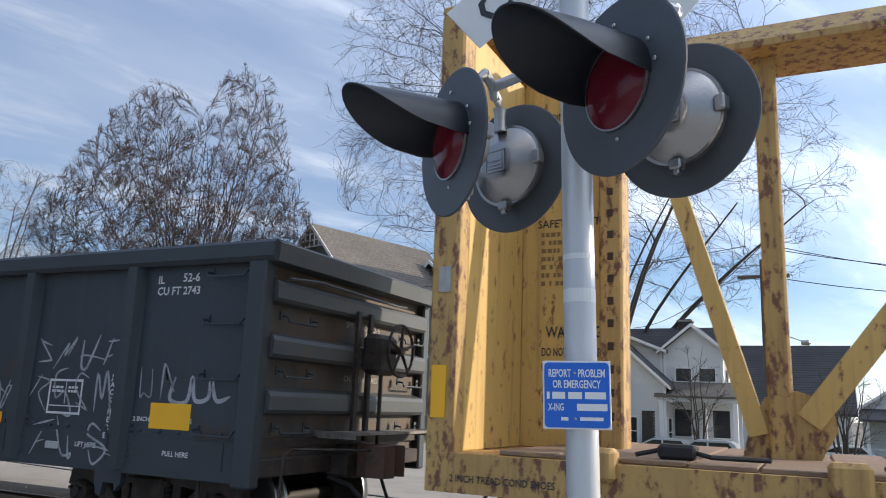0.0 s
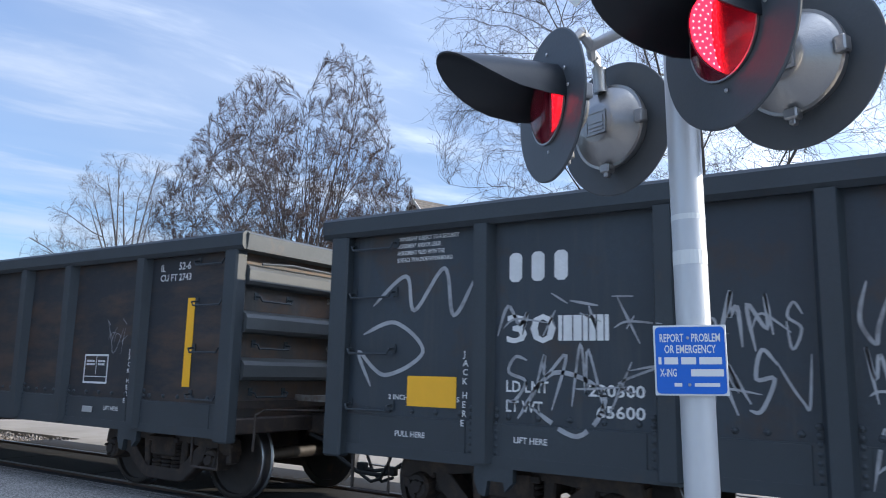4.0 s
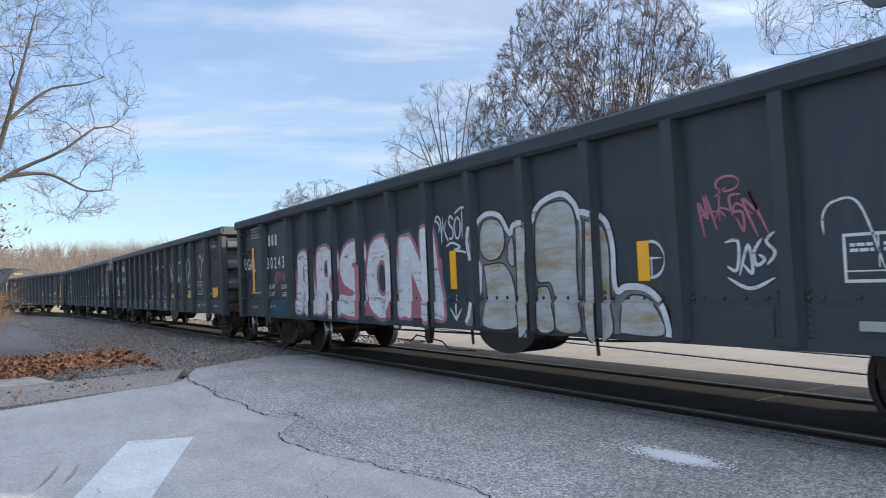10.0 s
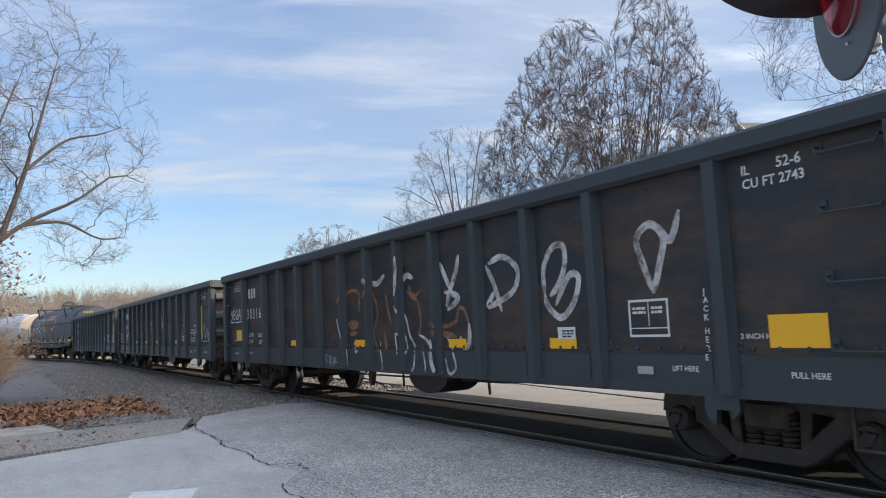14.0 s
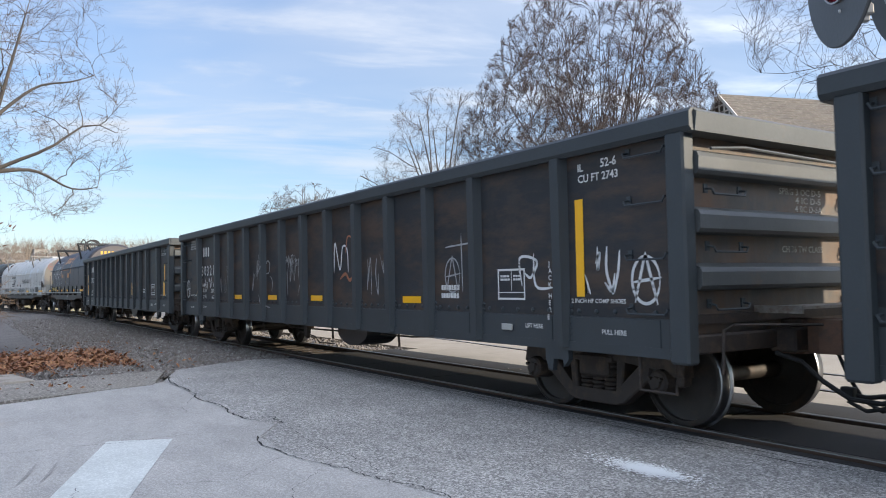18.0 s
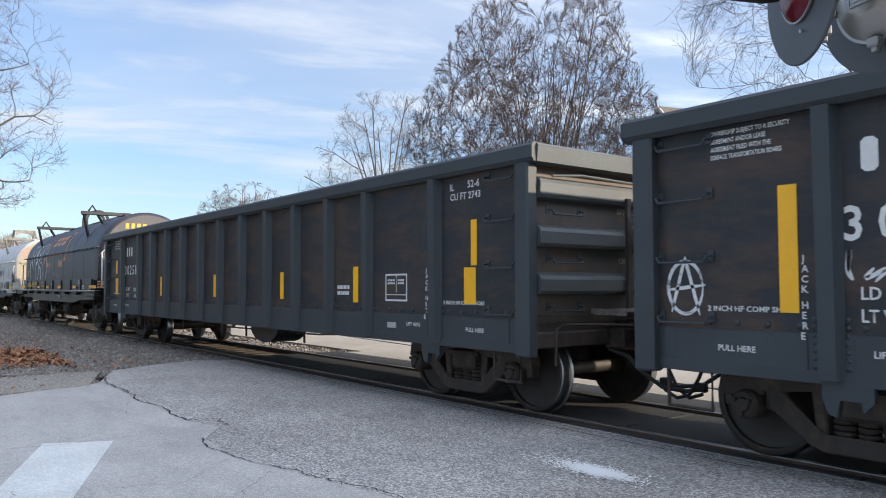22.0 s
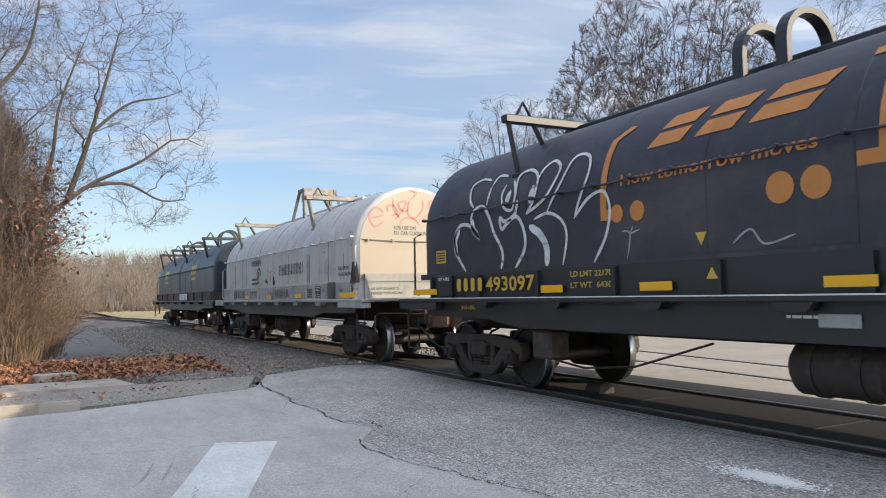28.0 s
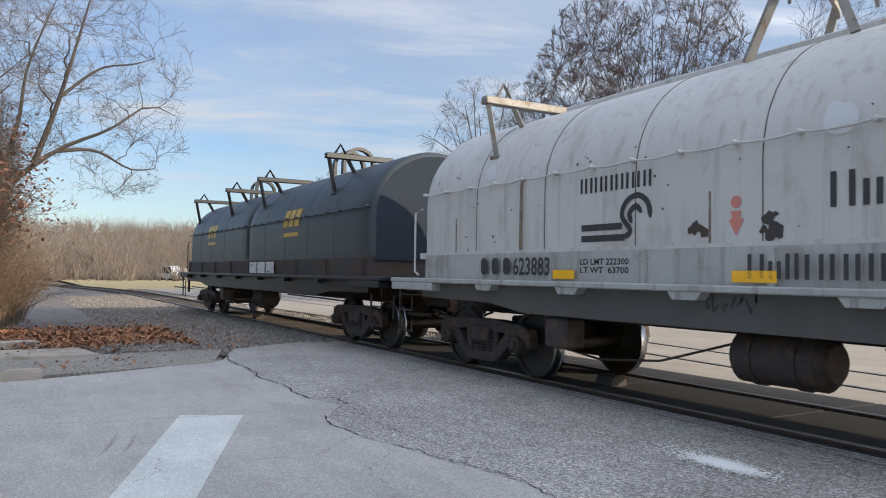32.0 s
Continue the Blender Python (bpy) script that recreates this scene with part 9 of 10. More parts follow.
def ramify(name, label, at, limbs, levels, ovals, seed, barks, group="trees", thick=0.02, aims=()):
    """A tree by generations of branches. limbs: points and the radii at both ends of each main limb; levels: for each generation its count
    on a branch, the least and most angle, length as a share of its branch, where on it they begin, joints, crook, rise, radius; the
    branches stay within the ovals (centre, half sizes). aims: rounds of
    branches that fill the ovals evenly: count, radius, steepness, greatest length."""
    r = np.random.RandomState(seed)
    centres, halves = np.array([o[0] for o in ovals], float), np.array([o[1] for o in ovals], float)

    def outside(Q):
        return ((((Q[:, None] - centres[None]) / halves[None]) ** 2).sum(2) > 1).all(1)

    m = 12
    P, R, L = [], [], []
    for pts, ra, rb in limbs:
        line = np.array([tuple(p) for p in smooth_line(pts, 8)])
        step = np.concatenate([[0], np.cumsum(np.linalg.norm(np.diff(line, axis=0), axis=1))])
        P.append(np.stack([np.interp(np.linspace(0, step[-1], m + 1), step, line[:, i]) for i in range(3)], 1))
        R.append((ra, rb))
        L.append(step[-1])
    P, R, L = np.array(P), np.array(R, float), np.array(L)
    rows = []

    def gather(P, R, m):
        t = np.linspace(0, 1, m + 1)
        w = R[:, :1] * (1 - t) + R[:, 1:] * t
        rows.append(np.concatenate([P[:, :-1].reshape(-1, 3), P[:, 1:].reshape(-1, 3), w[:, :-1].reshape(-1, 1), w[:, 1:].reshape(-1, 1)], 1))
    gather(P, R, m)
    N, T, B = P[:, 1:].reshape(-1, 3), (P[:, 1:] - P[:, :-1]).reshape(-1, 3), (R[:, :1] + (R[:, 1:] - R[:, :1]) * np.arange(1, m + 1) / m).reshape(-1)
    grownup = []
    for number, girth, steep, longest in aims:
        lo, hi = (centres - halves).min(0), (centres + halves).max(0)
        G = lo + (hi - lo) * r.random_sample((number * 8, 3))
        G = G[~outside(G)][:number]
        near = []
        for g in G:
            d = g - N
            far = np.linalg.norm(d, axis=1)
            near.append((far + 2.2 * np.maximum(0, steep * far - d[:, 2])).argmin())
        A, S, base = N[near], T[near] / np.linalg.norm(T[near], axis=1)[:, None], B[near]
        ln = np.linalg.norm(G - A, axis=1)
        keep = (ln > 0.3) & (ln < longest)
        G, A, S, ln, base = G[keep], A[keep], S[keep], ln[keep], base[keep]
        M = A + (G - A) * 0.35 + S * (ln * 0.22)[:, None] + r.normal(0, 0.05, A.shape) * ln[:, None]
        u = np.linspace(0, 1, 7)[None, :, None]
        P = A[:, None] * (1 - u) ** 2 + M[:, None] * 2 * u * (1 - u) + G[:, None] * u ** 2
        P[:, 1:-1] += r.normal(0, 0.02, P[:, 1:-1].shape) * ln[:, None, None]
        m = 6
        ra = np.maximum(np.minimum(base * 0.85, girth * (0.7 + 0.3 * ln)), girth * 0.65)
        R = np.stack([ra, ra * 0.45], 1)
        gather(P, R, m)
        grownup.append((P, R, ln))
        N, T = np.concatenate([N, P[:, 2::2].reshape(-1, 3)]), np.concatenate([T, (P[:, 2::2] - P[:, 1::2]).reshape(-1, 3)])
        B = np.concatenate([B, (R[:, :1] + (R[:, 1:] - R[:, :1]) * np.arange(2, 7, 2) / 6).reshape(-1)])
    if grownup:
        P, R, L = (np.concatenate([g[k] for g in grownup]) for k in range(3))
    for count, low, top, share, start, joints, crook, rise, radius in levels:
        k = np.repeat(np.arange(len(P)), count)
        t = start + (1 - start) * (np.tile(np.arange(count), len(P)) + r.random_sample(len(k))) / count
        f = t * m
        i = np.minimum(f.astype(int), m - 1)
        A = P[k, i] + (P[k, i + 1] - P[k, i]) * (f - i)[:, None]
        T = P[k, i + 1] - P[k, i]
        T /= np.linalg.norm(T, axis=1)[:, None] + 1e-9
        v = np.cross(T, r.normal(0, 1, T.shape))
        v /= np.linalg.norm(v, axis=1)[:, None] + 1e-9
        a = np.radians(r.uniform(low, top, len(k)))[:, None]
        D = T * np.cos(a) + v * np.sin(a)
        ln = (np.sqrt(L * L.mean()) if len(aims) else L)[k] * share * r.uniform(0.55, 1.25, len(k)) * (1.2 - 0.7 * t)
        for _ in range(4):
            ln = np.where(outside(A + D * ln[:, None]), ln * 0.62, ln)
        keep = ln > 0.06
        k, t, A, D, ln = k[keep], t[keep], A[keep], D[keep], ln[keep]
        base = R[k, 0] * (1 - t) + R[k, 1] * t
        Q = np.zeros((len(k), joints + 1, 3))
        Q[:, 0] = A
        for j in range(joints):
            D = D + r.normal(0, crook, D.shape) + np.array((0, 0, rise))
            D /= np.linalg.norm(D, axis=1)[:, None]
            Q[:, j + 1] = Q[:, j] + D * (ln / joints)[:, None]
        ra = np.maximum(np.minimum(base * 0.75, radius * r.uniform(0.8, 1.3, len(k))), radius * 0.7 if len(aims) else 0)
        P, L, m = Q, ln, joints
        R = np.stack([ra, ra * 0.5], 1)
        gather(P, R, m)
    rows = np.concatenate(rows)
    big = rows[:, 6] > thick
    ob = thing(name, label, "tree", group, at=at)
    w = Wood()
    w.rows = rows[big]
    part("trunk", w.mesh(barks[0], 7, "trunk"), None, ob)
    w = Wood()
    w.rows = rows[~big]
    part("crown", w.mesh(barks[1], 3, "crown"), None, ob, "bare twigs")
    return ob


def fan(count, seed, foot, tops, ra, rb, bow=0.15):
    """Stems that rise from one foot and lean out to points spread through the tops (centre, half sizes)."""
    r = random.Random(seed)
    out = []
    for k in range(count):
        c, h = tops[k % len(tops)]
        end = Vector(c) + Vector([r.uniform(-1, 1) * q for q in h])
        a = r.uniform(0, math.tau)
        start = Vector((math.cos(a) * foot, math.sin(a) * foot, -0.15)) * r.random() ** 0.5 + Vector((0, 0, -0.1))
        mid = start.lerp(end, 0.5) + Vector((0, 0, bow * (end - start).length)) * 0.5 - (Vector((end.x, end.y, 0)) - Vector((start.x, start.y, 0))) * bow + Vector((r.gauss(0, 0.2), r.gauss(0, 0.2), 0))
        g = r.uniform(0.7, 1.15)
        out.append(([start, mid, end], ra * g, rb))
    return out


def vase(count, seed, foot, ovals, ra, rb, low=-4, high=84):
    """Stems that rise close together and bend out to the skin of the ovals (centre, half sizes)."""
    r = random.Random(seed)
    out = []
    for k in range(count):
        c, h = ovals[k % len(ovals)]
        a, e = r.uniform(0, math.tau), math.asin(r.uniform(math.sin(radians(low)), math.sin(radians(high))))
        end = Vector(c) + Vector((math.cos(a) * math.cos(e) * h[0], math.sin(a) * math.cos(e) * h[1], math.sin(e) * h[2])) * r.uniform(0.62, 0.95)
        b = r.uniform(0, math.tau)
        start = Vector((math.cos(b), math.sin(b), 0)) * foot * r.random() ** 0.5 + Vector((0, 0, -0.2))
        q1, q2 = start.lerp(end, 0.35), start.lerp(end, 0.7)
        flat = Vector((end.x - start.x, end.y - start.y, 0))
        out.append(([start, q1 - flat * 0.12 + Vector((r.gauss(0, 0.15), r.gauss(0, 0.15), 0.3)), q2 - flat * 0.08 + Vector((r.gauss(0, 0.2), r.gauss(0, 0.2), 0.4)), end], ra * r.uniform(0.7, 1.2), rb))
    return out


# two crowns grown together: the taller one stands to +x +y
TWIN = [((1.1, 1.1, 9.6), (2.8, 2.8, 8.6)), ((-1.6, -1.6, 8.8), (3.4, 3.4, 7.6)), ((1.2, 1.2, 7.8), (3.9, 3.9, 6.6)), ((-2.0, -2.0, 7.0), (4.5, 4.5, 6.8)), ((-0.4, -0.4, 5.8), (5.8, 5.8, 5.2))]
ramify("bare_tree", "tall many-stemmed bare tree with reddish upright twigs", (-25.8, 26.4, -0.05), vase(60, 11, 1.7, TWIN, 0.062, 0.014, 8, 86),
       [(4, 16, 46, 1.15, 0.50, 3, 0.05, 0.07, 0.0150), (4, 18, 48, 0.80, 0.15, 1, 0.07, 0.06, 0.0138)],
       TWIN, 12, (BARK_GREY, BARK_RED), thick=0.03, aims=((300, 0.020, 0.80, 7.0), (900, 0.013, 0.72, 3.5), (1700, 0.0125, 0.55, 2.0)))
maple = ramify("bare_tree", "wide spreading bare tree with a forked trunk behind white house", (-13.4, 51.8, -2.1),
       [([(0, 0, -0.2), (0.1, 0, 2.0), (0, 0.1, 3.8)], 0.24, 0.18)] + fan(15, 24, 0.12, [((-5.6, -0.5, 11.0), (2.2, 3.0, 3.4)), ((-1.0, 0.0, 14.6), (3.0, 2.6, 1.8)), ((3.6, -0.5, 9.5), (2.0, 2.4, 2.6)), ((-4.2, -1.6, 7.6), (2.0, 2.4, 1.4)), ((4.6, -0.6, 6.6), (1.4, 2.4, 0.8))], 0.072, 0.018, 0.10),
       [(4, 24, 58, 1.25, 0.50, 4, 0.11, 0.01, 0.0082), (4, 26, 62, 0.70, 0.12, 2, 0.13, 0.03, 0.0064)],
       [((-1.5, 0, 10.8), (7.5, 6.0, 6.8)), ((2.6, -0.5, 8.0), (4.4, 4.0, 4.2))], 24, (BARK_GREY, BARK_GREY), aims=((110, 0.020, 0.2, 6.0), (620, 0.010, 0.15, 2.6)))
maple.scale = (2.4, 2.4, 2.4)
ramify("bare_tree", "slender pale bare tree beyond the yard", (-39.8, 26.0, -0.05),
       fan(9, 31, 0.3, [((0, 0.4, 12.6), (1.4, 1.5, 1.2)), ((0, -2.6, 9.8), (1.6, 1.8, 1.2)), ((0.2, 1.6, 10.6), (1.8, 1.4, 1.4))], 0.12, 0.02),
       [(4, 24, 54, 1.10, 0.50, 4, 0.09, 0.04, 0.0100), (4, 24, 56, 0.70, 0.12, 2, 0.12, 0.03, 0.0090)],
       [((0, 0.2, 9.2), (3.8, 4.2, 5.1)), ((0, -2.4, 7.0), (3.0, 3.6, 4.0))], 31, (BARK_PALE, BARK_PALE), aims=((40, 0.020, 0.5, 6.0), (260, 0.011, 0.35, 2.6)))
ramify("bare_tree", "distant round-crowned bare tree", (-94, 39.6, -0.1),
       vase(22, 47, 0.5, [((0, 0, 9.6), (5.8, 6.4, 5.8))], 0.16, 0.03, 0, 86),
       [(4, 24, 56, 1.10, 0.50, 4, 0.10, 0.03, 0.027), (4, 26, 60, 0.70, 0.12, 2, 0.12, 0.03, 0.024)],
       [((0, 0, 10.2), (5.9, 6.5, 5.3))], 47, (BARK_PALE, BARK_PALE), aims=((50, 0.035, 0.5, 6.0), (240, 0.022, 0.4, 3.0)))
ramify("bare_tree", "small many-stemmed bare tree before the white porch", (-5.4, 43.7, -1.3), vase(7, 53, 0.2, [((0, 0, 4.2), (2.0, 1.6, 2.6))], 0.07, 0.012, 0, 80),
       [(5, 26, 60, 0.55, 0.12, 4, 0.11, 0.02, 0.010)], [((0, 0, 4.2), (2.1, 1.8, 2.7))], 53, (BARK_DARK, BARK_DARK), aims=((90, 0.015, 0.4, 3.0),))
ramify("bare_tree", "small fan-shaped bare tree beside the street", (1.35, 40.0, -1.3), vase(11, 59, 0.12, [((0.1, 0, 3.6), (1.6, 1.4, 2.2))], 0.06, 0.012, 0, 80),
       [(6, 24, 54, 0.55, 0.12, 4, 0.10, 0.04, 0.009)], [((0.1, 0, 3.4), (1.7, 1.5, 2.5))], 59, (BARK_DARK, BARK_DARK), aims=((140, 0.013, 0.5, 3.0),))
OAK_LIMBS = [([(0, 0.2, -0.2), (0.2, 0.5, 1.6), (0.1, 1.0, 3.2)], 0.22, 0.17),
             ([(0.1, 1.0, 3.2), (-0.1, 2.5, 4.6), (0.1, 3.8, 5.3), (-0.1, 4.8, 6.1), (0, 5.5, 5.9)], 0.085, 0.012),
             ([(-0.1, 2.5, 4.6), (-0.4, 3.5, 4.75), (-0.3, 4.4, 4.3), (-0.5, 5.1, 4.4)], 0.06, 0.012),
             ([(0.1, 2.0, 4.2), (0.5, 2.5, 5.8), (0.7, 2.9, 7.4), (0.6, 3.3, 9.1)], 0.085, 0.012),
             ([(0.5, 2.6, 6.0), (0.2, 3.5, 6.9), (0.4, 4.3, 7.1), (0.2, 4.9, 7.4)], 0.05, 0.012),
             ([(0.1, 1.0, 3.2), (-0.4, 1.6, 5.2), (-0.3, 1.8, 6.8), (-0.6, 2.5, 9.0)], 0.075, 0.012),
             ([(0.1, 1.0, 3.2), (0.4, 0.2, 5.5), (0.2, -0.6, 8.0), (0.4, -1.0, 11.0)], 0.13, 0.014),
             ([(0.4, 0.2, 5.5), (0.0, -1.8, 7.4), (0.2, -3.4, 9.2)], 0.08, 0.012),
             ([(0.3, -0.1, 6.4), (-0.4, 1.0, 8.2), (-0.3, 1.4, 10.6)], 0.07, 0.012)]
ramify("bare_tree", "gnarled bare oak leaning over the roadside thicket", (-22.5, -1.6, -0.1), OAK_LIMBS,
       [(4, 28, 62, 1.05, 0.45, 4, 0.13, 0.03, 0.0076), (4, 28, 66, 0.65, 0.12, 2, 0.16, 0.06, 0.0060)],
       [((0, 1.6, 7.0), (3.0, 4.5, 4.2)), ((0, -2.6, 8.0), (3.4, 4.2, 5.0)), ((0.0, 3.7, 5.6), (1.9, 2.4, 2.4))], 61, (BARK_GREY, BARK_PALE), aims=((100, 0.018, 0.15, 4.0), (350, 0.011, 0.12, 2.2), (550, 0.008, 0.1, 1.4)))
ramify("bare_tree", "tall bare tree rising behind the roadside thicket", (-24.6, -4.4, -0.1),
       vase(20, 62, 0.8, [((0, 0.4, 8.0), (3.4, 4.8, 5.6)), ((0.3, 2.0, 6.4), (2.4, 3.4, 3.6))], 0.10, 0.014),
       [(4, 26, 58, 1.15, 0.45, 4, 0.12, 0.02, 0.0075), (4, 26, 62, 0.65, 0.12, 2, 0.14, 0.04, 0.0056)],
       [((0, 0.4, 8.0), (3.6, 5.0, 5.8))], 63, (BARK_GREY, BARK_PALE), aims=((90, 0.02, 0.4, 5.0), (600, 0.010, 0.3, 2.2)))
for k, (x, y, n, h, w) in enumerate(((-22.0, -4.6, 1500, 4.6, 2.4), (-23.5, -2.4, 1300, 4.2, 2.1), (-21.0, -6.6, 1200, 5.2, 2.4), (-24.5, -1.2, 700, 2.8, 1.5), (-21.2, -3.2, 1300, 3.6, 1.9), (-21.6, -1.6, 800, 2.8, 1.5), (-21.9, -2.2, 1500, 4.2, 1.8), (-22.4, -1.1, 1200, 3.4, 1.4), (-22.9, -3.6, 1500, 6.0, 2.2))):
    grow("sapling_clump", "clump of tall bare saplings behind the thicket", (x, y, -0.1), [((0, 0, h), (w, w, h * 0.85), 1)],
         n, 1.0, 70 + k, (BARK_GREY, SAPLING), stems=9, straight=1.4, up=1.0, least=0.0062, power=0.36, twigs=2, twig=(0.3, 0.8), rise=0.25, group="sapling clumps")

# the thicket: arching canes in clumps
r = random.Random(8)
for k in range(9):
    cx, cy = ((-20.4, -3.6), (-20.9, -2.3), (-21.6, -1.1), (-22.8, -0.7), (-24.2, -0.5), (-20.0, -5.2), (-22.2, -3.2), (-25.8, -0.6), (-27.5, -1.4))[k]
    high = (2.3, 2.2, 2.0, 1.8, 1.5, 2.6, 3.0, 1.5, 1.3)[k]
    ob = thing("thicket_bush", "tangled straw-brown bare thicket bush at the road edge", "bush", "thicket", at=(cx, cy, -0.15))
    w = Wood()
    for i in range(330):
        a, q = r.uniform(0, math.tau), r.uniform(0, 0.9)
        p = Vector((math.cos(a) * q, math.sin(a) * q, 0))
        d = Vector((math.cos(a) * r.uniform(0.0, 0.5), math.sin(a) * r.uniform(0.0, 0.5), 1)).normalized()
        n, seg = 7, high * r.uniform(0.5, 1.25) / 6
        for j in range(n):
            d = (d + Vector((r.gauss(0, 0.16), r.gauss(0, 0.16), r.gauss(0, 0.1) - 0.13 * j / n * 2))).normalized()
            b = p + d * seg
            w.add(p, b, 0.008 - 0.0006 * j, 0.0074 - 0.0006 * j)
            if j > 1 and r.random() < 0.75:
                e = away(d, radians(50), r)
                m = b + e * seg * r.uniform(0.6, 1.2)
                w.add(b, m, 0.0045, 0.004)
                w.add(m, m + away(e, 0.5, r) * seg * 0.7, 0.004, 0.003)
            p = b
    part("cane_tangle", w.mesh(THICKET, 3, "cane_tangle"), None, ob)


def leaves(count, place, size, seed, name, label, kind="stuff", material=None):
    """Small folded, curled leaves in one mesh."""
    q = np.random.RandomState(seed)
    P = place(q, count)
    a = q.uniform(0, math.tau, count)
    tilt = q.normal(0, 0.5, (count, 2))
    L_, W_ = q.uniform(0.6, 1.3, count) * size, q.uniform(0.35, 0.6, count) * size
    base = np.array([(-1, 0, 0), (-0.2, -1, 0.35), (0.9, -0.1, 0.1), (-0.2, 1, 0.35)], float)
    V = np.repeat(base[None], count, 0)
    V[..., 0] *= L_[:, None]
    V[..., 1] *= W_[:, None]
    V[..., 2] *= (W_ * q.uniform(0.1, 1.6, count))[:, None]
    V[..., 2] += V[..., 0] * tilt[:, :1] + V[..., 1] * tilt[:, 1:]
    c, s = np.cos(a)[:, None], np.sin(a)[:, None]
    V = np.stack([V[..., 0] * c - V[..., 1] * s, V[..., 0] * s + V[..., 1] * c, V[..., 2]], -1) + P[:, None]
    F = (np.array([(0, 1, 2), (0, 2, 3)])[None] + 4 * np.arange(count)[:, None, None]).reshape(-1, 3)
    me = bpy.data.meshes.new(name)
    me.from_pydata(V.reshape(-1, 3).tolist(), [], F.tolist())
    me.materials.append(material or LEAF)
    return tagged(new(name, me), label, "leaves", "", kind)


def litter(q, n):
    x = -15.6 - 5.5 * q.beta(1.2, 1.6, n)
    y = -6.0 + 9.3 * q.beta(1.5, 1.1, n)
    y = np.minimum(y, 3.4 - (x + 15.6) * -0.02)
    return np.stack([x, y, -0.15 + 0.12 * q.random_sample(n)], 1)


def strays(q, n):
    return np.stack([q.uniform(-24, -12.5, n), q.uniform(-3, 4.4, n), np.full(n, -0.10)], 1)


def hanging(q, n):
    c = np.array([(-21.6, -0.5, 3.2), (-22.0, -1.2, 4.0), (-21.4, -1.7, 3.0), (-22.3, -0.3, 4.4), (-21.2, -2.6, 2.6), (-22.2, -0.5, 3.6), (-21.9, -0.9, 2.6), (-22.4, -1.5, 4.8), (-22.1, -0.2, 3.1), (-21.8, -2.4, 4.2)])[q.randint(0, 10, n)]
    return c + q.normal(0, 1, (n, 3)) * np.array([0.55, 0.55, 0.55])


leaves(7500, litter, 0.058, 5, "leaf_litter", "drift of fallen orange-brown leaves along the verge")
leaves(420, strays, 0.06, 6, "stray_leaves", "few stray brown leaves on the gravel")
leaves(4200, hanging, 0.07, 7, "clinging_leaves", "dry reddish leaves clinging to the twigs", material=LEAF_RED)

# ---------------------------------------------------------------- far woods and hill
bm = bmesh.new()
prev = None
for i in range(121):
    yaw = radians(58 + i * 0.5)
    row = []
    for dist, k in ((175, 0.0), (215, 0.25), (280, 0.62), (380, 0.9), (470, 1.0), (560, 0.85)):
        x, y = -math.sin(yaw) * dist, math.cos(yaw) * dist
        h = k * (22 + 5 * noise.noise(Vector((yaw * 7, 0, 0))) + 2.0 * noise.noise(Vector((yaw * 30, dist * 0.01, 3))))
        row.append(bm.verts.new((x, y, -0.3 + h)))
    if prev:
        for a, b, c, d in zip(prev, prev[1:], row[1:], row):
            bm.faces.new((a, b, c, d))
    prev = row
solid("wooded_hill", bm, WOODS, "low hill of bare brown winter woods", "hill", kind="structure", smooth=True)
w = Wood()
r = random.Random(19)
for i in range(2300):
    yaw = radians(r.uniform(58, 104))
    dist = r.choice((r.uniform(112, 190), r.uniform(190, 330)))
    if dist < 165 and yaw < radians(82):
        dist += 60
    k = np.interp(dist, (175, 215, 280, 380), (0, 0.25, 0.62, 0.9))
    base = Vector((-math.sin(yaw) * dist, math.cos(yaw) * dist, -0.3 + k * 20))
    high = r.uniform(5, 10.5)
    for j in range(16):
        d = Vector((r.gauss(0, 0.6), r.gauss(0, 0.6), 1)).normalized()
        p = base + Vector((r.gauss(0, 0.5), r.gauss(0, 0.5), high * r.uniform(0, 0.4)))
        w.add(p, p + d * high * r.uniform(0.3, 0.6), 0.055, 0.02)
tagged(new("far_woods", w.mesh(WOODS, 3, "far_woods")), "belt of bare brown woods beyond the field", "woods", "", "stuff")
w = Wood()
for i in range(900):
    yaw = radians(r.uniform(70, 100))
    dist = r.uniform(105, 150)
    base = Vector((-math.sin(yaw) * dist, math.cos(yaw) * dist, -0.3))
    for j in range(8):
        d = Vector((r.gauss(0, 0.35), r.gauss(0, 0.35), 1)).normalized()
        w.add(base, base + d * r.uniform(1.2, 3.6), 0.05, 0.015)
tagged(new("field_brush", w.mesh(WOODS, 3, "field_brush")), "tawny brush along the field's far edge", "brush", "", "stuff")

# ---------------------------------------------------------------- houses, cars and poles behind the track


def clapboards(bm, x0, x1, z0, z1, y, step=0.16):
    """Lapped boards on a wall that looks along -y."""
    z = z0
    while z < z1 - 0.01:
        t = min(step, z1 - z)
        prism(bm, [(y - 0.026, z), (y, z), (y, z + t), (y - 0.006, z + t)], "x", x0, x1)
        z += step


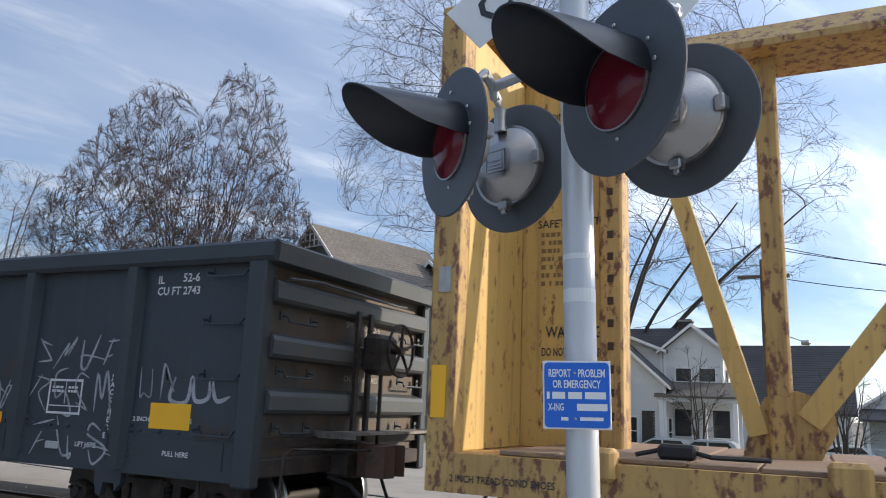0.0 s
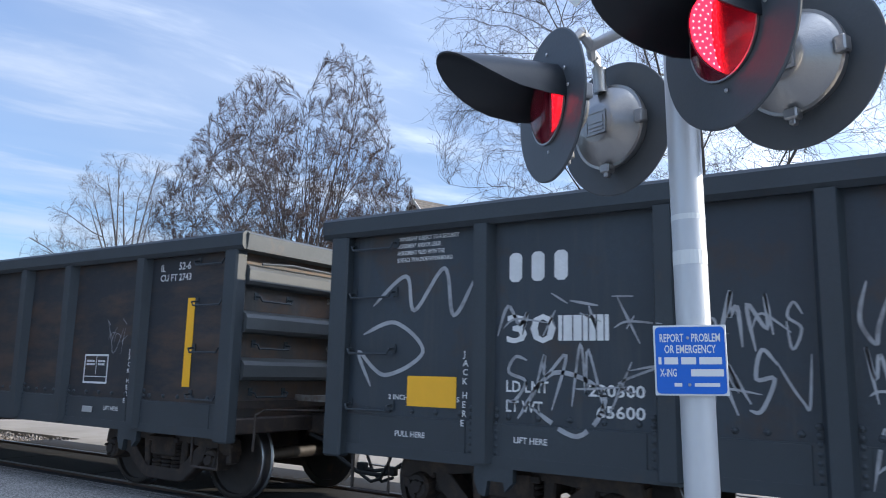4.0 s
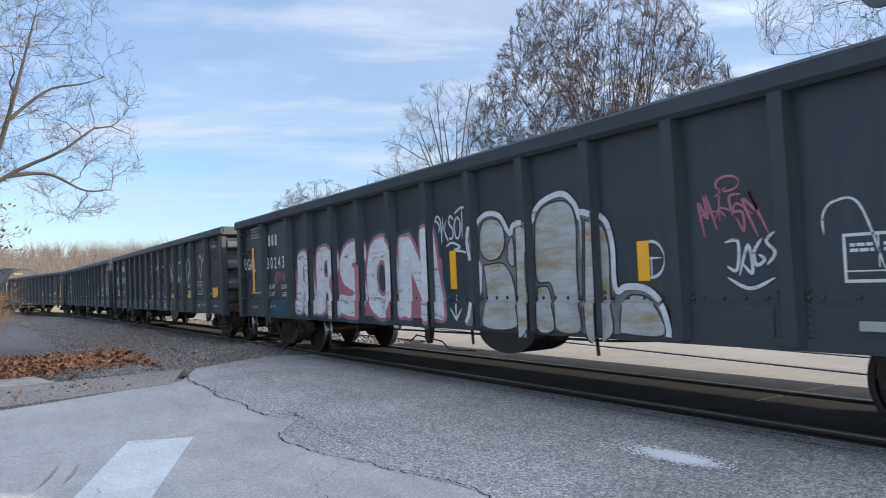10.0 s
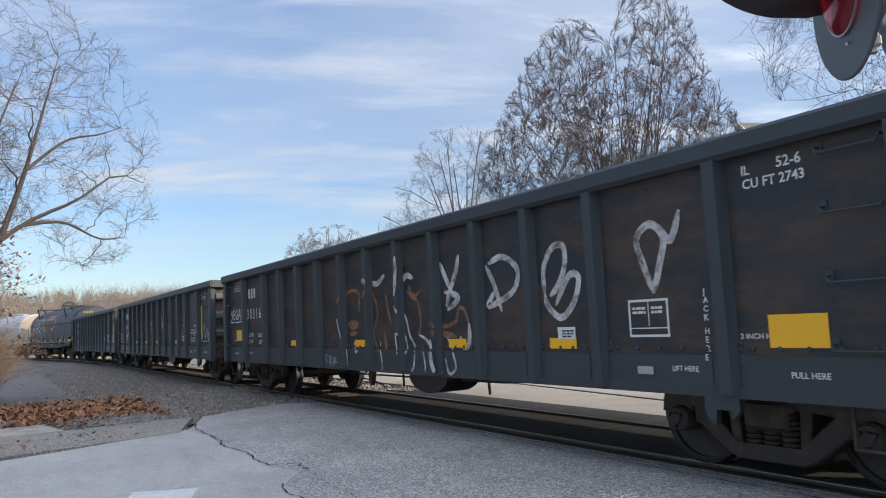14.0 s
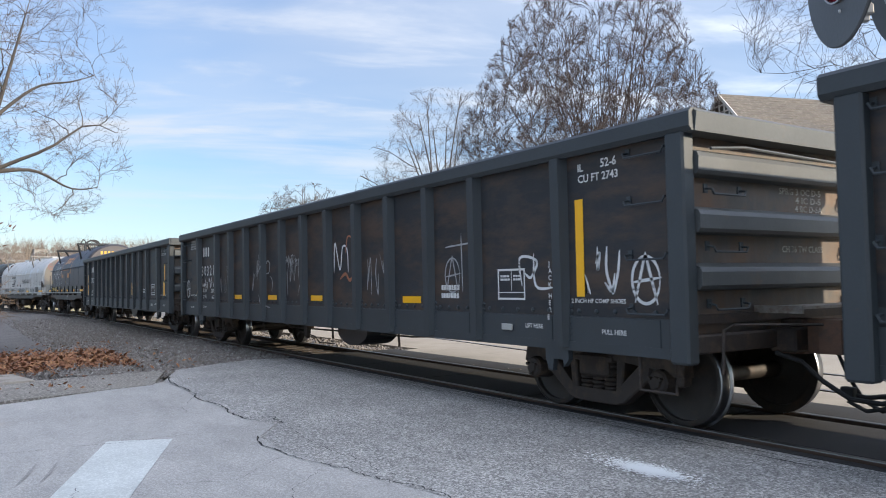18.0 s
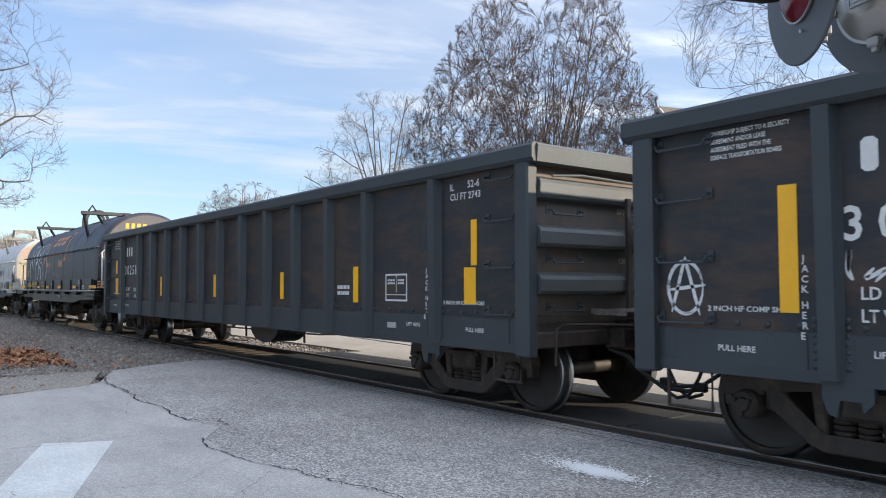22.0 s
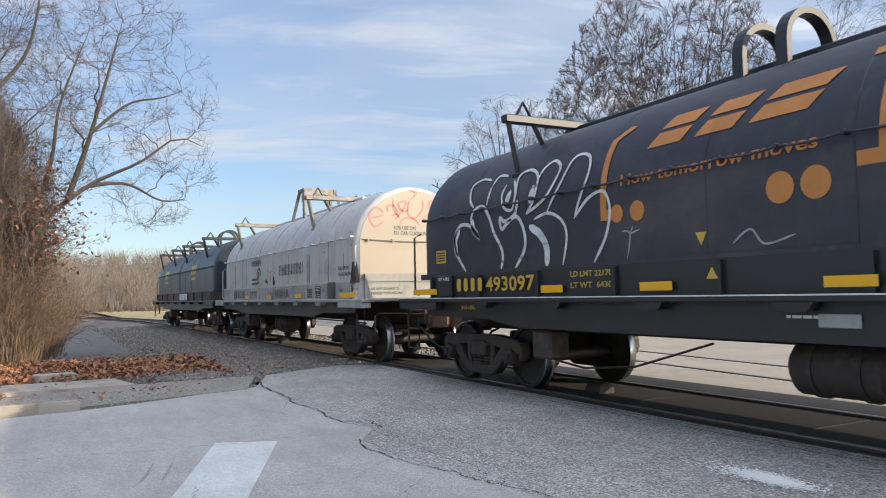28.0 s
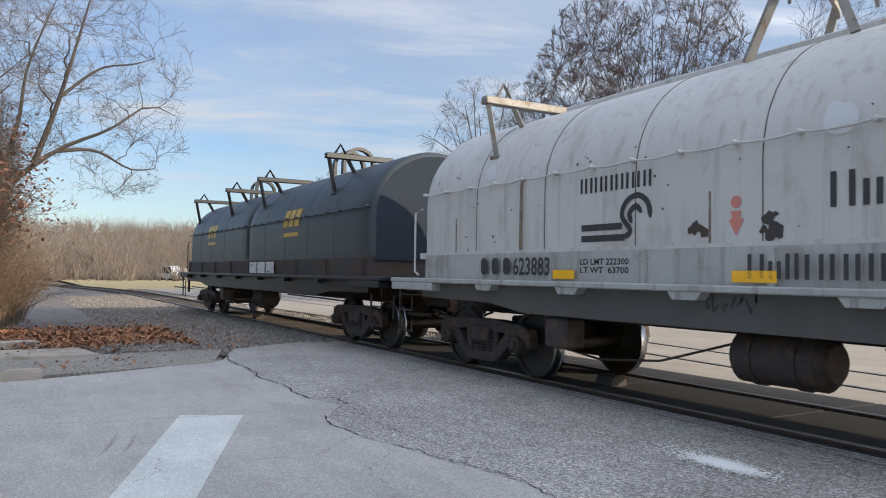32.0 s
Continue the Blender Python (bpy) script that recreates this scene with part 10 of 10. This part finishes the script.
def window(house, x, z, w, h, y, face=0.0, at=(0, 0, 0)):
    """A sash window with casing, sill and two dark panes, on a wall that looks along -y of its own turn."""
    bm = bmesh.new()
    for x0, x1, z0, z1 in ((x - 0.09, x + w + 0.09, z + h, z + h + 0.11), (x - 0.09, x, z, z + h), (x + w, x + w + 0.09, z, z + h), (x, x + w, z + h / 2 - 0.025, z + h / 2 + 0.025)):
        box(bm, x0, x1, y - 0.05, y + 0.02, z0, z1)
    fr = part("window", bm, TRIM, house, at=at)
    fr.rotation_euler = (0, 0, radians(face))
    bm = bmesh.new()
    box(bm, x - 0.12, x + w + 0.12, y - 0.1, y + 0.02, z - 0.07, z)
    part("sill", bm, TRIM, fr)
    for z0, z1 in ((z, z + h / 2 - 0.025), (z + h / 2 + 0.025, z + h)):
        bm = bmesh.new()
        box(bm, x, x + w, y - 0.012, y, z0, z1)
        part("pane", bm, GLASS_D, fr)


def gable_house(name, label, at, turn, w, d, eave, peak, siding, roofing, stories=2, porch=False, chimney=False, lattice=False):
    """A house whose gable looks along -y of its own turn: walls, roof slabs, trim and windows."""
    h = thing(name, label, "house", "houses", at=at, turn=turn)
    bm = bmesh.new()
    prism(bm, [(-w / 2, -0.3), (w / 2, -0.3), (w / 2, eave), (0, peak), (-w / 2, eave)], "y", 0.0, d)
    body = part("wall", bm, siding, h)
    bm = bmesh.new()
    clapboards(bm, -w / 2, w / 2, 0.3, eave, -0.002)
    part("clapboard_face", bm, siding, body)
    bm = bmesh.new()
    clapboards(bm, 0, d, 0.3, eave, -0.002)
    bm.transform(Matrix.Translation((w / 2, 0, 0)) @ Matrix.Rotation(math.pi / 2, 4, "Z"))
    part("clapboard_face", bm, siding, body)
    over = 0.4
    k = (peak - eave) / (w / 2)
    for s in (-1, 1):
        bm = bmesh.new()
        prism(bm, [(0, peak), (s * (w / 2 + over), eave - k * over), (s * (w / 2 + over), eave - k * over + 0.14), (0, peak + 0.16)], "y", -over, d + over)
        roof = part("roof", bm, roofing, h)
        bm = bmesh.new()
        n = int(math.hypot(w / 2, peak - eave) / 0.18)
        for i in range(n):
            a, b = i / n, (i + 0.9) / n
            xa, xb = s * (w / 2 + over) * (1 - a), s * (w / 2 + over) * (1 - b)
            za, zb = eave - k * over + (peak - eave + k * over) * a, eave - k * over + (peak - eave + k * over) * b
            prism(bm, [(xa, za + 0.15), (xb, zb + 0.15), (xb, zb + 0.165), (xa, za + 0.18)], "y", -over, d + over)
        part("shingle_face", bm, roofing, roof)
        bm = bmesh.new()
        prism(bm, [(0, peak - 0.02), (s * (w / 2 + over), eave - k * over - 0.02), (s * (w / 2 + over), eave - k * over + 0.16), (0, peak + 0.18)], "y", -over - 0.05, -over)
        part("barge_board", bm, TRIM, roof)
    if lattice:
        bm = bmesh.new()
        q = (peak - eave) * 0.42
        half = w / 2 * 0.42
        z0 = peak - q
        for i in range(7):
            x = -half + i * half / 3
            top = z0 + q * (1 - abs(x) / half) if abs(x) < half else z0
            if top > z0 + 0.05:
                box(bm, x - 0.03, x + 0.03, -over - 0.02, -over + 0.03, z0, top)
        for i in range(3):
            zz = z0 + i * q / 3.4
            ww = half * (1 - (zz - z0) / q)
            box(bm, -ww, ww, -over - 0.02, -over + 0.03, zz, zz + 0.06)
        part("gable_lattice", bm, TRIM, h)
        bm = bmesh.new()
        for i in range(5):
            x = -w / 2 + 0.7 + i * (w - 1.4) / 4
            t = bmesh.new()
            prism(t, [(x, eave - 0.1), (x + 0.3, eave + 0.3), (x, eave + 0.7), (x - 0.3, eave + 0.3)], "y", -0.06, -0.03)
            join(bm, t)
        part("gable_lattice", bm, TRIM, h)
    for st in range(stories):
        for x in (-w * 0.3, w * 0.12):
            window(h, x, 0.95 + st * 2.9, 0.85, 1.5, -0.03)
        for y in (0.2, 0.62):
            fr_at = (w / 2, 0, 0)
            window(h, d * y, 0.95 + st * 2.9, 0.85, 1.5, -0.03, 90, fr_at)
    bm = bmesh.new()
    for x, y in ((-w / 2, 0), (w / 2, 0), (w / 2, d)):
        box(bm, x - 0.08, x + 0.08, y - 0.06, y + 0.06, -0.2, eave)
    part("corner_trim", bm, TRIM, h)
    bm = bmesh.new()
    box(bm, -w / 2 - 0.03, w / 2 + 0.03, -0.04, d + 0.03, -0.3, 0.3)
    part("foundation", bm, KERB, h)
    if porch:
        bm = bmesh.new()
        soft_box(bm, -w / 2, w / 2, -2.1, -0.05, 0.25, 0.42, 0.02)
        part("porch_floor", bm, TRIM, h)
        bm = bmesh.new()
        prism(bm, [(-2.3, 2.75), (-0.05, 3.4), (-0.05, 3.55), (-2.3, 2.9)], "x", -w / 2 - 0.2, w / 2 + 0.2)
        part("porch_roof", bm, roofing, h)
        for i in range(4):
            bm = bmesh.new()
            soft_box(bm, -0.10, 0.10, -2.1, -1.9, 0.42, 2.8, 0.02)
            part("porch_post", bm, TRIM, h, at=(-w / 2 + 0.2 + i * (w - 0.4) / 3, 0, 0))
        bm = bmesh.new()
        box(bm, -w / 2, w / 2, -2.06, -1.98, 1.15, 1.22)
        for i in range(int(w / 0.16)):
            box(bm, -w / 2 + i * 0.16, -w / 2 + i * 0.16 + 0.04, -2.04, -2.0, 0.42, 1.15)
        part("porch_rail", bm, TRIM, h)
        bm = bmesh.new()
        box(bm, 0.35, 1.25, -0.09, -0.03, 0.42, 2.5)
        part("front_door", bm, BARK_DARK, h)
        for i in range(2):
            bm = bmesh.new()
            box(bm, -0.7, 0.7, -2.5 - 0.3 * i, -2.1, 0.05, 0.25 - 0.12 * i)
            part("porch_step", bm, KERB, h)
    if chimney:
        bm = bmesh.new()
        soft_box(bm, 0.4, 1.0, d * 0.5, d * 0.5 + 0.6, peak - 1.2, peak + 0.7, 0.02)
        soft_box(bm, 0.34, 1.06, d * 0.5 - 0.06, d * 0.5 + 0.66, peak + 0.58, peak + 0.72, 0.02)
        part("chimney", bm, RUST_PANEL, h)
    return h


gable_house("victorian_house", "tall grey-green clapboard house with a latticed gable", (-21.9, 30.4, 0), -17.5, 5.2, 7.5, 7.3, 9.9, SIDING, SHINGLE, 2, lattice=True)
gable_house("victorian_house", "cream clapboard house wing with a shingled gable and dark roof", (-14.6, 34.8, 0), -17.5, 5.0, 9.0, 7.4, 9.9, SIDING_W, SHINGLE_D, 2, lattice=True)
gable_house("victorian_house", "dark-roofed house block between two gables", (-18.3, 36.5, 0), -17.5, 5.6, 6.0, 6.6, 9.0, SIDING, SHINGLE_D, 2)
home = gable_house("white_house", "white clapboard house with a gabled entry, porch and brick chimney", (-10.9, 46.6, -1.3), -3, 6.0, 4.6, 6.4, 7.6, SIDING_W, SHINGLE_D, 2)


def wing(at, turn, w, d, eave, peak, stories):
    """A block of the same house under a roof of its own."""
    b = gable_house("wing", "", at, turn, w, d, eave, peak, SIDING_W, SHINGLE_D, stories)
    for ch in list(b.children):
        m = home.matrix_basis.inverted() @ b.matrix_basis @ ch.matrix_basis
        ch.parent = home
        ch.matrix_basis = m
    bpy.data.objects.remove(b)


wing((-10.6, 44.6, -1.3), -3, 6.4, 3.0, 4.4, 7.3, 1)
wing((-6.1, 46.4, -1.3), -3, 3.2, 5.0, 6.5, 7.8, 2)
wing((-4.4, 49.3, -1.3), 87, 4.8, 8.0, 6.2, 7.9, 2)


def home_box(name, x0, x1, y0, y1, z0, z1, material, label=""):
    bm = bmesh.new()
    soft_box(bm, x0, x1, y0, y1, z0, z1, 0.02)
    part(name, bm, material, home, label).matrix_basis = home.matrix_basis.inverted()


home_box("porch_floor", -7.7, -3.5, 44.3, 46.4, -0.75, -0.55, TRIM)
home_box("porch_beam", -7.8, -3.4, 44.28, 44.5, 2.10, 2.34, TRIM)
home_box("porch_wall", -7.6, -3.5, 46.25, 46.38, -1.0, 3.1, SIDING_W)
for x in (-7.6, -5.3, -3.7):
    home_box("porch_post", x - 0.13, x + 0.13, 44.3, 44.55, -0.6, 2.12, TRIM)
for x in (-6.7, -4.6):
    home_box("porch_window", x - 0.45, x + 0.45, 46.20, 46.26, 0.2, 1.7, GLASS_D)
    home_box("porch_window_sill", x - 0.52, x + 0.52, 46.16, 46.24, 0.10, 0.20, TRIM)
home_box("front_door", -8.7, -7.95, 44.44, 44.52, -0.5, 1.55, BARK_DARK)
home_box("chimney", -7.3, -6.5, 49.2, 50.0, 5.6, 7.3, RUST_PANEL, "brick chimney")
home_box("chimney_cap", -7.38, -6.42, 49.12, 50.08, 7.12, 7.25, KERB)
bm = bmesh.new()
prism(bm, [(44.1, 2.32), (46.4, 3.18), (46.4, 3.30), (44.1, 2.44)], "x", -7.95, -3.3)
part("porch_roof", bm, SHINGLE, home, "grey shingled porch roof").matrix_basis = home.matrix_basis.inverted()
gable_house("white_house", "white house with a broad dark roof over its long side", (2.1, 55.8, -1.35), 90, 6.4, 6.6, 3.5, 7.4, SIDING_W, SHINGLE_D, 1)
gable_house("white_house", "white clapboard house with a railed porch", (7.4, 54.4, -1.35), -4, 9.0, 8.0, 3.6, 6.6, SIDING_W, SHINGLE_D, 1, porch=True)


def parked_car(label, at, turn, paint, tall=1.5, length=4.5):
    c = thing("parked_car", label, "car", "parked cars", at=at, turn=turn)
    hl = length / 2
    bm = bmesh.new()
    prof = [(-hl, 0.35), (-hl + 0.05, 0.72), (-hl + 0.25, 0.92), (hl - 1.1, 0.96), (hl - 0.2, 0.80), (hl, 0.62), (hl, 0.32), (hl - 0.5, 0.24), (-hl + 0.4, 0.24)]
    prism(bm, prof, "y", -0.88, 0.88)
    bmesh.ops.bevel(bm, geom=[e for e in bm.edges], offset=0.05, segments=2, affect="EDGES")
    part("body", bm, paint, c, smooth=40)
    bm = bmesh.new()
    prism(bm, [(-hl + 0.35, 0.90), (-hl + 0.75, tall - 0.06), (-hl + 1.1, tall), (hl - 2.1, tall), (hl - 1.15, 0.93)], "y", -0.74, 0.74)
    bmesh.ops.bevel(bm, geom=[e for e in bm.edges], offset=0.06, segments=2, affect="EDGES")
    part("roof", bm, paint, c, smooth=40)
    for s in (-1, 1):
        for x0, x1, x2, x3 in ((-hl + 0.62, -hl + 1.85, -hl + 1.85, -hl + 0.95), (-hl + 1.95, hl - 1.4, hl - 2.1, -hl + 1.95)):
            bm = bmesh.new()
            prism(bm, [(x0, 0.97), (x1, 0.97), (x2, tall - 0.1), (x3, tall - 0.1)], "y", *sorted((s * 0.735, s * 0.752)))
            part("side_window", bm, GLASS_D, c)
    bm = bmesh.new()
    prism(bm, [(hl - 1.28, 0.98), (hl - 1.24, 1.0), (hl - 2.06, tall - 0.05), (hl - 2.1, tall - 0.07)], "y", -0.66, 0.66)
    part("windscreen", bm, GLASS_D, c)
    for x in (-hl + 0.85, hl - 0.9):
        for s in (-1, 1):
            bm = bmesh.new()
            lathe(bm, [(-0.1, 0.20), (-0.1, 0.31), (-0.06, 0.33), (0.06, 0.33), (0.1, 0.31), (0.1, 0.20)], "y", 20)
            wh = part("wheel", bm, TYRE, c, at=(x, s * 0.80, 0.33), smooth=40)
            bm = bmesh.new()
            lathe(bm, [(-0.085, 0.2), (-0.095, 0.1), (-0.1, 0.0)] if s < 0 else [(0.085, 0.2), (0.095, 0.1), (0.1, 0.0)], "y", 14)
            part("rim", bm, CAR_SILVER, wh)
    for s in (-1, 1):
        bm = bmesh.new()
        soft_box(bm, hl - 0.12, hl + 0.01, s * 0.62 - 0.14, s * 0.62 + 0.14, 0.60, 0.72, 0.02)
        part("headlight", bm, TRIM, c)
    return c


parked_car("silver parked estate car with dark windows", (-5.0, 40.4, -1.28), 178, CAR_SILVER, 1.52, 4.6)
parked_car("white parked saloon car", (1.2, 49.4, -1.30), 180, CAR_WHITE, 1.36, 4.3)
parked_car("pale grey parked saloon car", (-7.6, 43.2, -1.28), 180, CAR_SILVER, 1.42, 4.5)
parked_car("white van far off across the field", (-117, 21.5, -0.12), 20, CAR_WHITE, 2.1, 5.2)
parked_car("tan pickup far off across the field", (-121, 23.5, -0.12), 10, HOOD_END, 1.8, 5.0)

pole = thing("utility_pole", "weathered wooden utility pole with a cross arm and wires", "utility pole", at=(-1.35, 30.0, -1.1))
bm = bmesh.new()
tube(bm, [(0, 0, -0.2), (0, 0, 8.3)], [0.16, 0.11], 12)
part("pole", bm, UTILITY, pole, smooth=40)
bm = bmesh.new()
soft_box(bm, -0.9, 0.9, -0.06, 0.06, 7.6, 7.72, 0.01)
part("cross_arm", bm, UTILITY, pole)
bm = bmesh.new()
lathe(bm, [(-0.16, 0.0), (-0.14, 0.09), (0.1, 0.10), (0.16, 0.03), (0.16, 0.0)], "x", 12)
tube(bm, [(-0.1, 0, 0.05), (-0.6, 0, 0.25), (-1.1, 0, 0.3)], 0.02, 6)
part("street_lamp", bm, HOUSING, pole, at=(1.3, -0.1, 5.2), smooth=40)
for k, (a, b) in enumerate((((-1.6, 30, 7.75), (14, 34, 7.2)), ((-1.1, 30, 7.75), (14, 33, 6.6)), ((-1.35, 30, 6.6), (14, 30.5, 6.0)), ((-1.35, 30, 7.75), (-9, 44, 6.2)), ((-1.35, 30, 6.6), (-0.6, 44, 5.0)), ((-1.9, 30, 7.75), (-26, 33, 7.5)))):
    a, b = Vector(a), Vector(b)
    bm = bmesh.new()
    tube(bm, [tuple(a.lerp(b, i / 12) - Vector((0, 0, 0.7 * 4 * (i / 12) * (1 - i / 12)))) for i in range(13)], 0.016, 5)
    solid("overhead_wire", bm, TYRE, "thin black overhead wire", "wire", "overhead wires", smooth=40)

# ---------------------------------------------------------------- what moves


def motions():
    for car, x0 in TRAIN:
        reach = next(o.location.x for o in car.children if o.name.startswith("truck") and o.location.x > 0)
        walk(car, [(k * 0.25, car_pose(x0 + run_at(k * 0.25), reach)) for k in range(129)])
        for o in car.children_recursive:
            if o.name.startswith("wheelset"):
                at = o.location.copy()
                walk(o, [(k * 0.125, pose(at.x, at.y, at.z) @ Matrix.Rotation(run_at(k * 0.125) / WHEEL_R, 4, "Y")) for k in range(257)])
    for lamp, spans in FLASHERS:
        rows, shown = [(0.0, 180.0 if not any(a <= 0 < b for a, b in spans) else 0.0)], None
        for a, b in spans:
            rows += [(a - 0.1, 180.0), (a - 0.033, 120.0), (a + 0.033, 60.0), (a + 0.1, 0.0), (b - 0.1, 0.0), (b - 0.033, 60.0), (b + 0.033, 120.0), (b + 0.1, 180.0)]
        rows.append((32.0, 180.0))
        at = lamp.location.copy()
        walk(lamp, [(t, pose(at.x, at.y, at.z) @ Matrix.Rotation(radians(d), 4, "Z")) for t, d in rows])


motions()
